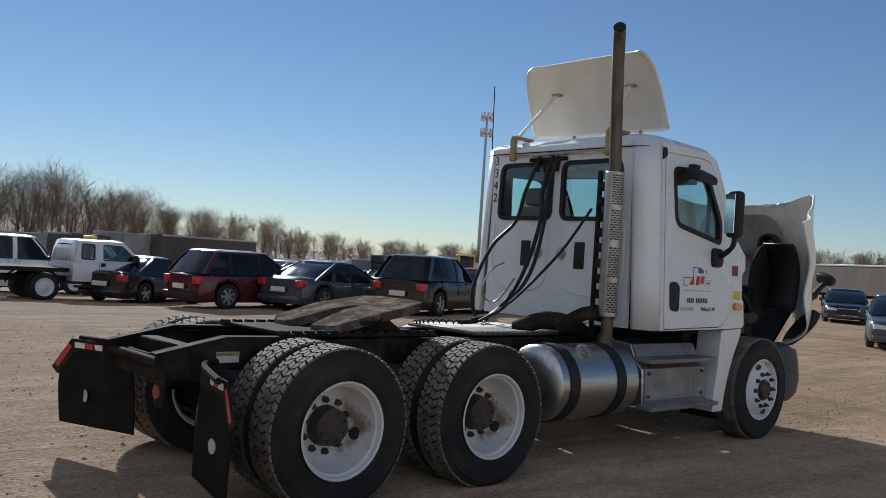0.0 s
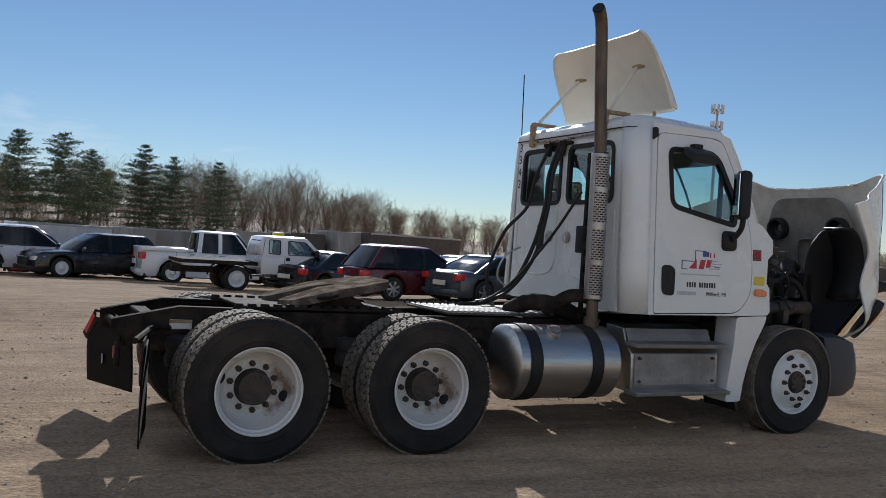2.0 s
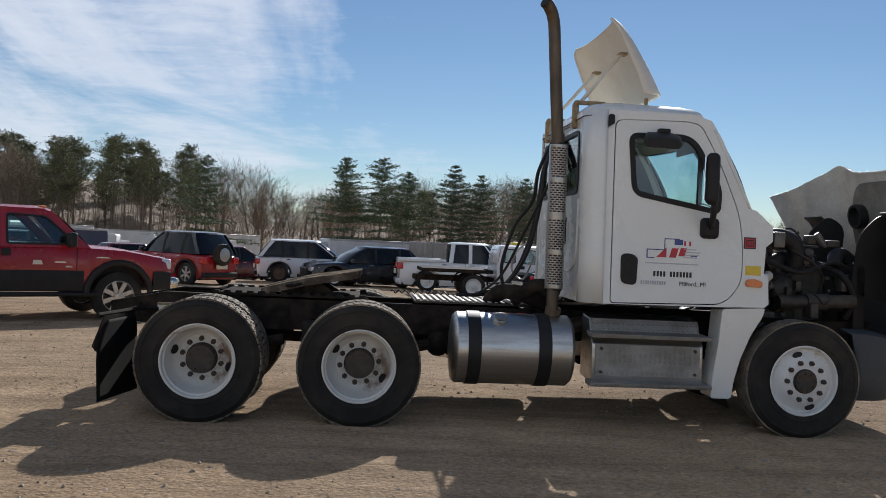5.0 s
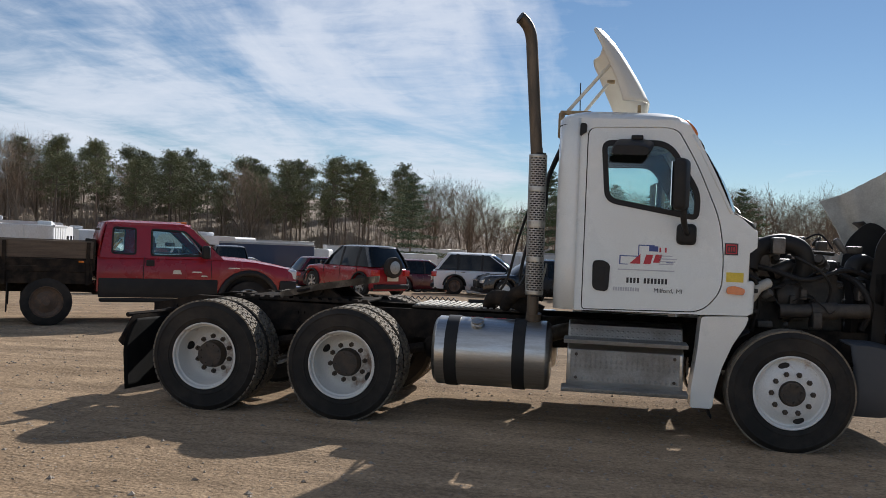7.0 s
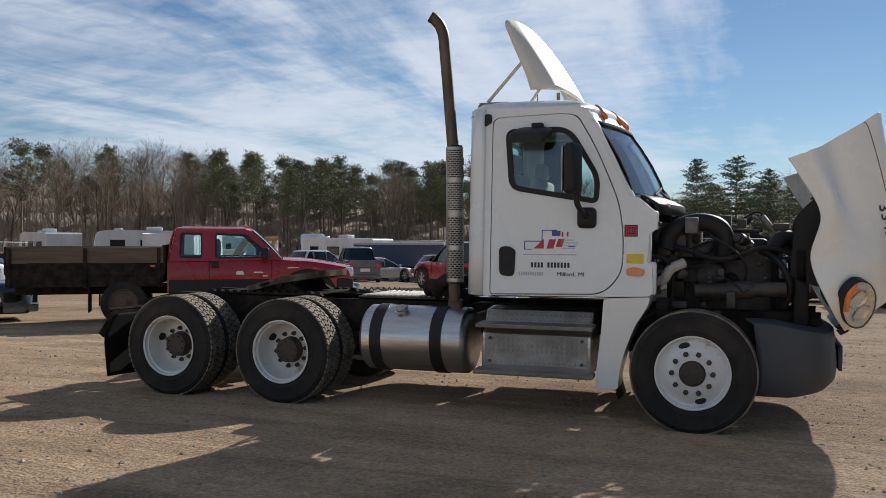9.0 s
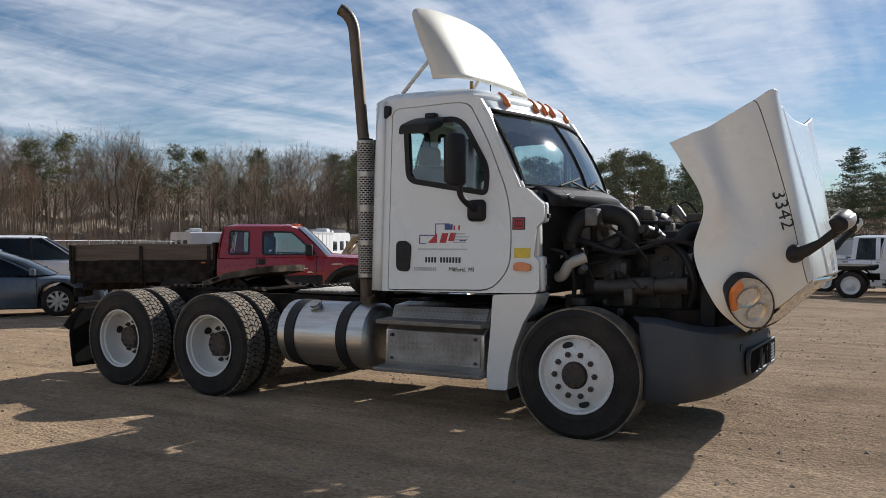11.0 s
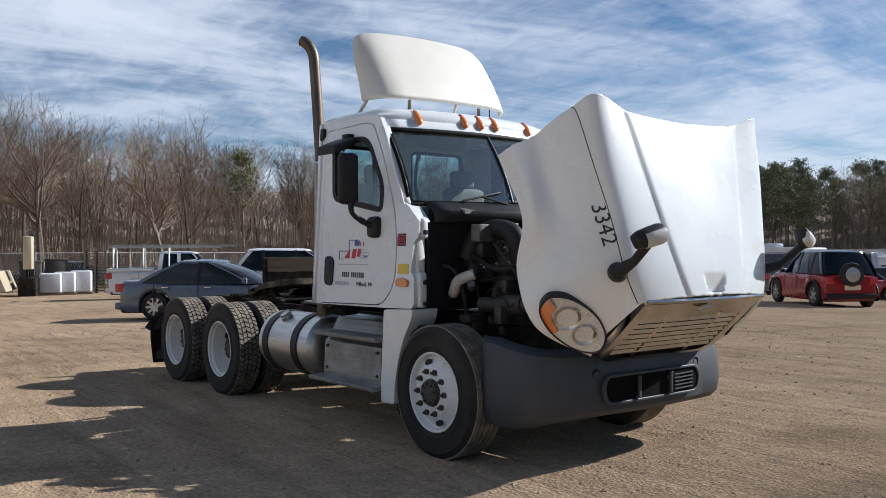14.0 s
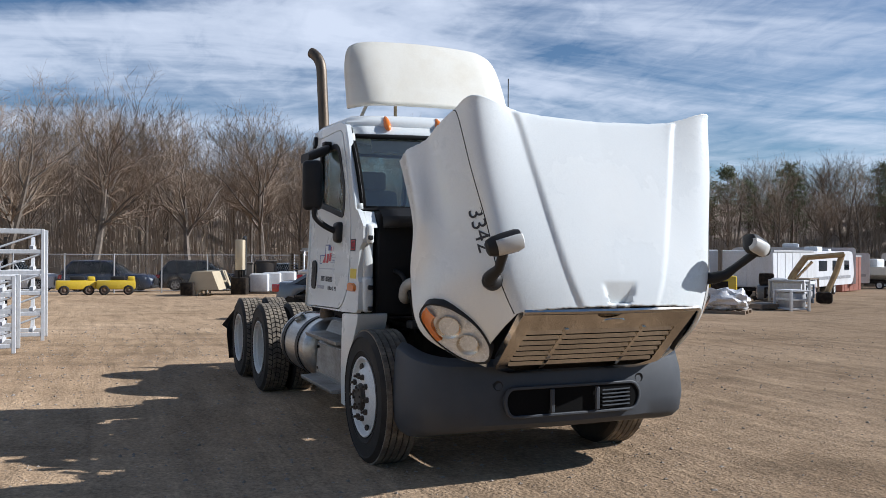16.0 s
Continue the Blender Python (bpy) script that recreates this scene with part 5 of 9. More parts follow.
part("antenna", bm, BLACK, TRUCK)

# ---- hood, tipped forward over the bumper ----
def hood_rows(s):
    R = [
        [(1.665, 0, 1.255), (1.655, 0.30, 1.25), (1.605, 0.53, 1.228), (1.54, 0.585, 1.17), (1.44, 0.615, 1.08), (1.34, 0.625, 1.00), (1.25, 0.61, 0.92), (1.16, 0.56, 0.845)],
        [(1.635, 0, 1.45), (1.625, 0.33, 1.45), (1.58, 0.585, 1.44), (1.50, 0.68, 1.41), (1.40, 0.77, 1.35), (1.29, 0.85, 1.27), (1.16, 0.92, 1.16), (1.03, 0.96, 1.06)],
        [(1.56, 0, 1.76), (1.555, 0.36, 1.77), (1.53, 0.63, 1.77), (1.445, 0.725, 1.75), (1.33, 0.815, 1.70), (1.20, 0.90, 1.63), (1.04, 0.965, 1.53), (0.885, 0.995, 1.43)],
        [(1.47, 0, 2.12), (1.47, 0.39, 2.13), (1.465, 0.69, 2.15), (1.365, 0.79, 2.12), (1.235, 0.86, 2.05), (1.10, 0.93, 1.97), (1.03, 0.985, 1.87), (0.955, 1.01, 1.78)],
        [(1.388, 0, 2.42), (1.392, 0.41, 2.44), (1.40, 0.73, 2.52), (1.285, 0.83, 2.45), (1.15, 0.89, 2.37), (1.01, 0.95, 2.28), (0.90, 0.995, 2.18), (0.80, 1.015, 2.09)],
        [(1.365, 0, 2.47), (1.373, 0.42, 2.495), (1.392, 0.745, 2.595), (1.26, 0.84, 2.51), (1.13, 0.90, 2.43), (0.99, 0.96, 2.34), (0.85, 1.0, 2.28), (0.715, 1.02, 2.23)],
    ]
    return [[(x, s * y * (1.26 - 0.27 * max(0, y - 0.53)) + 0.05, z) for x, y, z in r] for r in R]


def spline(P, t):
    i = min(int(t), len(P) - 2)
    k = t - i
    a, b, c, d = P[max(i - 1, 0)], P[i], P[i + 1], P[min(i + 2, len(P) - 1)]
    return 0.5 * ((2 * b) + (c - a) * k + (2 * a - 5 * b + 4 * c - d) * k * k + (3 * b - a - 3 * c + d) * k ** 3)


HOOD_SIDE = {s: [[Vector(p) for p in r] for r in hood_rows(s)] for s in (-1, 1)}


def hood_pt(u, v, s=-1, out=0.0):
    """A point of the hood's outside: u 0 at the middle to 7 at the wheel arch, v 0 at the front to 5 at the rear edge."""
    at = lambda u, v: spline([spline(r, u) for r in HOOD_SIDE[s]], v)
    p = at(u, v)
    n = (at(u + 0.05, v) - at(u - 0.05, v)).cross(at(u, v + 0.05) - at(u, v - 0.05)).normalized()
    if n.x < 0:
        n = -n
    return p + n * (out + 0.011), n


def hood_relief(u, v):
    """Pressed forms of the hood: a raised middle panel with a rounded corner, and a fold along the wing."""
    du, dv, r = (0.80 + 0.115 * v - u) * 0.36, (4.62 - v) * 0.32, 0.14
    d = min(du, dv)
    if du < r and dv < r:
        d = r - math.hypot(r - du, r - dv)
    k = min(1.0, max(0.0, d / 0.034))
    h = 0.013 * k * k * (3 - 2 * k)
    if 0.09 < v < 0.86:
        k = min(1.0, max(0.0, (0.26 + 0.16 * v - u) / 0.05))
        h -= 0.055 * k * (0.86 - v) / 0.77 * min(1.0, (v - 0.09) / 0.05)
    w = min(1.0, max(0.0, (v - 1.5) / 1.2))
    return h + w * (0.030 * math.exp(-((u - 5.9) / 0.55) ** 2) - 0.024 * math.exp(-((u - 4.75) / 0.5) ** 2))


bm = B()
us = [0.04 * k for k in range(50)] + [2.0 + 0.1 * k for k in range(51)]
for s in (-1, 1):
    loft(bm, [[hood_pt(u, v, s, hood_relief(u, v) - 0.011)[0] for u in us] for v in [0.04 * k for k in range(25)] + [1.0 + 0.08 * k for k in range(51)]], closed=False)
bmesh.ops.remove_doubles(bm, verts=bm.verts, dist=0.005)
bmesh.ops.recalc_face_normals(bm, faces=bm.faces)
HOOD = part("hood", bm, WHITE, TRUCK, "white hood tipped open, showing its inside")
solid(HOOD, 0.022, 0)
HOOD.data.materials.append(HOOD_INNER)
HOOD.modifiers[-1].material_offset = 1
for s in (-1, 1):
    bm = B()
    tube(bm, [hood_pt(2.40 + 0.02 * k, 0.1 + k * 0.163, s, hood_relief(2.40 + 0.02 * k, 0.1 + k * 0.163))[0] for k in range(31)], 0.0035, 5)
    part("hood_seam", bm, BLACK, HOOD)
    # headlight set in the corner
    c, nrm = hood_pt(5.75, 0.66, s, 0.0)
    e1 = Vector((0.10, s * 0.36, 0.47))
    e1 = (e1 - nrm * e1.dot(nrm)).normalized()
    e2 = nrm.cross(e1).normalized()
    if e2.x < 0:
        e2 = -e2
    e1, e2 = e1 * 0.90 - e2 * 0.43, e2 * 0.90 + e1 * 0.43
    prof = [(-0.26, 0.0), (-0.20, 0.085), (-0.05, 0.135), (0.12, 0.12), (0.225, 0.06), (0.245, 0.0), (0.20, -0.07), (0.05, -0.115), (-0.12, -0.105), (-0.22, -0.06)]
    ring = curve_pts([(a, b, 0) for a, b in prof], 4, closed=True)
    put = lambda a, b, h, k=1.0: c + e1 * a * k * 1.08 + e2 * b * k * 1.22 + nrm * (h if s < 0 else h * 0.5 - 0.04)
    bm = B()
    loft(bm, [[put(p.x, p.y, -0.05, 1.02) for p in ring], [put(p.x, p.y, 0.016, 1.03) for p in ring], [put(p.x, p.y, 0.020, 0.985) for p in ring], [put(p.x, p.y, 0.006, 0.965) for p in ring]], True, True, False)
    lampb = part("headlight", bm, BLACK, HOOD, "clear headlight with an amber turn lens")
    bm = B()
    loft(bm, [[put(p.x, p.y, 0.010, 0.97) for p in ring], [put(p.x, p.y, 0.002, 0.80) for p in ring], [put(p.x, p.y, 0.006, 0.4) for p in ring]], True, False, True)
    part("reflector_back", bm, LENS, lampb)
    for a, b, r in ((0.055, 0.012, 0.078), (-0.105, 0.005, 0.070)):
        bm = B()
        rings = [[put(a + math.cos(q) * k, b + math.sin(q) * k, h) for q in [i * math.tau / 18 for i in range(18)]] for k, h in ((r, 0.020), (r * 0.9, 0.012), (r * 0.6, -0.006), (r * 0.25, -0.014), (r * 0.2, 0.004), (0.002, 0.006))]
        loft(bm, rings, True, False, False)
        part("reflector_bowl", bm, CHROME, lampb)
    edge = ring[18:29]
    bm = B()
    loft(bm, [[put(p.x, p.y, 0.018, 0.955) for p in edge], [put(p.x, p.y, 0.034, 0.86) for p in edge], [put(p.x, p.y, 0.030, 0.66) for p in edge], [put(p.x, p.y, 0.008, 0.62) for p in edge]], closed=False)
    part("turn_lens", bm, AMBER, lampb, "amber turn lens")
    bm = B()
    loft(bm, [[put(p.x, p.y, 0.018, 0.985) for p in ring], [put(p.x, p.y, 0.038, 0.94) for p in ring], [put(p.x, p.y, 0.054, 0.75) for p in ring], [put(p.x, p.y, 0.060, 0.35) for p in ring]], True, False, True)
    part("lens", bm, CLEAR_LENS, lampb).visible_shadow = False
    # hood mirror on a short arm
    p0, n0 = hood_pt(2.92, 1.05, s, 0.0)
    bm = B()
    kb = 0.78 if s < 0 else 0.5
    lathe(bm, [(-0.02, 0.085 * kb), (0.015, 0.085 * kb), (0.05, 0.072 * kb), (0.085, 0.05 * kb), (0.10, 0)], p0, n0, 18)
    hm = part("hood_mirror", bm, BLACK, HOOD, "black hood mirror with a pale grey cap on an arm")
    tip = Vector((1.84, -0.87, 1.62)) if s < 0 else Vector((1.72, 1.14, 1.62))
    bm = B()
    tube(bm, [p0 + n0 * 0.03, p0 + n0 * 0.07 + (tip - p0) * 0.15, p0 + (tip - p0) * 0.55 + Vector((0, 0, -0.03)), tip], [0.05, 0.042, 0.030, 0.032] if s < 0 else [0.045, 0.035, 0.028, 0.03], 10)
    part("arm", bm, BLACK, hm)
    ax1 = Vector((0.25, 0.93 * (1 if s < 0 else -1), 0.28)).normalized()
    ax2 = (Vector((0.90, -0.15, 0.35)) - ax1 * ax1.dot(Vector((0.90, -0.15, 0.35)))).normalized()
    ax3 = ax1.cross(ax2) if s < 0 else ax2.cross(ax1)
    hc = tip + Vector((-0.01, 0, 0.035))
    loaf = rounded([(-0.055, -0.065), (0.045, -0.06), (0.075, 0.02), (0.035, 0.075), (-0.055, 0.07)], 0.035, 4)
    bm = B()
    loft(bm, [[hc + ax1 * l * 1.05 + ax2 * a * k * 0.95 + ax3 * b * k * 0.95 for a, b in loaf] for l, k in ((-0.105, 0.45), (-0.095, 0.72), (-0.06, 0.92), (0.0, 1.0), (0.07, 1.02), (0.098, 0.9), (0.108, 0.6))])
    part("mirror_head", bm, BLACK, hm)
    bm = B()
    top_half = loaf[10:20]
    loft(bm, [[hc + ax1 * l * 1.05 + ax2 * a * k * 0.95 + ax3 * b * k * 0.95 for a, b in top_half] for l, k in ((-0.05, 0.99), (0.0, 1.04), (0.07, 1.06), (0.10, 0.95), (0.110, 0.6))], closed=False)
    solid(part("mirror_cap", bm, CAP, hm, "pale grey mirror cap"), 0.003, 0)
    # wheel-arch liner fixed to the inside
    bm = B()
    lr = []
    for k in range(9):
        a = radians(-50 + k * 15.5)
        lr.append([(0.90 + 0.26 * math.cos(a), s * y, 1.60 + 0.42 * math.sin(a)) for y in (0.52, 0.72, 0.88)])
    loft(bm, lr, closed=False)
    solid(part("arch_liner", bm, BLACK, HOOD), 0.015)
    bm = B()
    panel(bm, rounded([(0.74, 1.25), (1.15, 1.15), (1.22, 1.9), (1.02, 2.02), (0.80, 1.80)], 0.12, 4), [], lambda x, z: (x, s * 0.50, z), lambda x, z: (x, s * 0.485, z))
    part("arch_side", bm, BLACK, HOOD)
bm = B()
panel(bm, rounded([(-0.55, 1.25), (0.55, 1.25), (0.62, 2.0), (0.45, 2.36), (-0.45, 2.36), (-0.62, 2.0)], 0.15, 5), [rounded([(-0.18, 1.5), (0.18, 1.5), (0.18, 1.9), (-0.18, 1.9)], 0.1, 4)], lambda y, z: (1.58 - 0.20 * (z - 1.25) - 0.06, y, z), lambda y, z: (1.58 - 0.20 * (z - 1.25) - 0.075, y, z))
part("inner_skin", bm, HOOD_GRIME, HOOD, "sooty grey lining with an air opening")
for y in (-0.42, 0.40):
    bm = B()
    lathe(bm, [(-0.06, 0.12), (0.05, 0.13), (0.07, 0.125), (0.07, 0.10), (0.0, 0.085), (-0.04, 0.0)], (1.33, y, 2.02), (-1, 0, -0.15), 22)
    part("intake_snorkel", bm, BLACK, HOOD)
p, n = hood_pt(3.08, 1.98, -1, 0.004)
ex = (hood_pt(3.04, 1.7, -1)[0] - hood_pt(3.12, 2.2, -1)[0]).normalized()
ey = n.cross(ex).normalized()
lettering("fleet_number", "3342", 0.145, Matrix.Translation(p) @ Matrix((ex, ey, n)).transposed().to_4x4(), INK, HOOD)
# grille facing down
gA, gB = Vector((1.655, 0, 1.235)), Vector((1.135, 0, 0.80))
gdir = gB - gA
gn = Vector((-gdir.z, 0, gdir.x)).normalized()
if gn.x < 0:
    gn = -gn


def gr(y, t, h=0.0):
    bow = -0.06 * (y / 0.67) ** 2 * (1 - t)
    return gA + gdir * t + gn * h + Vector((bow, y + 0.05, 0))


bm = B()
outl = rounded([(-0.665, 0.0), (0.665, 0.0), (0.66, 0.90), (0.52, 1.0), (-0.52, 1.0), (-0.66, 0.90)], 0.03, 3)
inn = rounded([(-0.57, 0.27), (0.57, 0.27), (0.58, 0.88), (0.48, 0.95), (-0.48, 0.95), (-0.58, 0.88)], 0.03, 3)
panel(bm, outl, [inn], lambda y, t: gr(y, t, 0.02), lambda y, t: gr(y, t, -0.03))
grille = part("grille", bm, GRILLE, HOOD, "dull chrome grille with horizontal slats")
for k in range(7):
    bm = B()
    t = 0.325 + k * 0.088
    loft(bm, [[gr(y, t - 0.022, 0.002), gr(y, t + 0.008, 0.020), gr(y, t + 0.016, 0.012), gr(y, t - 0.014, -0.008)] for y in (-0.57, -0.25, 0.0, 0.25, 0.57)])
    part("slat", bm, GRILLE, grille)
for y in (-0.30, 0.30):
    bm = B()
    loft(bm, [[gr(y - 0.014, t, -0.01), gr(y + 0.014, t, -0.01), gr(y + 0.014, t, 0.016), gr(y - 0.014, t, 0.016)] for t in (0.27, 0.55, 0.93)])
    part("band", bm, GRILLE, grille)
bm = B()
panel(bm, grow(inn, -0.005), [], lambda y, t: gr(y, t, -0.02), lambda y, t: gr(y, t, -0.028))
part("screen", bm, BLACK, grille)
# added black panel: hides a sunlit strip and darkens the hood's lower inside
bm = B()
panel(bm, grow(outl, -0.02), [], lambda y, t: gr(y, t, -0.055), lambda y, t: gr(y, t, -0.065))
part("air_duct", bm, BLACK, HOOD, "black panel added behind the grille to darken the hood's inside")
bm = B()
lathe(bm, [(0.0, 0.075), (0.015, 0.07), (0.018, 0.0)], gr(0, 0.14, 0.02), gn, 20)
bmesh.ops.scale(bm, vec=(0.45, 1.25, 0.45), space=Matrix.Translation(-gr(0, 0.14, 0.02)), verts=bm.verts)
part("badge", bm, GRILLE, grille)
bm = B()
tube(bm, [gr(y, -0.01, 0.012) for y in (-0.665, -0.35, 0, 0.35, 0.665)], 0.02, 8)
part("top_trim", bm, GRILLE, grille)
# ---- bumper ----
def bump_line(z, inset=0.0):
    P = [(0.50, 1.085), (0.70, 1.105), (0.88, 1.085), (1.0, 1.0), (1.06, 0.82), (1.10, 0.55), (1.125, 0.28), (1.135, 0.0)]
    half = [(x - inset, y - inset, z) for x, y in P]
    line = [(x, y + 0.03, z) for x, y, _ in half] + [(x, -y + 0.03, z) for x, y, _ in half[-2::-1]]
    return [tuple(p) for p in curve_pts(line, 3)]


def bump_rows():
    rows = []
    for z, inset, lift in ((0.335, 0.10, 0.0), (0.345, 0.045, 0.0), (0.40, 0.012, 0.0), (0.55, 0.0, 0.0), (0.72, 0.012, 0.02), (0.80, 0.03, 0.06), (0.82, 0.10, 0.07)):
        rows.append([(x, y, z + lift * min(1, max(0, (1.12 - x) / 0.5)) * 1.6 + 0.07 * max(0, 0.5 - z) / 0.165 * min(1, max(0, (x - 0.75) / 0.3))) for x, y, z in bump_line(z, inset)])
    return rows


bm = B()
loft(bm, bump_rows(), closed=False)
bumper = part("bumper", bm, BUMPER, TRUCK, "grey moulded plastic front bumper")
solid(bumper, 0.02)
oval = rounded([(-0.50, 0.50), (0.50, 0.50), (0.54, 0.60), (0.49, 0.672), (-0.50, 0.672), (-0.53, 0.60)], 0.07, 5)
bx = lambda y, o: 1.182 - 0.115 * (y - 0.03) ** 2 + o
# flat black plate on the bumper face paints the opening's inner shade
bm = B()
panel(bm, [(y + 0.03, z) for y, z in oval], [], lambda y, z: (bx(y, 0.0), y, z), lambda y, z: (bx(y, -0.03), y, z))
part("lower_opening", bm, FLAT_BLACK, bumper)
bm = B()
panel(bm, grow([(y + 0.03, z) for y, z in oval], 0.022), [[(y + 0.03, z) for y, z in oval]], lambda y, z: (bx(y, 0.012), y, z), lambda y, z: (bx(y, -0.02), y, z))
soft_edges(part("opening_trim", bm, BUMPER, bumper), 0.006, 2)
for k in range(5):
    bm = B()
    z = 0.53 + k * 0.027
    tube(bm, [(bx(y, 0.006), y, z) for y in (0.24, 0.33, 0.42, 0.48)], 0.006, 5)
    part("slat", bm, BUMPER, bumper)
for y in (-0.16, 0.20):
    part("divider", box(B(), bx(y, -0.01), bx(y, 0.012), y - 0.016, y + 0.016, 0.505, 0.668, 0.006, 1), BUMPER, bumper)
bm = B()
tube(bm, [(1.095 - 0.30 * max(0, y - 0.5), y + 0.03, z) for y, z in ((0.70, 0.40), (0.70, 0.52), (0.685, 0.66), (0.64, 0.76), (0.62, 0.80))], 0.004, 5)
part("bumper_seam", bm, BLACK, bumper)
for y in (-0.54, 0.60):
    bm = B()
    lathe(bm, [(0, 0.034), (0.012, 0.034), (0.008, 0.026), (0.004, 0.0)], (1.098, y, 0.70), (1, 0.1 * y, 0), 16)
    part("tow_eye", bm, BLACK, bumper)

# ---- company mark and lines of print on the near door ----
def door_put(x, z, h=0.0045):
    return Vector((x, -(side_y(x, z) + h), z))


near_door = [o for o in TRUCK.children if o.name.startswith("door") and "mirror" not in o.name][0]


def print_strip(name, x0, x1, z0, z1, m, slant=0.0):
    bm = B()
    panel(bm, [(x0, z0), (x1, z0), (x1 + slant, z1), (x0 + slant, z1)], [], lambda x, z: door_put(x, z, 0.0058), lambda x, z: door_put(x, z, 0.002))
    return part(name, bm, m, near_door)


bm = B()
panel(bm, [(-1.345, 1.505), (-1.255, 1.505), (-1.255, 1.590)], [], lambda x, z: door_put(x, z, 0.0058), lambda x, z: door_put(x, z, 0.002))
part("company_mark", bm, INK_RED, near_door)
for x0, x1, z0, z1 in ((-1.230, -1.170, 1.505, 1.586), (-1.150, -1.095, 1.520, 1.590)):
    print_strip("company_mark", x0, x1, z0, z1, INK_RED, 0.022)
for (x0, z0, x1, z1) in ((-1.43, 1.50, -1.42, 1.57), (-1.43, 1.565, -1.27, 1.573), (-1.275, 1.57, -1.267, 1.665), (-1.275, 1.66, -1.14, 1.668), (-1.04, 1.52, -0.98, 1.528), (-1.43, 1.495, -1.36, 1.502)):
    print_strip("outline_mark", x0, x1, z0, z1, INK_BLUE)
print_strip("flag_mark", -1.185, -1.11, 1.615, 1.66, INK_BLUE)
print_strip("flag_mark", -1.10, -1.085, 1.61, 1.65, INK_RED)
print_strip("flag_mark", -1.055, -1.04, 1.61, 1.65, INK_RED)
for z, x0, x1 in ((1.575, -1.10, -0.99), (1.55, -1.10, -0.955), (1.527, -1.10, -0.965), (1.505, -1.10, -0.98)):
    print_strip("small_print", x0, x1, z, z + 0.009, INK_PALE)
print_strip("small_print", -1.44, -0.97, 1.448, 1.458, INK_PALE)
for k in range(12):
    if k in (4,):
        continue
    print_strip("number_bar", -1.365 + k * 0.029, -1.346 + k * 0.029, 1.340, 1.385, INK)
for k in range(11):
    print_strip("registration_bar", -1.475 + k * 0.0205, -1.461 + k * 0.0205, 1.270, 1.302, INK_PALE)
for word, x in (("Milford,", -1.055), ("MI", -0.925)):
    lettering("town_name" if len(word) > 2 else "state_name", word, 0.052, Matrix.Translation(door_put(x, 1.284, 0.007)) @ pose(0, 0, 0, 90 - 3.15, 0, 1.15), INK, near_door)


# ---- parked vehicles ----
def paint(name, c, rough=0.22):
    return mat(name, c, tuple(0.75 * v + 0.012 for v in c), rough=rough, scale=1.6, amount=0.35, grain=140, bump=0.015, coat=0.4, rvar=0.1)


PAINTS = dict(
    white=paint("white_car_paint", (0.72, 0.73, 0.74)), black=paint("black_car_paint", (0.012, 0.012, 0.014)), navy=paint("dark_blue_car_paint", (0.022, 0.032, 0.06)),
    maroon=paint("maroon_car_paint", (0.085, 0.010, 0.016)), red=paint("red_car_paint", (0.30, 0.014, 0.022)), slate=paint("slate_car_paint", (0.045, 0.058, 0.068)),
    silver=paint("silver_car_paint", (0.36, 0.37, 0.38)), grey=paint("grey_car_paint", (0.12, 0.125, 0.13)), bluegrey=paint("blue_grey_car_paint", (0.10, 0.13, 0.17)),
    blue=paint("blue_car_paint", (0.07, 0.13, 0.30)), yellow=paint("yellow_machine_paint", (0.66, 0.46, 0.03)), tan=paint("tan_machine_paint", (0.56, 0.47, 0.32), 0.5),
    rust=paint("rust_red_container_paint", (0.26, 0.085, 0.05), 0.6), bluebox=paint("deep_blue_truck_paint", (0.02, 0.035, 0.085), 0.4), green=paint("green_machine_paint", (0.03, 0.16, 0.09), 0.4))
TRAILER_WHITE = mat("trailer_white_panel", (0.62, 0.63, 0.64), (0.42, 0.40, 0.37), rough=0.45, scale=1.0, amount=0.5, grain=30, bump=0.05, stretch=(1, 1, 0.3))
TRAILER_DARK = mat("weathered_trailer_panel", (0.080, 0.066, 0.055), (0.135, 0.110, 0.088), rough=0.8, scale=1.2, amount=0.7, grain=30, bump=0.1, stretch=(1, 1, 0.3))
TRAILER_DIRTY = mat("dirty_white_trailer_panel", (0.36, 0.34, 0.31), (0.20, 0.175, 0.145), rough=0.6, scale=0.9, amount=0.8, grain=30, bump=0.06, stretch=(1, 1, 0.3))
WOOD = mat("weathered_timber", (0.26, 0.20, 0.14), (0.14, 0.11, 0.085), rough=0.85, scale=5, amount=0.7, grain=60, bump=0.3, stretch=(0.3, 3, 3))
DARK_WOOD = mat("dark_weathered_timber", (0.15, 0.115, 0.085), (0.085, 0.066, 0.052), rough=0.85, scale=5, amount=0.7, grain=60, bump=0.3, stretch=(0.3, 3, 3))
RUSTY_RIM = mat("dark_rusty_rim", (0.10, 0.07, 0.05), (0.20, 0.12, 0.075), rough=0.7, scale=9, amount=0.7, bump=0.2)
ALLOY = mat("alloy_wheel", (0.50, 0.50, 0.50), (0.32, 0.30, 0.28), rough=0.3, metal=0.8, scale=9, amount=0.5, bump=0.02)
GALV = mat("galvanised_steel", (0.42, 0.42, 0.42), (0.30, 0.30, 0.30), rough=0.5, metal=0.6, scale=4, amount=0.6, grain=60, bump=0.05)
TARP = mat("crumpled_clear_wrap", (0.62, 0.62, 0.62), (0.40, 0.40, 0.40), rough=0.25, scale=6, amount=0.6, grain=30, bump=0.6)
PALE = mat("white_plastic_tote", (0.66, 0.67, 0.68), (0.5, 0.5, 0.5), rough=0.5, scale=4, amount=0.5, bump=0.05)


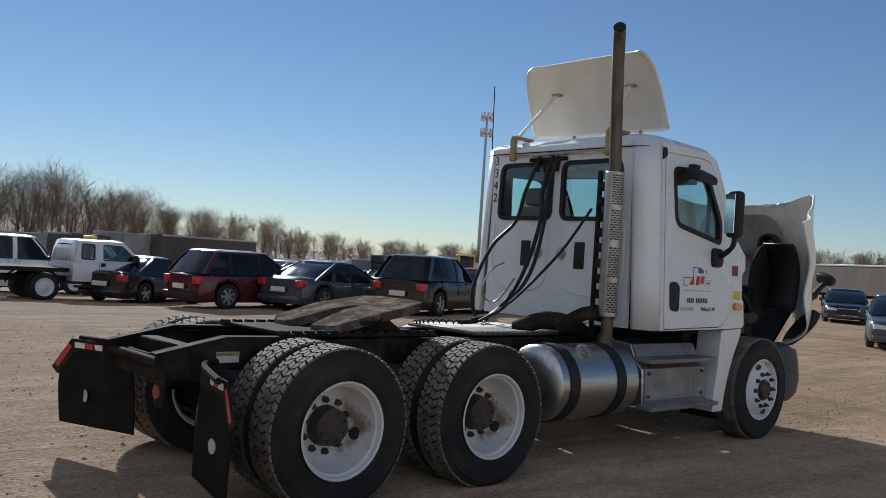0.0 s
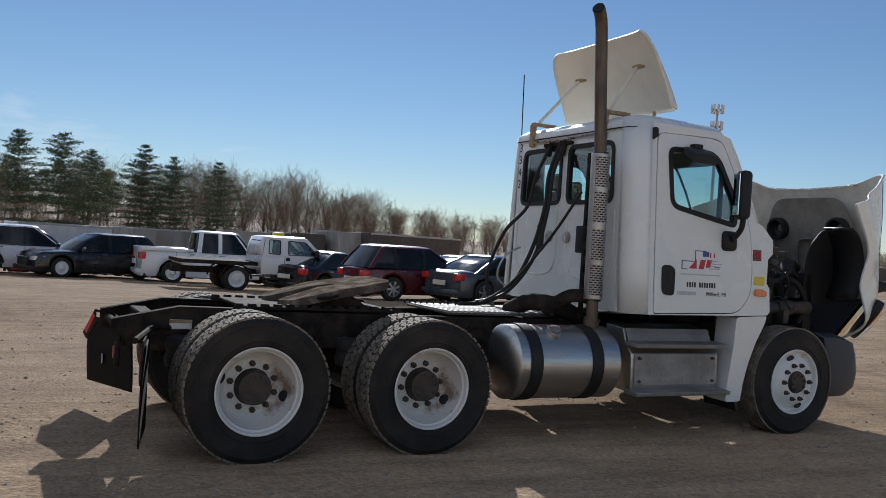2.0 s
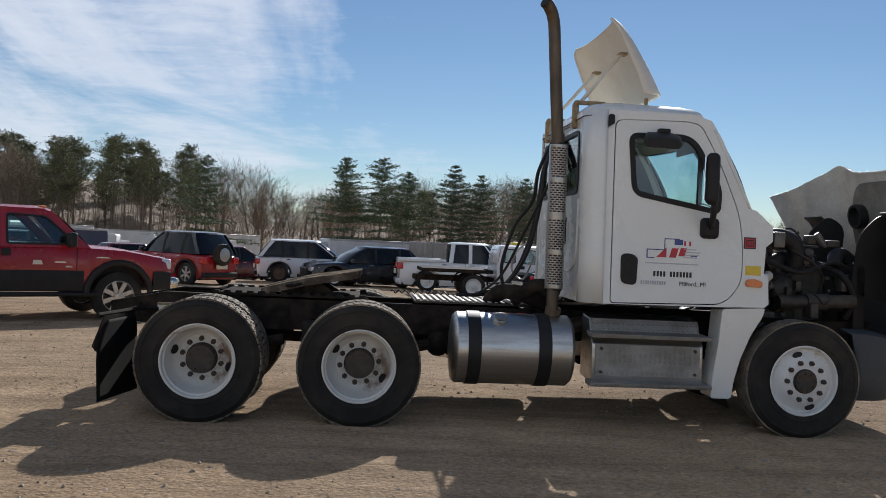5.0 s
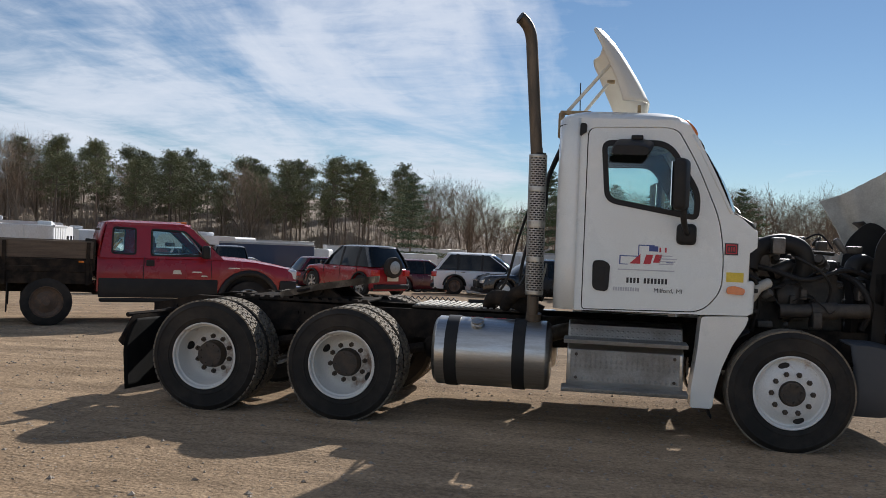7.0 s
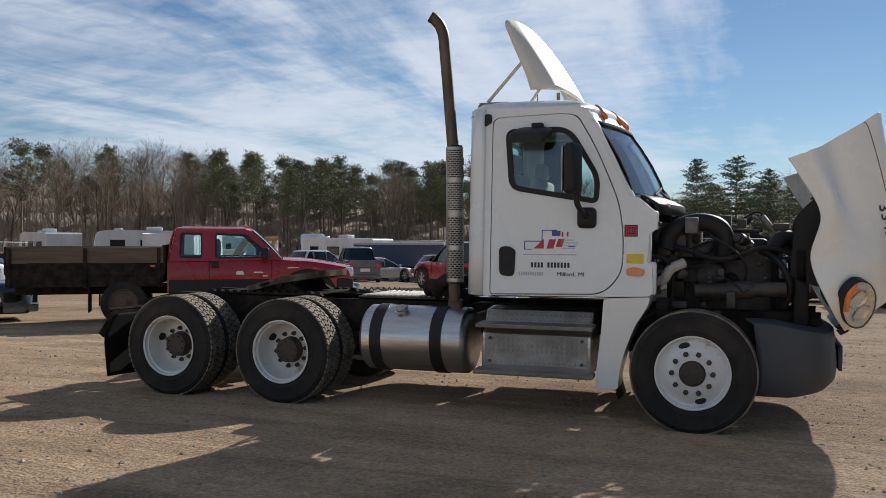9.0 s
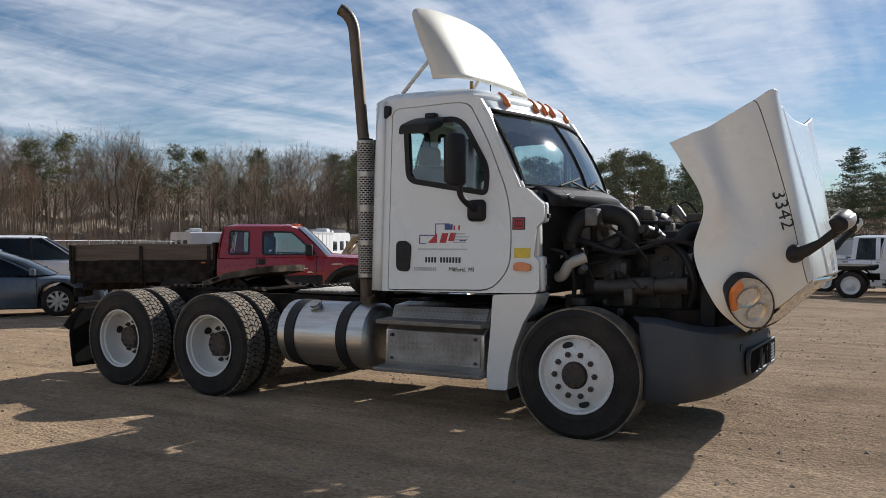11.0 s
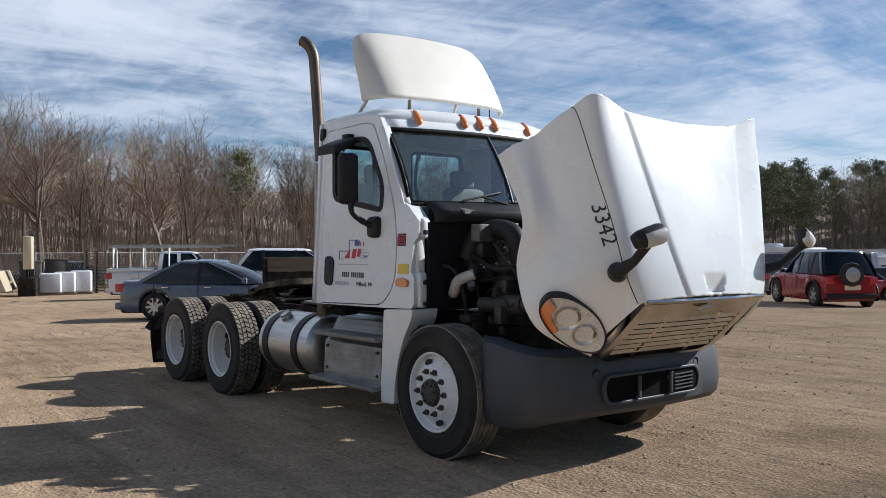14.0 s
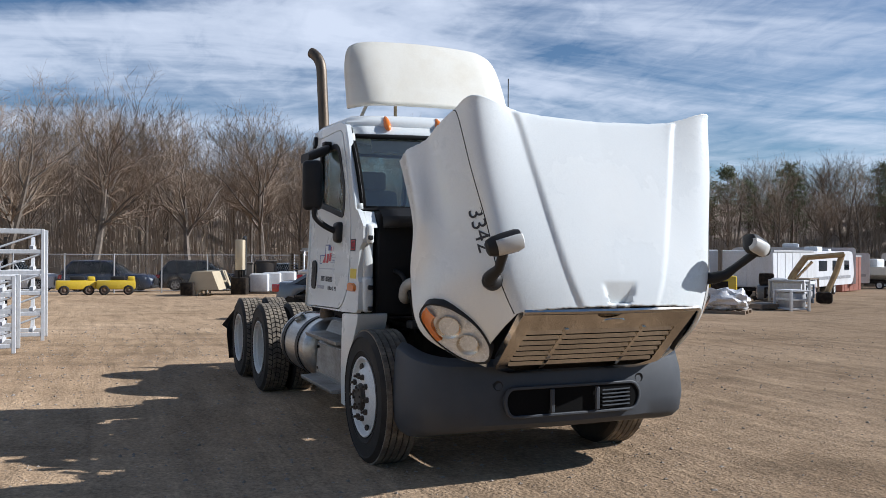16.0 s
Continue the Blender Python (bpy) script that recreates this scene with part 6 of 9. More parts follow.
def car_wheel_mesh(r, w, rim_mat, spokes):
    bm = B()
    lathe(bm, [(-w / 2, r * 0.66), (-w / 2, r * 0.86), (-w * 0.36, r), (w * 0.36, r), (w / 2, r * 0.86), (w / 2, r * 0.66)], (0, 0, 0), (0, 1, 0), 22)
    ty = finish("tyre", bm, RUBBER)
    bm = B()
    lathe(bm, [(-w * 0.46, r * 0.68), (-w * 0.48, r * 0.63), (-w * 0.30, r * 0.60), (-w * 0.10, r * 0.58)], (0, 0, 0), (0, 1, 0), 22)
    if spokes:
        for k in range(spokes):
            a = k * math.tau / spokes
            ca, sa = math.cos(a), math.sin(a)
            t = r * 0.085
            loft(bm, [[(ca * q - sa * e, -w * h, sa * q + ca * e) for e, h in ((-t, 0.30), (t, 0.30), (t, 0.44), (-t, 0.44))] for q in (r * 0.10, r * 0.64)])
        lathe(bm, [(-w * 0.30, r * 0.16), (-w * 0.47, r * 0.15), (-w * 0.49, 0.0)], (0, 0, 0), (0, 1, 0), 14)
    else:
        lathe(bm, [(-w * 0.30, r * 0.60), (-w * 0.24, r * 0.45), (-w * 0.36, r * 0.30), (-w * 0.42, r * 0.18), (-w * 0.48, r * 0.15), (-w * 0.49, 0.0)], (0, 0, 0), (0, 1, 0), 22)
    rim = finish("rim", bm, rim_mat)
    bm = B()
    lathe(bm, [(-w * 0.12, r * 0.60), (-w * 0.10, 0.0)], (0, 0, 0), (0, 1, 0), 16)
    return ty, rim, finish("brake_disc", bm, HUB)


CAR_WHEELS = {}


def car_wheel(parent, x, y, r, w, style):
    key = (r, w, style)
    if key not in CAR_WHEELS:
        CAR_WHEELS[key] = car_wheel_mesh(r, w, WHITE_STEEL if style == 0 else RUSTY_RIM if style == 10 else ALLOY, 0 if style == 10 else style)
    ty, rim, disc = CAR_WHEELS[key]
    o = shared("wheel", ty, parent, pose(x, y, r, 0, 17 * x, 0 if y < 0 else 180))
    shared("rim", rim, o)
    shared("brake_disc", disc, o)
    return o


def vehicle(name, label, m, colour, kind="sedan", L=4.8, W=1.84, H=1.46, wb=2.8, r=0.335, style=5, clad=None, group="", roof=None, category="car", lamps=True):
    """A car, van or pickup facing +x. The lower body is lofted from stations; the glasshouse stands on it."""
    p = PAINTS[colour]
    top = thing(name, label, category, group, m)
    low = r * 0.62
    hw = W / 2
    if kind == "sedan":
        belt, nose, tail = H * 0.62, H * 0.50, H * 0.66
        g = (-L * 0.40, -L * 0.185, L * 0.02, L * 0.262)
        deck = [(-0.5, tail * 0.92), (-0.47, tail), (-0.36, tail * 1.0), (-0.33, tail * 0.985), (-0.2, belt), (0.05, belt * 0.99), (0.22, belt * 0.96), (0.30, belt * 0.93), (0.42, nose * 1.08), (0.475, nose), (0.5, nose * 0.86)]
    elif kind == "suv":
        belt, nose, tail = H * 0.60, H * 0.50, H * 0.58
        g = (-L * 0.475, -L * 0.37, L * 0.04, L * 0.235)
        deck = [(-0.5, tail * 0.95), (-0.48, tail), (-0.36, belt), (-0.2, belt), (0.05, belt), (0.20, belt), (0.27, belt * 0.98), (0.42, nose * 1.12), (0.475, nose * 1.04), (0.5, nose * 0.85)]
    elif kind == "van":
        belt, nose, tail = H * 0.56, H * 0.44, H * 0.55
        g = (-L * 0.49, -L * 0.455, L * 0.10, L * 0.31)
        deck = [(-0.5, tail), (-0.48, tail), (-0.36, belt), (-0.2, belt), (0.05, belt), (0.2, belt), (0.31, belt * 0.98), (0.42, nose * 1.1), (0.475, nose), (0.5, nose * 0.85)]
    else:
        belt, nose, tail = H * 0.60, H * 0.53, H * 0.60
        g = (-L * 0.10, -L * 0.085, L * 0.105, L * 0.20)
        deck = [(-0.5, tail), (-0.49, tail), (-0.4, tail), (-0.2, tail), (-0.11, belt), (0.10, belt), (0.22, belt), (0.40, nose * 1.10), (0.475, nose * 1.04), (0.5, nose * 0.9)]
    if kind == "extcab":
        g = (-L * 0.17, -L * 0.155, L * 0.10, L * 0.20)
    xs = sorted({*[a * L for a, _ in deck], *[e * L for e in (-0.49, -0.45, -0.42, 0.45, 0.49)], *[s * wb / 2 + d * r * 1.22 for s in (-1, 1) for d in (-1, -0.92, -0.7, -0.35, 0, 0.35, 0.7, 0.92, 1)]})
    def z_top(x):
        for (a, za), (b, zb) in zip(deck, deck[1:]):
            if x <= b * L + 1e-6:
                return za + (zb - za) * min(1, max(0, (x - a * L) / ((b - a) * L)))
        return deck[-1][1]
    def z_low(x):
        for s in (-1, 1):
            d = abs(x - s * wb / 2) / (r * 1.22)
            if d < 1:
                return max(low, r + r * 1.18 * math.sqrt(max(0.0, 1 - d * d)) * 1.0)
        return low
    rings = []
    for x in xs:
        u = abs(x) / (L / 2)
        w = hw * (1 - 0.06 * u ** 3 - 0.10 * u ** 12)
        bow = math.copysign(0.17 * max(0.0, (u - 0.78) / 0.22) ** 1.5, x)
        zt, zl = z_top(x), z_low(x)
        hz = zt - zl
        half = [(w * 0.945, zl), (w * 0.985, zl + hz * 0.14), (w, zl + hz * 0.36), (w * 0.998, zl + hz * 0.55), (w * 0.985, zl + hz * 0.74), (w * 0.965, zt - 0.075), (w * 0.93, zt - 0.033), (w * 0.86, zt - 0.008), (w * 0.55, zt + 0.012)]
        ring = [(x, y, z) for y, z in half] + [(x, 0, zt + 0.02)] + [(x, -y, z) for y, z in half[::-1]] + [(x, -w * 0.6, max(zl, low)), (x, 0, max(zl, low)), (x, w * 0.6, max(zl, low))]
        rings.append([(px - bow * (py / hw) ** 2, py, pz) for px, py, pz in ring])
    bm = B()
    loft(bm, rings)
    body = part("body", bm, p, top)
    # dark underside and sills
    bm = B()
    box(bm, -L * 0.47, L * 0.47, -hw * 0.86, hw * 0.86, low * 0.85, low + 0.12, 0.03, 1)
    part("underbody", bm, BLACK, top)
    for s in (-1, 1):
        for q in (-1, 1):
            car_wheel(top, q * wb / 2, s * (hw - 0.115), r, 0.22, style)
    if clad:
        for q in (-1, 1):
            for s in (-1, 1):
                bm = B()
                tube(bm, [(q * wb / 2 + r * 1.25 * math.cos(a), s * (hw + 0.005), r + r * 1.22 * math.sin(a)) for a in [math.pi * k / 10 for k in range(11)]], 0.035, 6)
                part("arch_trim", bm, BLACK, body)
    # glasshouse
    b0, r0, r1, b1 = g
    zb, zr = belt - 0.015, H
    wb_, wr = hw * 0.94, hw * 0.74
    def house(x0, x1, w, z, k=0.10):
        c = [(x0 - 0.03, w * 0.3), (x0, w * 0.70), (x0 + k * 0.5, w * 0.92), (x0 + k * 1.3, w * 0.99), ((x0 + x1) / 2, w * 1.005), (x1 - k * 2.6, w * 0.985), (x1 - k * 1.2, w * 0.90), (x1 - k * 0.3, w * 0.64), (x1 + 0.03, w * 0.25)]
        return [(x, y, z) for x, y in c] + [(x, -y, z) for x, y in c[::-1]]
    bm = B()
    loft(bm, [house(b0, b1, wb_, zb), house(b0 + (r0 - b0) * 0.5, b1 + (r1 - b1) * 0.46, (wb_ + wr) / 2 + 0.02, (zb + zr) / 2), house(r0, r1, wr, zr - 0.05)])
    part("glasshouse", bm, CAR_GLASS, top, "dark car windows")
    rp = PAINTS[roof] if roof else p
    bm = B()
    loft(bm, [house(r0 - 0.03, r1 + 0.04, wr + 0.015, zr - 0.075), house(r0, r1, wr, zr - 0.03), house(r0 + 0.10, r1 - 0.12, wr * 0.86, zr), house(r0 + 0.30, r1 - 0.34, wr * 0.55, zr + 0.022)])
    part("roof", bm, rp, top)
    def pillar(xa, xb, width, nm="pillar"):
        for s in (-1, 1):
            bm = B()
            pts = [(xa, wb_ + 0.008, zb), ((xa + xb) / 2, (wb_ + wr) / 2 + 0.028, (zb + zr) / 2), (xb, wr + 0.012, zr - 0.05)]
            loft(bm, [[(x - width / 2, s * y, z), (x + width / 2, s * y, z), (x + width / 2, s * (y - 0.03), z), (x - width / 2, s * (y - 0.03), z)] for x, y, z in pts])
            part(nm, bm, rp if nm == "pillar" else BLACK, top)
    pillar(b0 + 0.10, r0 + 0.10, 0.16)
    pillar(b1 - 0.26, r1 - 0.22, 0.07)
    if kind in ("sedan", "suv", "van"):
        pillar(-L * 0.06, -L * 0.06, 0.09, "door_post")
        if kind != "sedan":
            pillar(-L * 0.27, -L * 0.275, 0.12, "door_post")
    else:
        pillar((b0 + b1) / 2 - 0.25, (b0 + b1) / 2 - 0.25, 0.14)
    for s in (-1, 1):
        bm = B()
        box(bm, b1 - 0.42, b1 - 0.30, s * (hw + 0.02), s * (hw + 0.17), belt - 0.02, belt + 0.13, 0.03, 2)
        part("wing_mirror", bm, rp if colour != "white" else BLACK, top)
        for off in (-0.9, 0.16):
            part("door_handle", tube(B(), [(-L * 0.06 + k * 0.9 + off, s * (hw * 0.985 + 0.012), belt - 0.10) for k in (0, 0.2)], 0.016, 6), CHROME, top)
        for xg in (-L * 0.06, b1 - 0.30, -L * 0.29):
            part("door_gap", tube(B(), [(xg, s * (hw * 0.985 + 0.003), belt - 0.03), (xg, s * (hw + 0.001), (belt + low) / 2), (xg + 0.02, s * (hw * 0.975 + 0.002), low + 0.10)], 0.007, 4), BLACK, top)
        bm = B()
        x = L * 0.485
        loft(bm, [[(x - 0.30, s * hw * 0.93, nose * 0.94), (x - 0.30, s * hw * 0.93, nose * 0.76), (x - 0.30, s * hw * 0.5, nose * 0.76), (x - 0.30, s * hw * 0.5, nose * 0.94)], [(x + 0.005, s * hw * 0.80, nose * 0.90), (x + 0.01, s * hw * 0.80, nose * 0.74), (x + 0.02, s * hw * 0.45, nose * 0.74), (x + 0.015, s * hw * 0.45, nose * 0.88)]])
        part("headlight", bm, LENS, top)
        bm = B()
        x = -L * 0.497
        box(bm, x - 0.012, x + 0.22, s * hw * 0.62, s * hw * 0.885, tail * 0.72, tail * 0.93, 0.02, 2)
        part("tail_lamp", bm, RED, top)
    bm = B()
    box(bm, L * 0.47, L * 0.507, -hw * 0.42, hw * 0.42, nose * 0.50, nose * 0.84, 0.03, 2)
    gl = part("front_grille", bm, BLACK, top)
    bm = B()
    for z in (0.86, 0.48):
        tube(bm, [(L * 0.508, -hw * 0.42, nose * z), (L * 0.51, hw * 0.42, nose * z)], 0.016, 6)
    part("grille_trim", bm, CHROME, gl)
    bmat = BLACK if clad or kind in ("suv",) else p
    part("rear_bumper", box(B(), -L * 0.507, -L * 0.47, -hw * 0.84, hw * 0.84, low + 0.05, low + 0.22, 0.04, 2), bmat, top)
    part("front_bumper", box(B(), L * 0.46, L * 0.507, -hw * 0.84, hw * 0.84, low + 0.0, low + 0.17, 0.04, 2), bmat, top)
    bm = B()
    box(bm, -L * 0.512, -L * 0.50, -0.26, 0.26, tail * 0.55, tail * 0.70, 0.01, 1)
    part("number_plate", bm, WHITE_OLD, top)
    if kind in ("pickup", "extcab"):
        bx0, bx1 = -L * 0.493, b0 - 0.10
        bm = B()
        box(bm, bx0 + 0.06, bx1, -hw * 0.80, hw * 0.80, tail - 0.02, tail + 0.035)
        part("bed_liner", bm, BLACK, top)
        for s in (-1, 1):
            bm = B()
            box(bm, bx0, bx1, s * hw * 0.83, s * hw * 0.97, tail - 0.02, tail + 0.10, 0.03, 2)
            part("bed_rail", bm, p, top)
        bm = B()
        box(bm, bx0 - 0.01, bx0 + 0.06, -hw * 0.83, hw * 0.83, tail - 0.3, tail + 0.10, 0.03, 2)
        part("tailgate", bm, p, top)
    return top


def at(x, y, turn=0.0, dz=0.0):
    return pose(x, y, fall(x, y) + dz, 0, 0, turn)


# near row beyond the lorry
vehicle("suv_car", "dark maroon crossover SUV parked in the dirt row", at(4.3, 18.4, 10), "maroon", "suv", 4.83, 1.91, 1.67, 2.81, 0.365, 7)
vehicle("sedan_car", "dark slate full-size sedan parked beside a maroon SUV", at(6.6, 17.2, 18), "slate", "sedan", 5.0, 1.88, 1.48, 3.05, 0.36, 5)
vehicle("suv_car", "black boxy SUV with chrome strip on its tailgate", at(9.3, 15.6, 24), "black", "suv", 4.78, 1.94, 1.78, 2.92, 0.375, 5)
vehicle("sedan_car", "black sedan with red tail lamps facing away", at(2.6, 21.9, 32), "black", "sedan", 4.7, 1.84, 1.45, 2.75, 0.335, 5)
vehicle("sedan_car", "red hatchback parked at the end of the row", at(12.8, 17.1, 30), "red", "sedan", 4.4, 1.8, 1.47, 2.6, 0.33, 5)
vehicle("sedan_car", "silver sedan half hidden behind the first row", at(8.6, 23.5, 15), "silver", "sedan", 4.7, 1.84, 1.45, 2.75, 0.335, 5)
vehicle("sedan_car", "blue grey sedan half hidden behind the first row", at(13.6, 22.5, 25), "bluegrey", "sedan", 4.7, 1.84, 1.45, 2.75, 0.335, 5)
vehicle("suv_car", "white SUV with dark glass and black sills", at(-7.0, 29.2, 8), "white", "suv", 4.95, 2.0, 1.80, 2.92, 0.385, 10, clad=True)
vehicle("suv_car", "black crossover with a damaged pale front fender", at(-4.9, 27.6, 202), "black", "suv", 4.9, 1.95, 1.62, 2.95, 0.36, 0)
vehicle("suv_car", "dark red crossover parked facing away", at(-11.3, 35.2, 35), "maroon", "suv", 4.7, 1.88, 1.68, 2.7, 0.36, 5)
vehicle("sedan_car", "bright red compact sedan in the far row", at(-12.9, 34.6, 20), "red", "sedan", 4.5, 1.8, 1.45, 2.65, 0.325, 5)
vehicle("suv_car", "black crossover in the far row", at(-15.2, 37.2, 30), "black", "suv", 4.7, 1.88, 1.66, 2.7, 0.36, 5)
vehicle("suv_car", "dark red crossover in the far row", at(-16.0, 34.8, 40), "maroon", "suv", 4.6, 1.85, 1.64, 2.7, 0.36, 5)
vehicle("suv_car", "red off-road SUV with black top and rear spare wheel", at(-11.4, 23.6, 146), "red", "suv", 4.4, 1.93, 1.86, 2.95, 0.40, 6, clad=True, roof="black")
sp = [o for o in scene.objects if o.get("label", "").startswith("red off-road")][0]
bm = B()
lathe(bm, [(-0.12, 0.0), (-0.12, 0.25), (-0.10, 0.37), (0.05, 0.39), (0.10, 0.37), (0.12, 0.25), (0.12, 0.0)], (-2.33, 0.1, 1.10), (-1, 0, 0), 24)
spare = part("spare_wheel", bm, RUBBER, sp)
bm = B()
lathe(bm, [(0.121, 0.24), (0.13, 0.20), (0.125, 0.0)], (-2.33, 0.1, 1.10), (-1, 0, 0), 20)
part("spare_rim", bm, ALLOY, spare)

# far right of the yard, seen past the bumper at the start
vehicle("sedan_car", "black luxury sedan facing the yard", at(31.5, 13.2, 208), "black", "sedan", 5.0, 1.9, 1.48, 3.0, 0.345, 5)
vehicle("sedan_car", "dark sedan parked beside a black luxury sedan", at(33.0, 18.0, 208), "slate", "sedan", 4.8, 1.86, 1.46, 2.8, 0.34, 5)
vehicle("sedan_car", "dark sedan at the edge of the yard", at(17.6, 4.9, 205), "slate", "sedan", 4.7, 1.84, 1.45, 2.75, 0.335, 5)
vehicle("suv_car", "dark SUV behind the sedans", at(39.0, 12.0, 208), "black", "suv", 4.8, 1.92, 1.72, 2.8, 0.36, 5)
vehicle("suv_car", "silver SUV behind the sedans", at(39.0, 20.0, 208), "silver", "suv", 4.8, 1.92, 1.72, 2.8, 0.36, 5)

# silver blue sedan and pickups behind the tractor's tail
vehicle("sedan_car", "dusty blue grey sedan with bright alloy wheels", at(-15.6, 3.5, 50), "bluegrey", "sedan", 4.78, 1.83, 1.46, 2.73, 0.335, 9)
rackp = vehicle("pickup_truck", "white work pickup with a ladder rack", at(-31.0, 8.0, 70), "white", "extcab", 6.0, 2.0, 1.95, 3.65, 0.395, 0, category="pickup")
vehicle("pickup_truck", "white crew pickup with dark windows", at(-25.0, 10.6, 66), "white", "suv", 5.6, 2.0, 1.95, 3.5, 0.395, 6, category="pickup")


def ladder_rack(parent, L):
    """Tube posts and rails over a pickup's bed, with a ladder lashed on top."""
    for x in (-2.7, -1.55, -0.55):
        for s in (-1, 1):
            bm = B()
            tube(bm, [(x, s * 0.93, 1.2), (x, s * 0.90, 1.9), (x, s * 0.70, 2.12)], 0.03, 6)
            part("rack_post", bm, WHITE, parent)
        bm = B()
        tube(bm, [(x, -0.7, 2.12), (x, 0.7, 2.12)], 0.03, 6)
        part("rack_bar", bm, WHITE, parent)
    for s in (-1, 1):
        bm = B()
        tube(bm, [(-2.9, s * 0.70, 2.13), (1.5, s * 0.70, 2.13)], 0.028, 6)
        part("rack_rail", bm, GALV, parent)
    for s in (-1, 1):
        bm = B()
        box(bm, -2.9, 2.2, s * 0.22 - 0.02, s * 0.22 + 0.02, 2.17, 2.25)
        part("ladder_side", bm, GALV, parent)
    me = finish("rung", cyl(B(), (0, -0.2, 0), (0, 0.2, 0), 0.016, n=6), GALV)
    for k in range(16):
        shared("rung", me, parent, pose(-2.75 + 0.31 * k, 0, 2.21))


ladder_rack(rackp, 6.0)

# red flatbed pickup beside the lorry
fb = thing("flatbed_pickup", "red extended-cab pickup with a black dump flatbed", "pickup", m=at(-9.96, 6.40, 37))


def flatbed_pickup(top, colour, L=6.1, deck_wood=True, beacon=False):
    p = PAINTS[colour]
    hw = 1.0
    def z_low(x):
        d = abs(x - 1.50) / 0.52
        return max(0.62, 0.44 + 0.50 * math.sqrt(max(0, 1 - d * d))) if d < 1 else 0.60
    deck = [(-1.15, 1.22), (-0.2, 1.24), (0.85, 1.25), (1.05, 1.23), (1.6, 1.20), (1.98, 1.14), (2.31, 1.08), (2.42, 0.98)]
    xs = sorted({*[a for a, _ in deck], *[1.50 + 0.52 * d for d in (-1, -0.94, -0.75, -0.4, 0, 0.4, 0.75, 0.94, 1)]})
    def z_top(x):
        for (a, za), (b, zb) in zip(deck, deck[1:]):
            if x <= b + 1e-6:
                return za + (zb - za) * (x - a) / (b - a)
        return deck[-1][1]
    rings = []
    for x in xs:
        w = hw * (1 - 0.08 * max(0, (x - 1.4) / 1.02) ** 4)
        zt, zl = z_top(x), z_low(x)
        half = [(w * 0.97, zl), (w, zl + (zt - zl) * 0.45), (w * 0.985, zt - 0.09), (w * 0.95, zt - 0.025), (w * 0.82, zt)]
        rings.append([(x, y, z) for y, z in half] + [(x, 0, zt + 0.03)] + [(x, -y, z) for y, z in half[::-1]] + [(x, -0.6, zl), (x, 0.6, zl)])
    bm = B()
    loft(bm, rings)
    part("body", bm, p, top)
    # cab with framed windows
    def side(x, z):
        return 0.985 - 0.17 * (z - 1.2)
    outer = rounded([(-1.12, 1.19), (1.02, 1.21), (0.40, 1.80), (-1.00, 1.82)], [0.02, 0.02, 0.12, 0.10], 4)
    w1 = rounded([(-0.26, 1.25), (0.80, 1.26), (0.32, 1.70), (-0.26, 1.72)], 0.05, 3)
    w2 = rounded([(-0.92, 1.27), (-0.52, 1.26), (-0.52, 1.72), (-0.90, 1.73)], 0.05, 3)
    for s in (-1, 1):
        bm = B()
        panel(bm, outer, [w1, w2], lambda x, z: (x, s * side(x, z), z), lambda x, z: (x, s * (side(x, z) - 0.04), z))
        part("cab_side", bm, p, top)
        for w in (w1, w2):
            bm = B()
            panel(bm, grow(w, 0.012), [grow(w, -0.02)], lambda x, z: (x, s * (side(x, z) + 0.006), z), lambda x, z: (x, s * (side(x, z) - 0.03), z))
            fr = part("window_frame", bm, BLACK, top)
            bm = B()
            panel(bm, grow(w, -0.012), [], lambda x, z: (x, s * (side(x, z) - 0.012), z), lambda x, z: (x, s * (side(x, z) - 0.016), z))
            part("pane", bm, CAB_GLASS, fr).visible_shadow = False
        for x in (-0.38, 0.80):
            bm = B()
            tube(bm, [(x, s * (side(x, 1.2) + 0.012), 0.66), (x, s * (side(x, 1.2) + 0.016), 1.22)], 0.006, 5)
            part("door_gap", bm, BLACK, top)
        bm = B()
        box(bm, -0.34, -0.20, s * 0.99, s * 1.018, 1.06, 1.17, 0.02, 2)
        part("door_handle", bm, BLACK, top)
        bm = B()
        box(bm, 0.60, 0.74, s * 1.06, s * 1.22, 1.22, 1.46, 0.04, 3)
        mm = part("mirror", bm, BLACK, top)
        bm = B()
        tube(bm, [(0.70, s * 0.97, 1.28), (0.68, s * 1.10, 1.32)], 0.025, 6)
        part("mirror_arm", bm, BLACK, mm)
        bm = B()
        tube(bm, [(1.50 + 0.54 * math.cos(a), s * 1.0, 0.44 + 0.54 * math.sin(a)) for a in [math.pi * k / 12 for k in range(13)]], [0.055] * 13, 8)
        part("arch_flare", bm, BLACK if colour == "red" else p, top)
        bm = B()
        box(bm, -1.1, 1.15, s * 0.90, s * 1.06, 0.42, 0.49, 0.03, 2)
        part("running_board", bm, BLACK, top)
        # flat black strips along the red body's lower sides
        if colour == "red":
            part("lower_panel", box(B(), -1.12, 0.92, s * 0.96, s * 1.012, 0.50, 0.84, 0.02, 2), BLACK, top)
            part("lower_panel", box(B(), 2.08, 2.40, s * 0.94, s * 1.0, 0.52, 0.84, 0.02, 2), BLACK, top)
        bm = B()
        box(bm, 2.06, 2.425, s * 0.62, s * 0.93, 0.86, 1.06, 0.04, 3)
        part("headlight", bm, LENS, top)
        for y in (0.93, 0.70):
            car_wheel(top, -1.93, s * y, 0.41, 0.24, 0 if beacon else 10)
        car_wheel(top, 1.50, s * 0.87, 0.41, 0.25, 8)
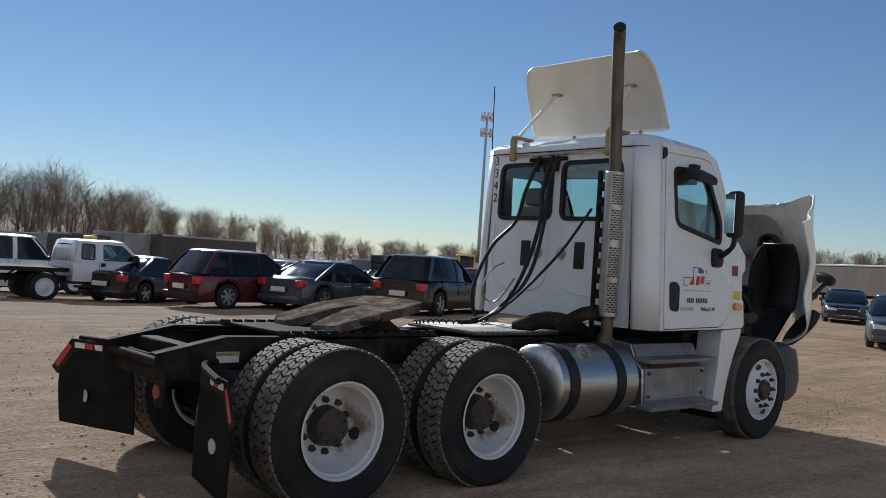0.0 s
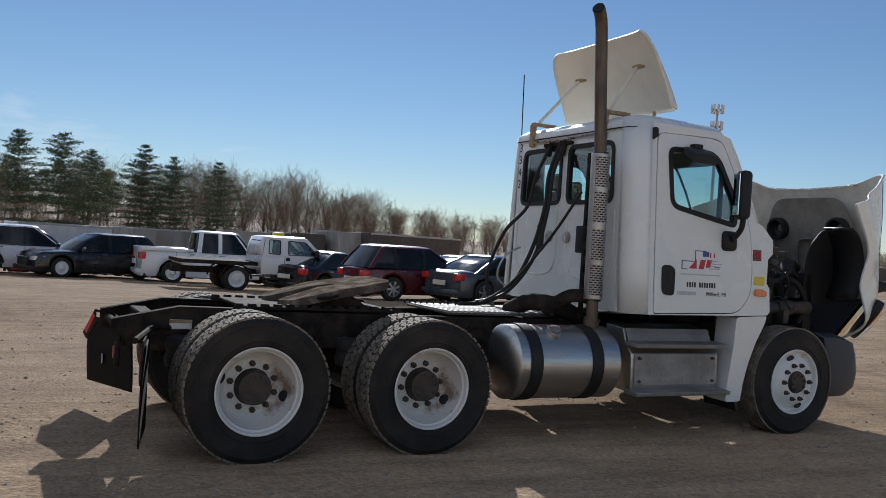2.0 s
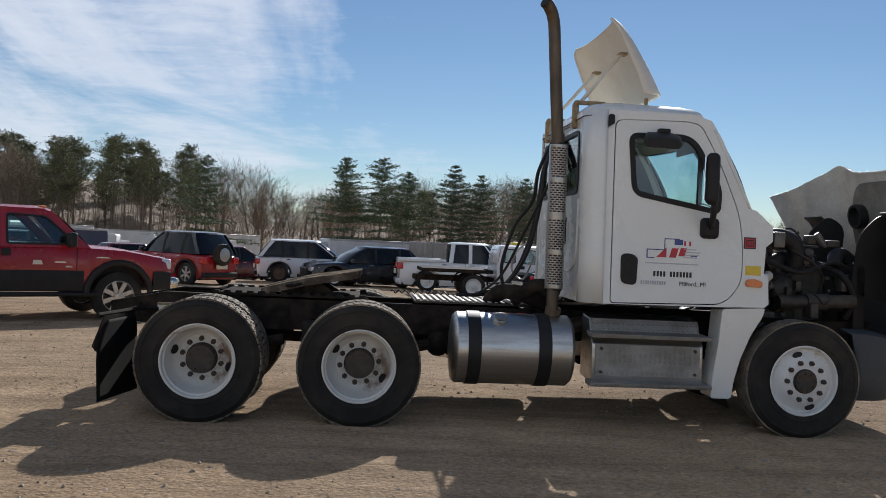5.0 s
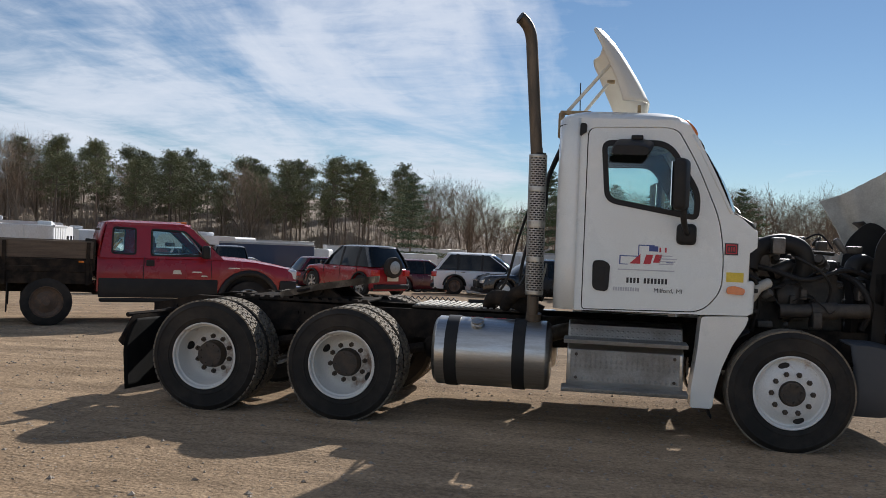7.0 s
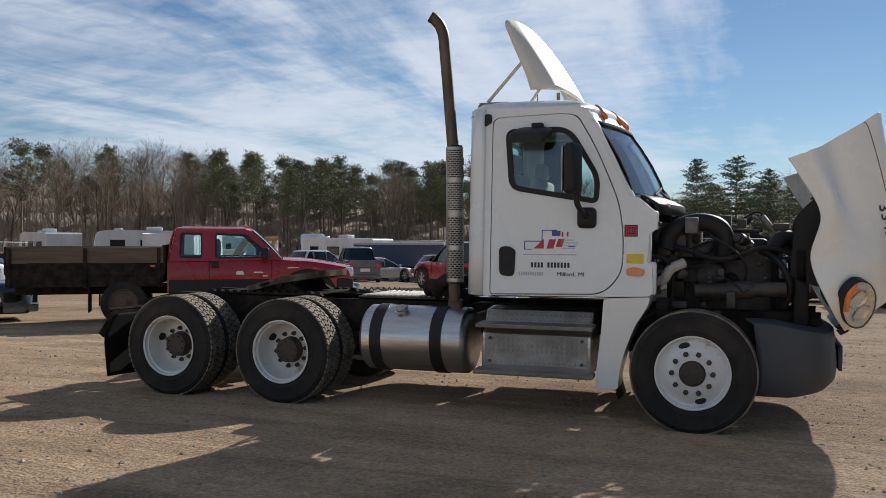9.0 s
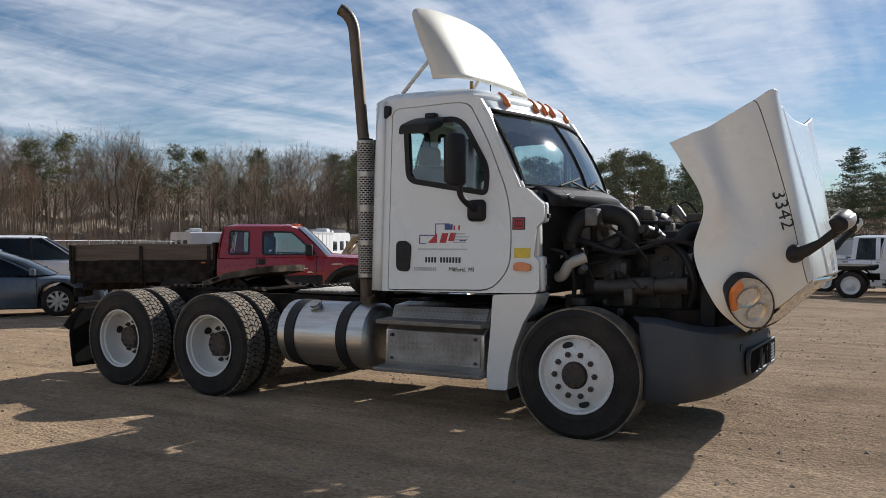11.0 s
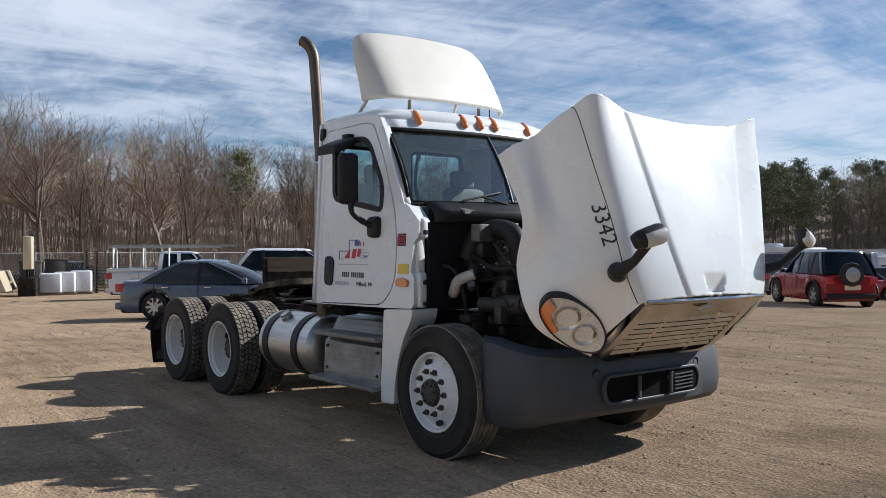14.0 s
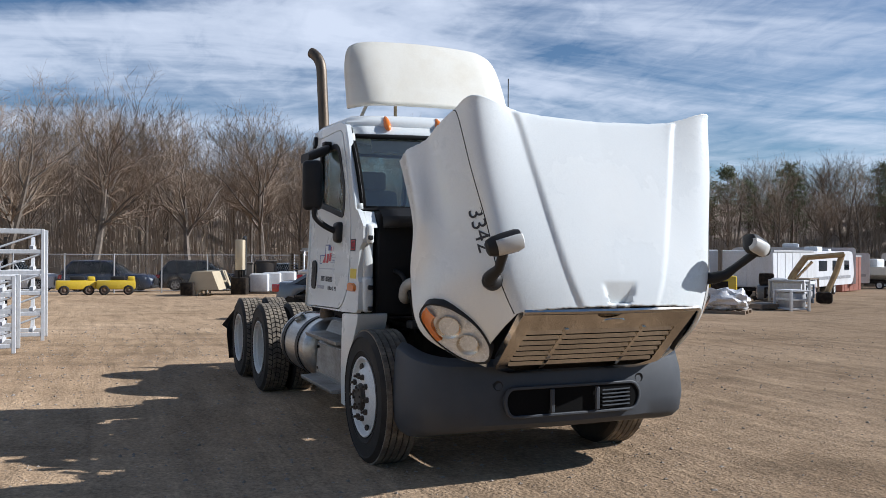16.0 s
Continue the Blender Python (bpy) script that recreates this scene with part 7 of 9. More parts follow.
        # decals and badges on the flank
        if colour == "red":
            for x0, z0, w, h in ((0.12, 0.93, 0.16, 0.07), (0.45, 0.96, 0.20, 0.025), (0.62, 0.89, 0.12, 0.025), (1.10, 1.05, 0.24, 0.02), (0.52, 0.75, 0.24, 0.015)):
                bm = B()
                panel(bm, [(x0, z0), (x0 + w, z0), (x0 + w * 0.8, z0 + h), (x0 + w * 0.1, z0 + h)], [], lambda x, z: (x, s * 1.004, z), lambda x, z: (x, s * 0.99, z))
                part("flank_mark", bm, WHITE_OLD, top)
    bm = B()
    rows = []
    for z, x0 in ((1.23, 1.00), (1.45, 0.80), (1.65, 0.60), (1.80, 0.43)):
        w = side(0, z) - 0.01
        rows.append([(x0 + 0.10 * (1 - (y / w) ** 2), y, z) for y in [-w + 2 * w * k / 8 for k in range(9)]])
    loft(bm, rows, closed=False)
    part("windscreen", bm, CAR_GLASS, top)
    bm = B()
    rows = []
    for x, z in ((-1.12, 1.2), (-1.08, 1.55), (-1.00, 1.80)):
        w = side(0, z) - 0.015
        rows.append([(x, -w, z), (x - 0.02, -w * 0.6, z), (x - 0.02, w * 0.6, z), (x, w, z)])
    loft(bm, rows, closed=False)
    solid(part("cab_back", bm, p, top), 0.03)
    bm = B()
    panel(bm, rounded([(-0.62, 1.36), (0.62, 1.36), (0.56, 1.70), (-0.56, 1.70)], 0.06, 3), [], lambda y, z: (-1.145 + 0.14 * (z - 1.3), y, z), lambda y, z: (-1.12 + 0.14 * (z - 1.3), y, z))
    part("rear_window", bm, CAR_GLASS, top)
    bm = B()
    ring = lambda w, x0, x1, z: [(x0, w - 0.1, z), (x0 + 0.12, w, z), (x1 - 0.14, w, z), (x1, w - 0.2, z), (x1, -w + 0.2, z), (x1 - 0.14, -w, z), (x0 + 0.12, -w, z), (x0, -w + 0.1, z)]
    loft(bm, [ring(0.90, -1.03, 0.46, 1.775), ring(0.885, -1.01, 0.45, 1.82), ring(0.76, -0.86, 0.26, 1.86)])
    part("roof", bm, p, top)
    for y in (-0.6, -0.14, 0, 0.14, 0.6):
        bm = B()
        box(bm, 0.28, 0.39, y - 0.04, y + 0.04, 1.83, 1.875, 0.015, 2)
        part("roof_lamp", bm, AMBER, top)
    bm = B()
    box(bm, 2.34, 2.46, -0.60, 0.60, 0.80, 1.08, 0.03, 2)
    gq = part("front_grille", bm, CHROME, top)
    for k in range(3):
        part("slot", box(B(), 2.455, 2.466, -0.54, 0.54, 0.83 + 0.085 * k, 0.88 + 0.085 * k, 0.01, 1), BLACK, gq)
    bm = B()
    box(bm, 2.36, 2.56, -0.98, 0.98, 0.50, 0.74, 0.06, 3)
    part("bumper", bm, CHROME, top)
    part("dashboard", box(B(), 0.55, 0.95, -0.86, 0.86, 1.05, 1.27, 0.05, 2), TRIM, top)
    for s in (-1, 1):
        part("seat_back", box(B(), -0.32, -0.16, s * 0.45 - 0.24, s * 0.45 + 0.24, 1.1, 1.62, 0.06, 2), SEAT, top)
    part("cab_floor", box(B(), -1.08, 0.6, -0.9, 0.9, 0.98, 1.06, 0.02, 1), TRIM, top)
    # bed
    for s in (-1, 1):
        part("chassis_rail", box(B(), -3.9, 2.2, s * 0.36, s * 0.44, 0.55, 0.72, 0.01, 1), FRAME, top)
    if deck_wood:
        part("bed_floor", box(B(), -3.95, -1.25, -1.03, 1.03, 0.92, 1.02, 0.01, 1), FRAME, top)
        for s in (-1, 1):
            part("side_board", box(B(), -3.92, -1.22, s * 0.99 - 0.02, s * 0.99 + 0.02, 1.16, 1.46, 0.008, 1), DARK_WOOD, top, "weathered grey timber side board")
            part("lower_side", box(B(), -3.95, -1.22, s * 1.0 - 0.02, s * 1.0 + 0.025, 0.72, 1.15, 0.008, 1), FRAME, top)
            for x in (-3.88, -2.6, -1.3):
                part("stake", box(B(), x - 0.03, x + 0.03, s * 1.03 - 0.02, s * 1.03 + 0.02, 0.70, 1.44, 0.006, 1), FRAME, top)
            part("side_lamp", box(B(), -1.45, -1.36, s * 1.028, s * 1.04, 1.09, 1.12, 0.005, 1), AMBER, top)
        part("head_board", box(B(), -1.24, -1.18, -1.0, 1.0, 0.95, 1.50, 0.01, 1), FRAME, top)
        part("tail_board", box(B(), -3.98, -3.93, -1.0, 1.0, 0.95, 1.46, 0.01, 1), FRAME, top)
        part("hitch", box(B(), -4.15, -3.9, -0.25, 0.25, 0.40, 0.58, 0.03, 2), FRAME, top)
        for s in (-1, 1):
            part("mud_flap", box(B(), -2.55, -2.53, s * 0.62, s * 1.02, 0.24, 0.90, 0.004, 1), BLACK, top)
    else:
        part("flat_deck", box(B(), -3.7, -1.28, -1.1, 1.1, 0.86, 0.98, 0.01, 1), FRAME, top)
        for s in (-1, 1):
            bm = B()
            tube(bm, [(-1.93 + 0.50 * math.cos(a), s * 0.95, 0.42 + 0.46 * math.sin(a)) for a in [math.pi * k / 8 for k in range(9)]], 0.03, 6)
            part("wheel_guard", bm, FRAME, top)
    if beacon:
        bm = B()
        box(bm, -0.52, -0.18, -0.16, 0.16, 1.86, 1.98, 0.03, 2)
        part("amber_beacon", bm, YELLOW, top, "amber warning beacon on the roof")
    part("engine_bay", box(B(), 1.0, 2.28, -0.8, 0.8, 0.5, 1.0, 0.05, 1), BLACK, top)


flatbed_pickup(fb, "red")
wf = thing("flatbed_pickup", "white flatbed pickup with an amber roof beacon", "pickup", m=at(1.0, 22.0, 3))
flatbed_pickup(wf, "white", deck_wood=False, beacon=True)
vehicle("pickup_truck", "white extended-cab pickup parked behind the flatbed", at(-0.5, 26.4, 3), "white", "extcab", 6.0, 2.0, 1.95, 3.65, 0.395, 0, category="pickup")
vehicle("pickup_truck", "grey pickup standing on the open yard", at(-21.8, 34.6, 126), "grey", "pickup", 5.7, 1.98, 1.88, 3.5, 0.40, 6, category="pickup")

# rows of stored cars towards the woods
rng = random.Random(11)
cols = ["white", "silver", "black", "grey", "navy", "red", "bluegrey", "white", "maroon", "silver", "slate"]
words = dict(white="white", silver="silver", black="black", grey="grey", navy="dark blue", red="red", bluegrey="blue grey", maroon="maroon", slate="slate")
BASE = {}
for r_i, (x0, y0, dx, dy, count, turn) in enumerate(((-23.5, 40.0, -3.0, -0.9, 2, 70), (-20.5, 46.5, -3.0, -0.9, 3, 250), (-6.0, 41.0, 3.0, 0.4, 6, 80), (-4.0, 49.0, -3.1, 0.3, 8, 265), (-33.0, 17.5, -0.9, 3.0, 3, 30))):
    for k in range(count):
        c = cols[(k * 7 + r_i * 3 + rng.randrange(3)) % len(cols)]
        kd = rng.choice(["sedan", "suv", "suv", "van", "sedan"])
        x, y = x0 + dx * k + rng.uniform(-0.3, 0.3), y0 + dy * k + rng.uniform(-0.5, 0.5)
        mm = at(x, y, turn + rng.uniform(-5, 5))
        if (c, kd) in BASE:
            copy_thing(BASE[c, kd], mm)
        else:
            BASE[c, kd] = vehicle("stored_car", f"{words[c]} {'SUV' if kd == 'suv' else kd} stored in a row of cars", mm, c, kd, 4.7, 1.86, {"sedan": 1.46, "suv": 1.70, "van": 1.78}[kd], 2.75, 0.345, 5, group="rows of stored cars")


# ---- trailers, campers, containers and machines ----
def box_trailer(label, m, L, H, colour, ribs=True, wheels=True, category="trailer", name="box_trailer", z0=1.05):
    top = thing(name, label, category, m=m)
    bm = B()
    box(bm, -L / 2, L / 2, -1.25, 1.25, z0, H, 0.04, 1)
    body = part("body", bm, colour, top)
    if ribs:
        me = finish("rib", box(B(), -0.03, 0.03, -1.275, 1.275, z0 + 0.05, H - 0.05, 0.005, 1), colour)
        for k in range(int(L / 1.2)):
            shared("rib", me, body, pose(-L / 2 + 0.6 + k * 1.2, 0, 0))
    for s in (-1, 1):
        part("top_rail", box(B(), -L / 2, L / 2, s * 1.25 - 0.03, s * 1.25 + 0.03, H - 0.1, H + 0.02, 0.01, 1), GALV, body)
    for y in (-0.6, 0.6):
        part("rear_door", box(B(), -L / 2 - 0.02, -L / 2, y - 0.58, y + 0.58, z0 + 0.06, H - 0.1, 0.008, 1), colour, body)
    if wheels:
        for x in (-L / 2 + 1.4, -L / 2 + 2.7):
            for s in (-1, 1):
                car_wheel(top, x, s * 1.05, 0.5, 0.5, 0)
        for s in (-1, 1):
            part("landing_leg", box(B(), L / 2 - 2.6, L / 2 - 2.45, s * 0.8, s * 0.95, 0.0, z0, 0.01, 1), FRAME, top)
        part("under_rail", box(B(), -L / 2, L / 2, -0.5, 0.5, z0 - 0.2, z0, 0.02, 1), FRAME, top)
    return top


def camper(label, m, L, H, stripe):
    top = thing("camper_trailer", label, "camper", "campers stored in the yard", m)
    side = rounded([(-L / 2, 0.55), (L / 2 - 0.5, 0.55), (L / 2, 1.1), (L / 2 - 0.35, H - 0.1), (L / 2 - 1.0, H), (-L / 2, H - 0.05)], [0.1, 0.3, 0.3, 0.4, 0.4, 0.2], 4)
    bm = B()
    panel(bm, side, [], lambda x, z: (x, -1.2, z), lambda x, z: (x, 1.2, z))
    soft_edges(part("body", bm, TRAILER_WHITE, top), 0.04)
    for s in (-1, 1):
        for x0, x1 in ((-L * 0.36, -L * 0.18), (-L * 0.05, L * 0.12), (L * 0.24, L * 0.36)):
            part("window", box(B(), x0, x1, s * 1.2 - 0.02, s * 1.2 + 0.02, H * 0.55, H * 0.78, 0.015, 1), CAR_GLASS, top)
        part("stripe", box(B(), -L * 0.46, L * 0.40, s * 1.2 - 0.012, s * 1.2 + 0.012, H * 0.36, H * 0.43), stripe, top)
        for x in (-0.5, 0.4):
            car_wheel(top, x, s * 1.0, 0.34, 0.22, 0)
    part("roof_unit", box(B(), -0.6, 0.5, -0.4, 0.4, H - 0.05, H + 0.26, 0.1, 2), TRAILER_WHITE, top)
    part("roof_vent", box(B(), L * 0.25, L * 0.32, -0.25, 0.25, H - 0.05, H + 0.14, 0.04, 1), TRAILER_WHITE, top)
    part("draw_bar", box(B(), L / 2 - 0.3, L / 2 + 1.0, -0.08, 0.08, 0.45, 0.56, 0.01, 1), FRAME, top)
    return top


def far_semi(label, m, colour, sleeper=True):
    top = thing("parked_semi_truck", label, "truck", "semi trucks parked in line", m)
    p = PAINTS[colour]
    bm = B()
    loft(bm, [[(x, -w, 0.9), (x, w, 0.9), (x, w, h - 0.15), (x, w - 0.2, h), (x, -w + 0.2, h), (x, -w, h - 0.15)] for x, w, h in ((-2.0, 1.15, 3.6 if sleeper else 2.9), (-0.4, 1.15, 3.7 if sleeper else 2.9), (0.5, 1.1, 2.85))])
    part("cab", bm, p, top)
    bm = B()
    loft(bm, [[(x, -w, 0.75), (x, w, 0.75), (x, w, h - 0.15), (x, w - 0.25, h), (x, -w + 0.25, h), (x, -w, h - 0.15)] for x, w, h in ((0.5, 1.1, 1.95), (1.6, 1.0, 1.80), (2.4, 0.85, 1.6))])
    part("hood", bm, p, top)
    bm = B()
    loft(bm, [[(0.52, -0.98, 1.98), (0.56, 0.98, 1.98), (0.60, 0.98, 2.02), (0.60, -0.98, 2.02)], [(0.36, -0.92, 2.72), (0.36, 0.92, 2.72), (0.40, 0.92, 2.72), (0.40, -0.92, 2.72)]])
    part("windscreen", bm, CAR_GLASS, top)
    for s in (-1, 1):
        part("side_window", box(B(), -0.3, 0.35, s * 1.13 - 0.03, s * 1.13 + 0.03, 2.0, 2.6, 0.02, 1), CAR_GLASS, top)
        part("mirror", box(B(), 0.3, 0.4, s * 1.35, s * 1.55, 1.95, 2.5, 0.03, 1), BLACK, top)
        part("headlight", box(B(), 2.2, 2.42, s * 0.55, s * 0.84, 1.0, 1.25, 0.04, 1), LENS, top)
        for x in (1.5, -2.6, -3.9):
            car_wheel(top, x, s * 1.0, 0.5, 0.5 if x < 0 else 0.3, 0)
        part("tank", cyl(B(), (-1.9, s * 0.95, 0.65), (-0.3, s * 0.95, 0.65), 0.3, n=14), ALU, top)
    part("grille", box(B(), 2.36, 2.44, -0.5, 0.5, 0.85, 1.5, 0.03, 1), CHROME, top)
    part("bumper", box(B(), 2.35, 2.6, -1.1, 1.1, 0.4, 0.75, 0.05, 2), CHROME, top)
    part("frame", box(B(), -4.6, 1.5, -0.45, 0.45, 0.75, 0.98, 0.02, 1), FRAME, top)
    return top


def loader(label, m, colour, bucket=True):
    top = thing("wheel_loader", label, "loader", "loaders parked in line", m)
    p = PAINTS[colour]
    part("engine_cover", box(B(), -3.0, -0.6, -0.9, 0.9, 1.0, 2.1, 0.15, 2), p, top)
    part("cab_base", box(B(), -0.7, 0.6, -0.8, 0.8, 1.1, 1.6, 0.06, 2), p, top)
    part("cab_glass", box(B(), -0.62, 0.52, -0.70, 0.70, 1.6, 2.95, 0.05, 2), CAR_GLASS, top)
    part("cab_roof", box(B(), -0.78, 0.7, -0.84, 0.84, 2.95, 3.12, 0.06, 2), p, top)
    for x in (-0.66, 0.56):
        for s in (-1, 1):
            part("cab_post", box(B(), x - 0.05, x + 0.05, s * 0.72 - 0.05, s * 0.72 + 0.05, 1.6, 2.95), p, top)
    for x in (-1.7, 1.5):
        for s in (-1, 1):
            car_wheel(top, x, s * 0.95, 0.72, 0.55, 0)
    part("front_frame", box(B(), 0.6, 2.2, -0.4, 0.4, 0.6, 1.2, 0.05, 1), p, top)
    for s in (-1, 1):
        bm = B()
        tube(bm, [(0.8, s * 0.45, 1.5), (2.2, s * 0.45, 1.2), (3.0, s * 0.45, 0.6)], 0.12, 8)
        part("lift_arm", bm, p, top)
    bm = B()
    panel(bm, [(2.8, 0.15), (3.9, 0.1), (3.3, 0.45), (3.1, 0.95), (2.85, 1.0)], [], lambda x, z: (x, -1.3, z), lambda x, z: (x, 1.3, z))
    part("bucket", bm, FRAME, top)
    return top


# weathered trailers and containers beyond the first row
box_trailer("white box trailer standing with its end to the yard", at(-9.4, 55.0, 112), 6.0, 3.05, TRAILER_WHITE)
box_trailer("dirty white box trailer with ribbed sides", at(-5.1, 54.2, 20), 7.2, 3.2, TRAILER_WHITE)
for x, y, turn, L, H, c in ((1.3, 54.4, 26, 7.4, 3.35, TRAILER_DIRTY), (5.7, 52.6, 92, 5.0, 3.55, TRAILER_DIRTY), (9.3, 52.0, 95, 4.5, 3.7, TRAILER_DARK), (12.3, 51.4, 98, 4.5, 3.75, TRAILER_DIRTY)):
    box_trailer("weathered grey box trailer with ribbed sides", at(x, y, turn), L, H, c)
box_trailer("dark brown box trailer with rusty flat sides", at(16.8, 50.2, 14), 7.8, 3.45, TRAILER_DARK, ribs=False)
for k in range(5):
    x, y = 44 + k * 9.0, 84 - k * 5.5
    box_trailer("faded blue grey storage container", at(x, y, -31), 8.6, 2.7, (TRAILER_WHITE, PAINTS["bluegrey"], TRAILER_WHITE, PAINTS["rust"], TRAILER_DARK)[k], wheels=False, name="container", category="container", z0=0.05)
loader("green wheel loader parked by the containers", at(45, 69, -140), "green")
loader("grey and white wheel loader parked by the containers", at(52, 67.5, -130), "grey")
loader("yellow wheel loader parked by the containers", at(47, 57.5, -120), "yellow")
box_trailer("dark flat-sided box trailer at the yard's edge", at(55, 22, 60), 16.0, 3.2, TRAILER_DARK, ribs=False)
# campers and boats
camper("long white fifth-wheel camper with side windows", at(-20.6, 62.6, 192), 8.4, 3.25, PAINTS["bluegrey"])
camper("white camper trailer with tan stripe", at(-33.0, 54.0, 165), 8.0, 3.1, PAINTS["tan"])
camper("white camper trailer with grey stripe", at(-30.2, 61.6, 190), 9.4, 3.15, PAINTS["grey"])
camper("white camper trailer in the storage row", at(-43.0, 43.0, 225), 8.5, 3.1, PAINTS["bluegrey"])
camper("white camper van with a raised roof beside semi trucks", at(-50.0, 62.5, 150), 6.2, 3.1, PAINTS["grey"])
camper("rounded silver white camper trailer", at(-47.0, 50.0, 228), 6.5, 2.9, PAINTS["silver"])
camper("white camper trailer in the far row", at(-50.0, 40.0, 150), 8.0, 3.0, PAINTS["tan"])
for k, (x, y) in enumerate(((-34.0, 70.0), (-46.8, 63.2), (-42.6, 65.0), (-29.0, 74.0))):
    far_semi("white semi truck parked facing the yard", at(x, y, 300), "white", k % 2 == 0)
box_trailer("long white box trailer parked beyond the semi trucks", at(-41.0, 77.0, 30), 16.0, 4.1, TRAILER_WHITE)
box_trailer("long white box trailer parked beyond the semi trucks", at(-26.0, 86.0, 30), 16.0, 4.1, TRAILER_WHITE)
box_trailer("deep blue box truck body on wheels", at(-24.0, 45.0, 200), 6.0, 2.6, PAINTS["bluebox"], ribs=False)
camper("white streamlined camper beside a rust red container", at(-34.6, 37.0, 120), 9.0, 2.6, PAINTS["silver"])
box_trailer("pale grey enclosed cargo trailer", at(-29.6, 29.2, 120), 6.5, 2.4, TRAILER_WHITE, z0=0.6)
box_trailer("rust red shipping container", at(-41.0, 45.0, 120), 5.0, 2.5, PAINTS["rust"], wheels=False, name="container", category="container", z0=0.05)


def boat(label, m, L):
    top = thing("boat", label, "boat", "boats on trailers", m)
    bm = B()
    rings = []
    for t, w, zk in ((0.0, 1.15, 0.75), (0.3, 1.2, 0.72), (0.6, 1.1, 0.78), (0.85, 0.6, 1.0), (1.0, 0.06, 1.5)):
        x = -L / 2 + L * t
        rings.append([(x, -w, 1.75 + 0.25 * t), (x, -w * 0.75, 1.15), (x, 0, zk), (x, w * 0.75, 1.15), (x, w, 1.75 + 0.25 * t)])
    loft(bm, rings)
    part("hull", bm, WHITE, top)
    part("cabin", box(B(), -L * 0.1, L * 0.2, -0.75, 0.75, 1.8, 2.5, 0.15, 2), TRAILER_WHITE, top)
    part("screen", box(B(), L * 0.12, L * 0.215, -0.7, 0.7, 2.1, 2.55, 0.05, 1), CAR_GLASS, top)
    for s in (-1, 1):
        car_wheel(top, -L * 0.15, s * 1.0, 0.33, 0.2, 0)
    part("trailer_frame", box(B(), -L / 2, L / 2 + 0.8, -0.5, 0.5, 0.45, 0.78, 0.03, 1), FRAME, top)
    return top


boat("white motor boat on a road trailer", at(-62.0, 71.0, 235), 7.5)
boat("white motor boat with covered cabin", at(-57.0, 66.0, 228), 7.0)
boat("small white boat on a trailer", at(-48.5, 57.0, 200), 6.0)


# wrapped pallet, small machines and a folded digger arm by the campers
def pallet(top, L=1.2, W=1.0):
    for y in (-W / 2 + 0.05, 0, W / 2 - 0.05):
        part("runner", box(B(), -L / 2, L / 2, y - 0.04, y + 0.04, 0, 0.10, 0.004, 1), WOOD, top)
    for k in range(6):
        x = -L / 2 + 0.06 + k * (L - 0.12) / 5
        part("board", box(B(), x - 0.05, x + 0.05, -W / 2, W / 2, 0.10, 0.125, 0.003, 1), WOOD, top)


wp = thing("wrapped_pallet", "goods under crumpled clear wrap on a pallet", "pallet", m=at(-16.0, 15.2, 40))
pallet(wp, 1.6, 1.2)
bm = B()
bmesh.ops.create_icosphere(bm, subdivisions=4, radius=1.0)
for v in bm.verts:
    v.co = Vector((v.co.x * 0.85, v.co.y * 0.62, 0.40 + v.co.z * 0.34)) + v.normal * (0.16 * noise.noise(v.co * 3.1) + 0.07 * noise.noise(v.co * 9))
    v.co.z = max(v.co.z, 0.126)
part("wrap", bm, TARP, wp)
cmp = thing("compressor", "small yellow compressor on wheels beside wrapped goods", "machine", m=at(-19.6, 18.0, 50))
part("housing", box(B(), -0.6, 0.6, -0.35, 0.35, 0.35, 1.15, 0.08, 2), PAINTS["yellow"], cmp)
part("panel", box(B(), -0.3, 0.3, -0.365, -0.34, 0.5, 0.95, 0.01, 1), FRAME, cmp)
for q in (-1, 1):
    car_wheel(cmp, 0.0, q * 0.42, 0.3, 0.16, 0)
dg = thing("digger", "old tan backhoe arm folded over scrap steel", "digger", m=at(-22.6, 23.6, 50))
part("body", box(B(), -1.0, 0.3, -0.6, 0.6, 0.15, 0.75, 0.1, 2), PAINTS["grey"], dg)
part("seat_frame", box(B(), -0.9, -0.3, -0.4, 0.4, 0.75, 1.25, 0.08, 2), FRAME, dg)
ARM_PAINT = mat("worn_tan_boom_paint", (0.40, 0.29, 0.14), (0.20, 0.12, 0.07), rough=0.6, scale=5, amount=0.7, grain=50, bump=0.2)
for pts, r in (([(0.1, 0, 0.5), (0.45, 0, 1.2), (0.95, 0, 1.95)], 0.14), ([(0.85, 0, 1.9), (2.4, 0, 2.05)], 0.11), ([(2.35, 0.1, 2.1), (2.1, 0.1, 1.3), (1.75, 0.1, 0.45)], 0.12)):
    part("boom", tube(B(), pts, r, 6), ARM_PAINT, dg)
part("ram", tube(B(), [(0.35, 0.18, 0.8), (1.2, 0.18, 1.75)], 0.06, 8), CHROME, dg)
part("bucket", box(B(), 1.35, 1.95, -0.35, 0.45, 0.02, 0.5, 0.12, 2), FRAME, dg)
rng = random.Random(23)
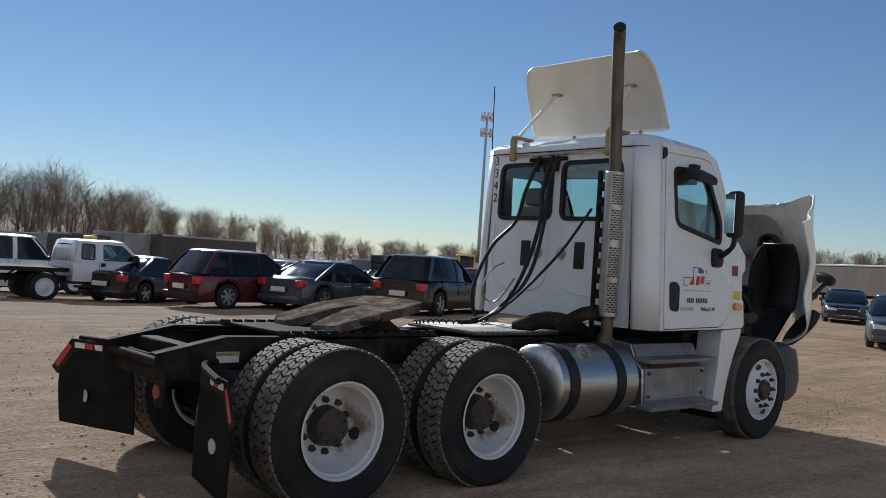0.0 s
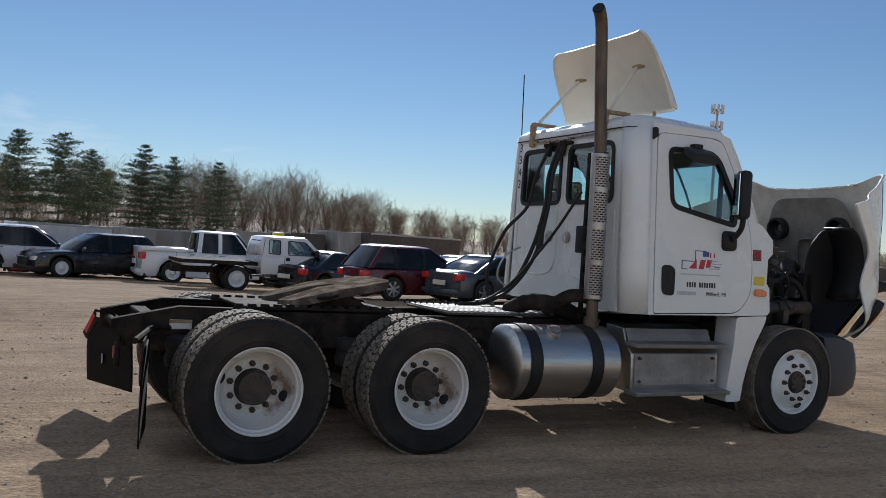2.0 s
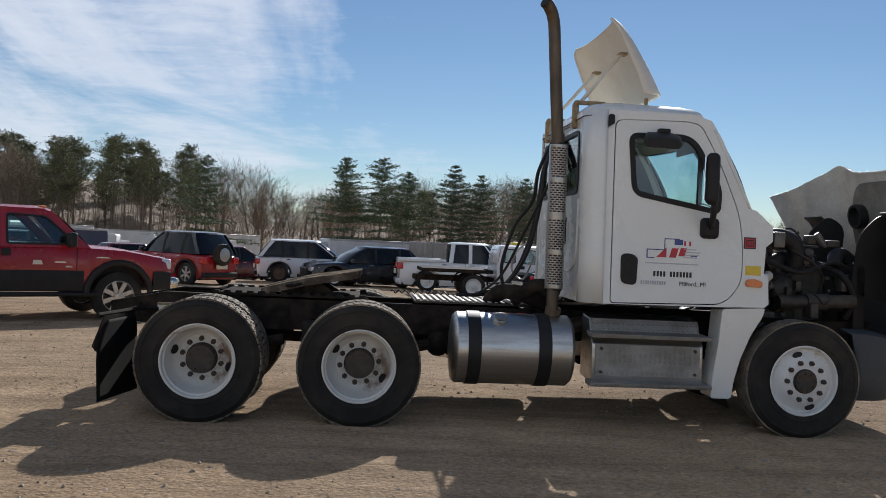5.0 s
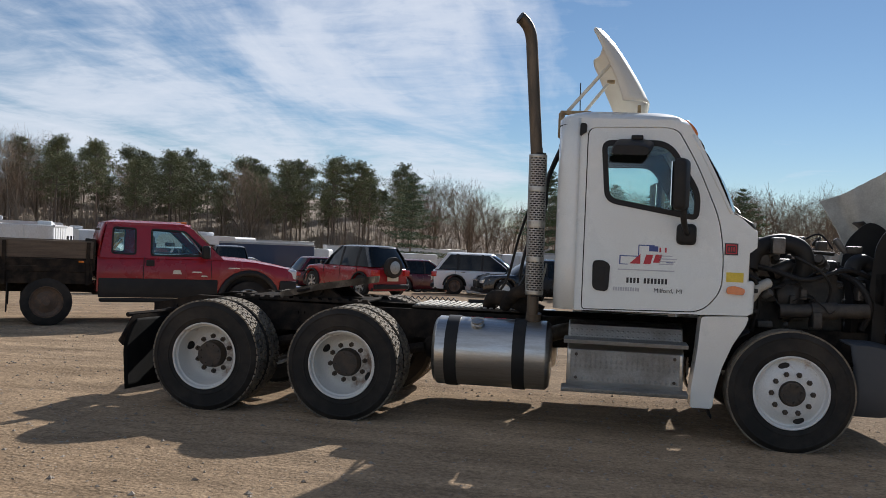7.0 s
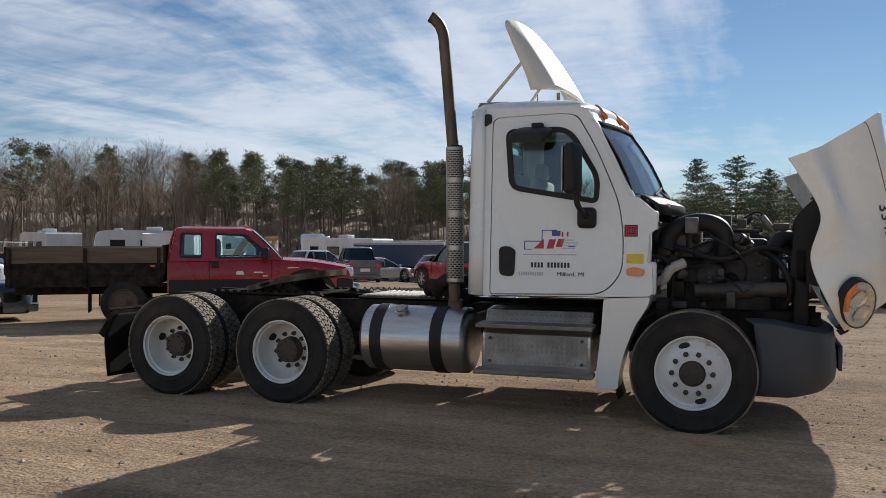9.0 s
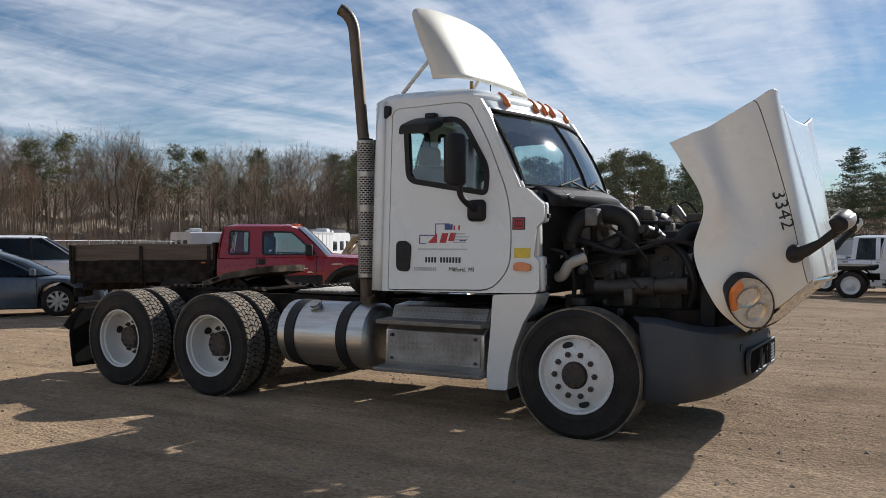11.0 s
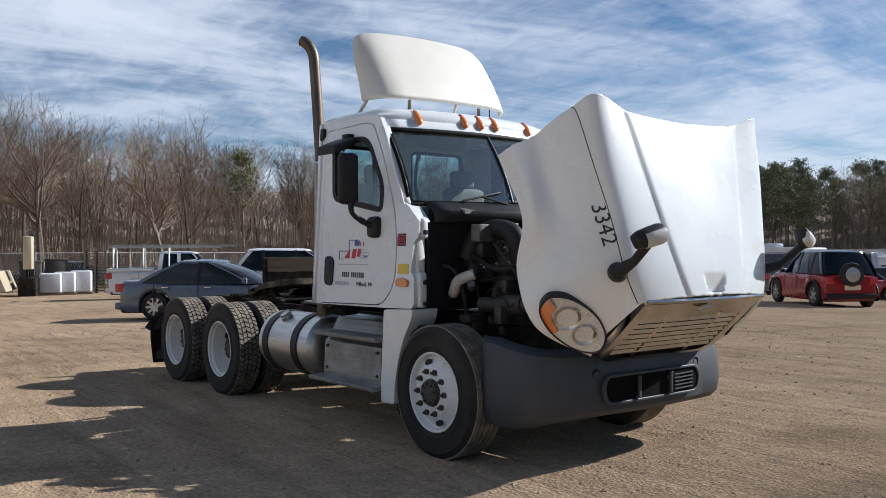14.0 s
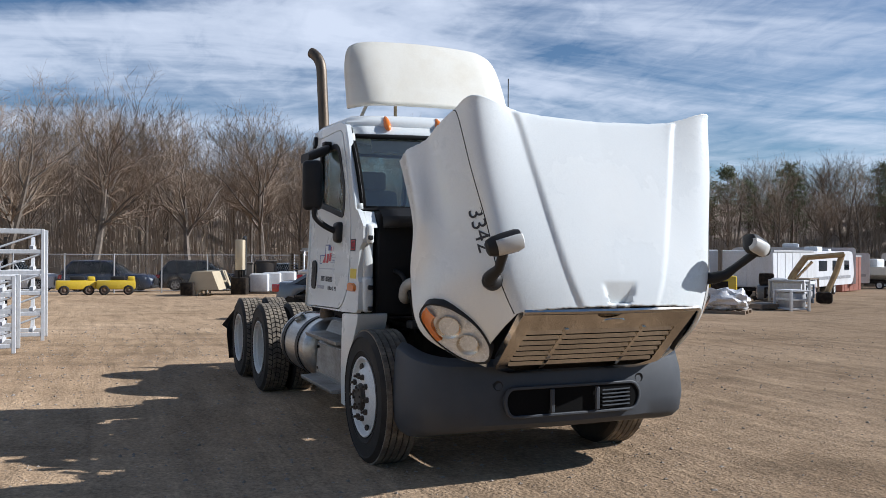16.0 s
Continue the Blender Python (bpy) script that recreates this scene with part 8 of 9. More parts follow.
for k in range(30):
    x, y = -17.6 - k * 0.62 + rng.uniform(-0.7, 0.7), 18.2 + k * 0.66 + rng.uniform(-0.8, 0.8)
    if abs(x + 22.6) < 1.2 and abs(y - 23.6) < 1.2:
        continue
    sc = thing("scrap_crate", "weathered crate of salvaged parts on the dirt", "crate", "salvage along the yard", at(x, y, rng.uniform(0, 90)))
    a, b, h = rng.uniform(0.3, 0.7), rng.uniform(0.3, 0.6), rng.choice([0.2, 0.3, 0.45, 0.7, 1.0])
    mt = rng.choice([WOOD, WOOD, GALV, TRAILER_WHITE, FRAME, PAINTS["bluegrey"], PAINTS["rust"]])
    for z in (0.03, h * 0.5, h - 0.06):
        part("band", box(B(), -a, a, -b, b, z, z + 0.07, 0.01, 1), mt, sc)
    for sx in (-1, 1):
        for sy in (-1, 1):
            part("corner_post", box(B(), sx * a - 0.04, sx * a + 0.04, sy * b - 0.04, sy * b + 0.04, 0, h, 0.008, 1), mt, sc)
    part("scrap_load", box(B(), -a * 0.86, a * 0.86, -b * 0.86, b * 0.86, 0.05, h * rng.uniform(0.7, 1.1), 0.08, 2), rng.choice([FRAME, GALV, TRAILER_WHITE, ENGINE]), sc)


# ---- fence side: rack, hopper, mast, pallets, carts ----
def steel_rack(label, m, L, H, D, levels):
    """White welded storage rack: posts, shelf rails, diagonal braces, arms standing on each shelf."""
    top = thing("steel_rack", label, "rack", "white steel racks", m)
    for x in (0, L / 2, L):
        for y in (0, -D):
            part("post", box(B(), x - 0.03, x + 0.03, y - 0.03, y + 0.03, 0, H, 0.005, 1), TRAILER_WHITE, top)
    for k in range(levels):
        z = 0.12 + k * (H - 0.15) / (levels - 1)
        for y in (0, -D):
            part("rail", box(B(), 0, L, y - 0.025, y + 0.025, z - 0.035, z + 0.035, 0.005, 1), TRAILER_WHITE, top)
        if k < levels - 1:
            for x0 in (0, L / 2):
                bm = B()
                tube(bm, [(x0 + 0.05, 0, z + (H - 0.15) / (levels - 1) - 0.05), (x0 + L / 4, 0, z + 0.05)], 0.020, 5)
                part("brace", bm, TRAILER_WHITE, top)
            for j in range(7):
                x = 0.2 + j * (L - 0.4) / 6
                bm = B()
                panel(bm, [(-D * 0.9, z + 0.04), (-0.05, z + 0.04), (-0.05, z + 0.10), (-D * 0.4, z + 0.12), (-D * 0.5, z + 0.27), (-D * 0.56, z + 0.27), (-D * 0.6, z + 0.10), (-D * 0.9, z + 0.09)], [], lambda y, h: (x - 0.03, y, h), lambda y, h: (x + 0.03, y, h))
                part("arm", bm, FRAME if j % 3 else TRAILER_WHITE, top)
    return top


steel_rack("tall white welded steel storage rack", at(-11.2, -4.0, -90), 3.2, 2.05, 1.0, 6)
steel_rack("low white welded steel storage rack", at(-8.9, -4.28, -90), 2.6, 1.23, 0.8, 5)

hp = thing("spreader_hopper", "tan steel spreader hopper with slanted fins", "hopper", m=at(-40.4, 2.4, 72) @ Matrix.Diagonal((0.8, 0.95, 0.72, 1)))
bm = B()
panel(bm, [(-0.9, 0.45), (0.8, 0.45), (0.35, 1.75), (-0.75, 1.75)], [], lambda x, z: (x, -1.9, z), lambda x, z: (x, 1.9, z))
part("bin", bm, PAINTS["tan"], hp)
for k in range(4):
    bm = B()
    y = -1.5 + k * 1.0
    panel(bm, [(-1.5, 0.05), (-1.3, 0.05), (-0.4, 1.7), (-0.95, 1.7)], [], lambda x, z: (x, y - 0.04, z), lambda x, z: (x, y + 0.04, z))
    part("fin", bm, PAINTS["tan"], hp)
for y in (-1.7, -0.5, 0.6, 1.7):
    part("leg", box(B(), -0.7, -0.58, y - 0.06, y + 0.06, 0, 0.5, 0.01, 1), PAINTS["tan"], hp)
part("chain_case", box(B(), -1.5, -0.7, -2.3, -1.9, 0.1, 1.0, 0.08, 2), FRAME, hp)

ms = thing("lift_mast", "tan control cabinet with black hose reel", "machine", m=at(-40.6, 3.8, 70))
part("cabinet", box(B(), -0.2, 0.2, -0.35, 0.35, 1.3, 2.9, 0.04, 2), PAINTS["tan"], ms)
for s in (-1, 1):
    part("leg", box(B(), -0.06, 0.06, s * 0.3 - 0.05, s * 0.3 + 0.05, 0, 1.3, 0.01, 1), FRAME, ms)
part("base", box(B(), -0.4, 0.4, -0.5, 0.6, 0, 0.9, 0.05, 2), FRAME, ms)
bm = B()
tube(bm, curve_pts([(0.1, 0.4, 2.9), (0.1, 0.7, 3.0), (0.1, 0.75, 2.2), (0.1, 0.6, 1.0)], 5), 0.10, 8)
part("hose", bm, BLACK, ms)

for k, (x, y, n) in enumerate(((-42.4, 7.4, 15), (-42.2, 8.5, 14))):
    st = thing("pallet_stack", "stack of weathered wooden pallets", "pallet", "pallet stacks", at(x, y, 70 + 3 * k))
    one = []
    for j in range(n):
        for x0 in (-0.5, 0, 0.5):
            part("runner", box(B(), x0 - 0.05, x0 + 0.05, -0.5, 0.5, j * 0.15, j * 0.15 + 0.10), WOOD, st)
        part("deck", box(B(), -0.6, 0.6, -0.5 + 0.01 * (j % 3), 0.5, j * 0.15 + 0.10, j * 0.15 + 0.135), WOOD, st)
for k, (x, y, h) in enumerate(((-41.2, 5.6, 1.15), (-41.3, 6.4, 1.2), (-41.0, 4.9, 1.1))):
    to = thing("plastic_tote", "white wrapped tote on a pallet", "tote", "white totes", at(x, y, 72))
    pallet(to, 1.1, 0.9)
    part("tote", box(B(), -0.5, 0.5, -0.42, 0.42, 0.13, h, 0.08, 3), PALE, to)
for k, (x, y, h) in enumerate(((-43.0, 4.4, 1.7), (-43.0, 5.6, 1.8))):
    to = thing("dark_crate", "dark weathered steel crate", "crate", "dark crates", at(x, y, 72))
    part("shell", box(B(), -0.5, 0.5, -0.5, 0.5, 0.0, h, 0.04, 2), TRAILER_DARK, to)
    part("lid", box(B(), -0.53, 0.53, -0.53, 0.53, h - 0.08, h + 0.03, 0.02, 1), TRAILER_DARK, to)
for k, (x, y, turn) in enumerate(((-43.3, -4.3, 95), (-43.2, -2.3, 88))):
    yc = thing("tow_cart", "low yellow airport tow cart", "cart", "yellow carts", at(x, y, turn))
    part("body", box(B(), -1.0, 0.95, -0.5, 0.5, 0.30, 0.78, 0.08, 2), PAINTS["yellow"], yc)
    part("seat", box(B(), -0.3, 0.4, -0.4, 0.4, 0.78, 1.0, 0.06, 2), BLACK, yc)
    part("dash", box(B(), 0.55, 0.9, -0.48, 0.48, 0.76, 0.98, 0.05, 2), PAINTS["yellow"], yc)
    for x0 in (-0.6, 0.6):
        for s in (-1, 1):
            car_wheel(yc, x0, s * 0.45, 0.26, 0.18, 10)
vehicle("suv_car", "dark blue full-size SUV parked behind the fence", at(-51.0, -2.6, 72), "navy", "suv", 5.6, 2.05, 1.92, 3.2, 0.40, 6)
vehicle("suv_car", "black full-size SUV parked behind the fence", at(-50.8, 3.0, 76), "black", "suv", 5.6, 2.05, 1.92, 3.2, 0.40, 6)
vehicle("pickup_truck", "white pickup parked behind the fence", at(-53.0, -8.2, 75), "white", "pickup", 5.7, 2.0, 1.9, 3.5, 0.40, 6, category="pickup")
vehicle("suv_car", "dark SUV parked behind the fence", at(-51.5, 9.0, 76), "slate", "suv", 4.9, 1.95, 1.75, 2.9, 0.38, 6)

fence = thing("chain_link_fence", "galvanised chain-link fence along the woods", "fence")
FX = lambda y: -47.0 - 0.02 * y
post = finish("fence_post", cyl(B(), (0, 0, 0), (0, 0, 2.25), 0.04, n=8), GALV)
for k in range(22):
    y = -18 + k * 2.6
    shared("fence_post", post, fence, pose(FX(y), y, fall(FX(y), y)))
for k in range(21):
    y0, y1 = -18 + k * 2.6, -15.4 + k * 2.6
    bm = B()
    z0, z1 = fall(FX(y0), y0), fall(FX(y1), y1)
    for h in (2.2, 0.12):
        tube(bm, [(FX(y0), y0, z0 + h), (FX(y1), y1, z1 + h)], 0.026 if h > 1 else 0.01, 6)
    part("fence_rail", bm, GALV, fence)
bm = B()
for k in range(420):
    y = -18 + k * 0.13
    for d in (-1, 1):
        ya = y + d * 1.05
        if not -18 < ya < 36.6:
            continue
        z0 = fall(FX(y), y)
        vs = [bm.verts.new(p) for p in ((FX(y), y, z0 + 0.1), (FX(y), y + 0.006, z0 + 0.1), (FX(ya), ya + 0.006, z0 + 2.2), (FX(ya), ya, z0 + 2.2))]
        bm.faces.new(vs)
tagged(part("wire_mesh", bm, GALV, fence, smooth=False), kind="stuff")

# phone mast
tw = thing("cell_tower", "tall steel cell tower with antenna clusters", "tower", m=pose(156.5, 178, -1.5))
part("pole", cyl(B(), (0, 0, 0), (0, 0, 44), 0.55, 0.30, n=12), GALV, tw)
for z in (40.0, 44.5):
    part("platform", cyl(B(), (0, 0, z - 0.3), (0, 0, z), 1.3, n=12), GALV, tw)
    for k in range(9):
        a = k * math.tau / 9
        part("antenna_panel", box(B(), 1.5 * math.cos(a) - 0.2, 1.5 * math.cos(a) + 0.2, 1.5 * math.sin(a) - 0.2, 1.5 * math.sin(a) + 0.2, z - 1.1, z + 1.2), TRAILER_WHITE, tw)


# ---- woods ----
BARK = mat("grey_brown_bark", (0.115, 0.092, 0.072), (0.21, 0.175, 0.14), rough=0.9, scale=3, amount=0.7, grain=30, bump=0.3, per_object=0.25)
PINE_BARK = mat("dark_pine_bark", (0.15, 0.115, 0.09), (0.24, 0.19, 0.15), rough=0.9, scale=3, amount=0.7, grain=30, bump=0.3, per_object=0.25)
TWIG = mat("bare_twigs", (0.195, 0.142, 0.098), (0.28, 0.212, 0.15), rough=0.9, scale=1.5, amount=0.6, grain=20, bump=0, per_object=0.25)
NEEDLE = mat("pine_needles", (0.115, 0.128, 0.058), (0.175, 0.175, 0.085), rough=0.7, scale=1.2, amount=0.8, grain=12, bump=0, per_object=0.25)
SPRUCE = mat("spruce_needles", (0.060, 0.092, 0.046), (0.09, 0.12, 0.06), rough=0.75, scale=1.2, amount=0.8, grain=12, bump=0, per_object=0.25)
BRUSH = mat("brush_stems", (0.265, 0.208, 0.153), (0.36, 0.288, 0.215), rough=0.95, scale=0.15, amount=0.8, grain=4, bump=0)
HILL = mat("leaf_litter_bank", (0.25, 0.195, 0.143), (0.165, 0.128, 0.094), rough=0.95, scale=0.12, amount=0.9, grain=1.2, bump=0.6)


class Mesh:
    """Plain vertex and face lists for branches, quicker than a bmesh."""
    def __init__(self):
        self.v, self.f = [], []

    def stick(self, p, q, r0, r1, n=3):
        d = (q - p).normalized()
        u = d.orthogonal().normalized()
        w = d.cross(u)
        k = len(self.v)
        for c, r in ((p, r0), (q, r1)):
            for i in range(n):
                a = i * math.tau / n
                self.v.append(tuple(c + (u * math.cos(a) + w * math.sin(a)) * r))
        for i in range(n):
            j = (i + 1) % n
            self.f.append((k + i, k + j, k + n + j, k + n + i))

    def blade(self, p, d, side, length, width):
        k = len(self.v)
        self.v += [tuple(p - side * width), tuple(p + side * width), tuple(p + d * length)]
        self.f.append((k, k + 1, k + 2))

    def done(self, name, material):
        me = bpy.data.meshes.new(name)
        me.from_pydata(self.v, [], self.f)
        me.materials.append(material)
        me.update()
        return me


def limb(trunk, twigs, p, d, length, r, level, rng, wide=1.0):
    segs = (6, 5, 3, 2)[level]
    cur, dirn = Vector(p), Vector(d).normalized()
    for i in range(segs):
        t0, t1 = i / segs, (i + 1) / segs
        dirn = (dirn + Vector((rng.gauss(0, 1), rng.gauss(0, 1), rng.gauss(0, 0.6) + 0.30)) * (0.05, 0.14, 0.19, 0.24, 0.3)[level]).normalized()
        q = cur + dirn * (length / segs)
        ra, rb = r * (1 - 0.72 * t0), r * (1 - 0.72 * t1)
        (trunk if level < 2 else twigs).stick(cur, q, max(ra, (0.02, 0.014, 0.010, 0.007)[level]), max(rb, (0.012, 0.008, 0.006, 0.004)[level]), 6 if level == 0 else 4 if level == 1 else 3)
        if level < 3 and (level > 0 or t1 > 0.40):
            for _ in range((2, 2, 2)[level] + (1 if rng.random() < 0.5 else 0)):
                side = Vector((rng.gauss(0, 1), rng.gauss(0, 1), rng.gauss(0, 0.35)))
                side = (side - dirn * side.dot(dirn)).normalized()
                k = rng.uniform(0.55, 1.0)
                nd = (dirn * rng.uniform(0.65, 1.15) + side * k * 0.9 * wide + Vector((0, 0, 0.22))).normalized()
                limb(trunk, twigs, q - dirn * rng.uniform(0, length / segs * 0.6), nd, length * (rng.uniform(0.34, 0.55) if level == 0 else rng.uniform(0.42, 0.66)) * (1.12 - 0.45 * t1 if level == 0 else 1) * (wide if level == 0 else 1), max(rb * (0.46 if wide == 1 else 0.60), 0.009), level + 1, rng, wide)
        cur = q


def bare_tree(seed, H, spread, wide=1.0):
    rng = random.Random(seed)
    tr, tw_ = Mesh(), Mesh()
    limb(tr, tw_, (0, 0, -0.1), (rng.gauss(0, 0.05), rng.gauss(0, 0.05), 1), H * 0.80, H * 0.0155 * spread, 0, rng, wide)
    return tr.done("trunk", BARK), tw_.done("crown", TWIG)


def tuft_blade(cr, c, lead, rng, flat, up, length, width):
    nd = (lead + Vector((rng.gauss(0, 1), rng.gauss(0, 1), rng.gauss(0, flat) + up))).normalized()
    sd = nd.cross(Vector((rng.gauss(0, 1), rng.gauss(0, 1), rng.gauss(0, 1)))).normalized()
    cr.blade(c, nd, sd, length, length * width)


def conifer(seed, H, spruce):
    """Pine with a bare lower trunk and tiers of needle tufts, or a spruce that is clothed nearly to the ground."""
    rng = random.Random(seed)
    tr, cr = Mesh(), Mesh()
    p = Vector((0, 0, -0.1))
    lean = Vector((rng.gauss(0, 0.012), rng.gauss(0, 0.012), 0))
    for i in range(8):
        q = p + Vector((0, 0, H / 8)) + lean * H / 8 + Vector((rng.gauss(0, 0.03), rng.gauss(0, 0.03), 0))
        tr.stick(p, q, H * 0.013 * (1 - i / 8.6), H * 0.013 * (1 - (i + 1) / 8.6), 6)
        p = q
    if spruce:
        # whorls of long level boughs with gaps between them
        z = H * rng.uniform(0.24, 0.32)
        while z < H * 0.985:
            t = (z - H * 0.12) / (H * 0.88)
            reach = H * 0.41 * max(0.0, 1 - t) ** 0.72 * rng.choice((0.55, 0.85, 1.0, 1.15)) + 0.10
            turn = rng.uniform(0, math.tau)
            count = rng.choice((5, 6, 7))
            for j in range(count):
                a = turn + j * math.tau / count + rng.gauss(0, 0.25)
                L = reach * rng.uniform(0.45, 1.12)
                d = Vector((math.cos(a), math.sin(a), -0.10 + 0.45 * t + rng.gauss(0, 0.06))).normalized()
                base = Vector((0, 0, min(H, z + H * rng.uniform(-0.008, 0.008)))) + lean * z
                tr.stick(base, base + d * L, 0.04 * (1 - t * 0.7), 0.010, 3)
                n = max(3, int(L / 0.15))
                for k in range(n):
                    f = (k + 0.7) / n
                    spread = 0.15 * L * (1 - abs(f - 0.7)) + 0.06
                    for _ in range(5 if f < 0.4 else 10):
                        c = base + d * (L * f) + Vector((rng.gauss(0, spread), rng.gauss(0, spread), rng.gauss(0, 0.07)))
                        tuft_blade(cr, c, d * 0.9, rng, 0.35, 0.10, rng.uniform(0.16, 0.34) * H / 13, 0.17)
            z += H * 0.05 * (1.15 - 0.6 * t) * rng.uniform(0.75, 1.3)
    else:
        # bare trunk, then uneven level boughs that end in flat pads of needles
        start = rng.uniform(0.46, 0.60)
        fat = rng.uniform(0.85, 1.25)
        side = rng.uniform(0, math.tau)
        for _ in range(66):
            t = rng.random() ** 0.85
            z = H * (start + (0.985 - start) * t)
            a = rng.uniform(0, math.tau)
            form = min(1.0, 0.45 + t * 2.2) * (1.03 - t) ** 0.55
            reach = H * (0.165 * fat * form * (1 + 0.25 * math.cos(a - side)) + 0.012) * rng.uniform(0.35, 1.25)
            d = Vector((math.cos(a), math.sin(a), rng.uniform(0.0, 0.55))).normalized()
            base = Vector((0, 0, z)) + lean * z
            mid = base + d * reach * 0.55 + Vector((0, 0, rng.uniform(-0.15, 0.1)))
            tip = base + d * reach + Vector((0, 0, rng.uniform(0.0, 0.4)))
            tr.stick(base, mid, 0.045 * (1 - t * 0.5), 0.022, 3)
            tr.stick(mid, tip, 0.022, 0.008, 3)
            for c0, big in ((tip, 1.0), (mid.lerp(tip, 0.45), 0.8), (mid + Vector((rng.gauss(0, 0.3), rng.gauss(0, 0.3), 0.1)), 0.55)):
                if rng.random() < 0.15:
                    continue
                R = H * 0.030 * big * rng.uniform(0.5, 1.5)
                for _ in range(int(34 * big)):
                    o = Vector((rng.gauss(0, 1), rng.gauss(0, 1), rng.gauss(0, 0.42)))
                    c = c0 + o * R * 0.66
                    tuft_blade(cr, c, o * 0.5, rng, 0.7, 0.35, rng.uniform(0.14, 0.32) * H / 13, 0.17)
        for _ in range(14):
            z = H * rng.uniform(0.22, start)
            a = rng.uniform(0, math.tau)
            base = Vector((0, 0, z)) + lean * z
            tr.stick(base, base + Vector((math.cos(a), math.sin(a), rng.uniform(-0.2, 0.2))) * rng.uniform(0.4, 1.5), 0.02, 0.006, 3)
    return tr.done("trunk", PINE_BARK), cr.done("crown", SPRUCE if spruce else NEEDLE)


BARE = [bare_tree(100 + k, 13.0, (1.0, 0.85, 1.15, 0.9, 0.8, 1.1)[k]) for k in range(6)]
OAKS = [bare_tree(150 + k, 13.0, 1.75, 1.35) for k in range(3)]
PINES = [conifer(200 + k, 13.0, False) for k in range(6)]
SPRUCES = [conifer(300 + k, 13.0, True) for k in range(3)]


def tree(kind, x, y, H, turn):
    src, label, group = {"oak": (OAKS, "large leafless oak with a thick trunk and spreading crown", "bare trees"), "bare": (BARE, "leafless grey brown deciduous tree at the wood's edge", "bare trees"), "pine": (PINES, "tall dark green pine with a bare lower trunk", "pines"), "spruce": (SPRUCES, "dark green pointed spruce", "spruces")}[kind]
    tr, cr = src[int(turn * 7.3) % len(src)]
    top = thing("tree", label, "tree", group, Matrix.Translation((x, y, fall(x, y))) @ Matrix.Rotation(radians(turn), 4, "Z") @ Matrix.Scale(H / 13.0, 4))
    shared("trunk", tr, top)
    shared("crown", cr, top)


def edge_r(a):
    """Distance of the wood's edge from the lorry, by compass angle in degrees."""
    pts = [(10, 300), (30, 240), (60, 170), (80, 128), (100, 112), (130, 100), (150, 84), (170, 68), (190, 60), (215, 60)]
    for (a0, r0), (a1, r1) in zip(pts, pts[1:]):
        if a <= a1:
            return r0 + (r1 - r0) * (a - a0) / (a1 - a0)
    return 60


def skyline(a):
    """Height of the wood above eye level, in degrees of view."""
    pts = [(10, 2.0), (26, 2.2), (40, 1.3), (50, 1.2), (58, 1.1), (63, 1.7), (66, 2.3), (69, 2.2), (73, 3.0), (77, 3.7), (80.5, 4.3), (86, 4.1), (91, 4.0), (94, 3.3), (98, 2.6), (102, 3.9), (106, 4.5), (108.5, 5.4), (113, 5.2), (118, 5.3), (126, 5.6), (135, 5.6), (141, 5.9), (148, 6.5), (157, 7.1), (165, 8.0), (171, 8.7), (178, 9.6), (190, 10.0), (215, 10.2)]
    for (a0, r0), (a1, r1) in zip(pts, pts[1:]):
        if a <= a1:
            return r0 + (r1 - r0) * (a - a0) / (a1 - a0)
    return 10


def pine_share(aa):
    """How many of the trees are pines, by compass angle in degrees."""
    if 107.5 <= aa <= 128:
        return 0.88
    if 133 <= aa <= 150:
        return 0.30
    return 0.45 if 86 <= aa <= 92 else 0.05


rng = random.Random(77)
CX, CY = 0.0, -5.0
a = 12.0
while a < 206:
    R = edge_r(a)
    for dr in ((0, 4, 9) if pine_share(a) > 0.6 else (0, 8)):
        aa = a + rng.uniform(-0.6, 0.6)
        r = R + dr + rng.uniform(-2.5, 2.5)
        x, y = CX + r * math.cos(radians(aa)), CY + r * math.sin(radians(aa))
        Hgt = math.tan(radians(skyline(aa))) * r + 1.6 - fall(x, y)
        pine = rng.random() < pine_share(aa)
        Hh = Hgt * (rng.uniform(0.86, 1.05) if pine else rng.uniform(0.76, 1.05))
        tree("pine" if pine else "bare", x, y, Hh, rng.uniform(0, 360))
    a += math.degrees(4.6 / edge_r(a)) * rng.uniform(0.75, 1.25) * (1.0 if a > 60 else 1.6)


def woodland(name, pairs, count, seed, material_c):
    """A block of wood 16 m wide and 14 m deep, trunks and crowns joined; heights are for a 13 m tree."""
    rg = random.Random(seed)
    out = []
    for slot, material in ((0, PINE_BARK if material_c is NEEDLE else BARK), (1, material_c)):
        vs, fs, off = [], [], 0
        rg2 = random.Random(seed)
        for k in range(count):
            me = pairs[rg2.randrange(len(pairs))][slot]
            n = len(me.vertices)
            co = np.empty(n * 3, dtype=np.float32)
            me.vertices.foreach_get("co", co)
            co = co.reshape(-1, 3)
            t, sc = rg2.uniform(0, 6.28), rg2.uniform(0.72, 1.05)
            px, py = rg2.uniform(-8, 8), rg2.uniform(-7, 7)
            c, s = math.cos(t), math.sin(t)
            rot = np.stack([co[:, 0] * c - co[:, 1] * s, co[:, 0] * s + co[:, 1] * c, co[:, 2]], 1) * sc + np.array([px, py, 0])
            vs.append(rot)
            fs += [tuple(v + off for v in p.vertices) for p in me.polygons]
            off += n
        me = bpy.data.meshes.new(name)
        me.from_pydata(np.concatenate(vs).tolist(), [], fs)
        me.materials.append(material)
        me.update()
        out.append(me)
    return out


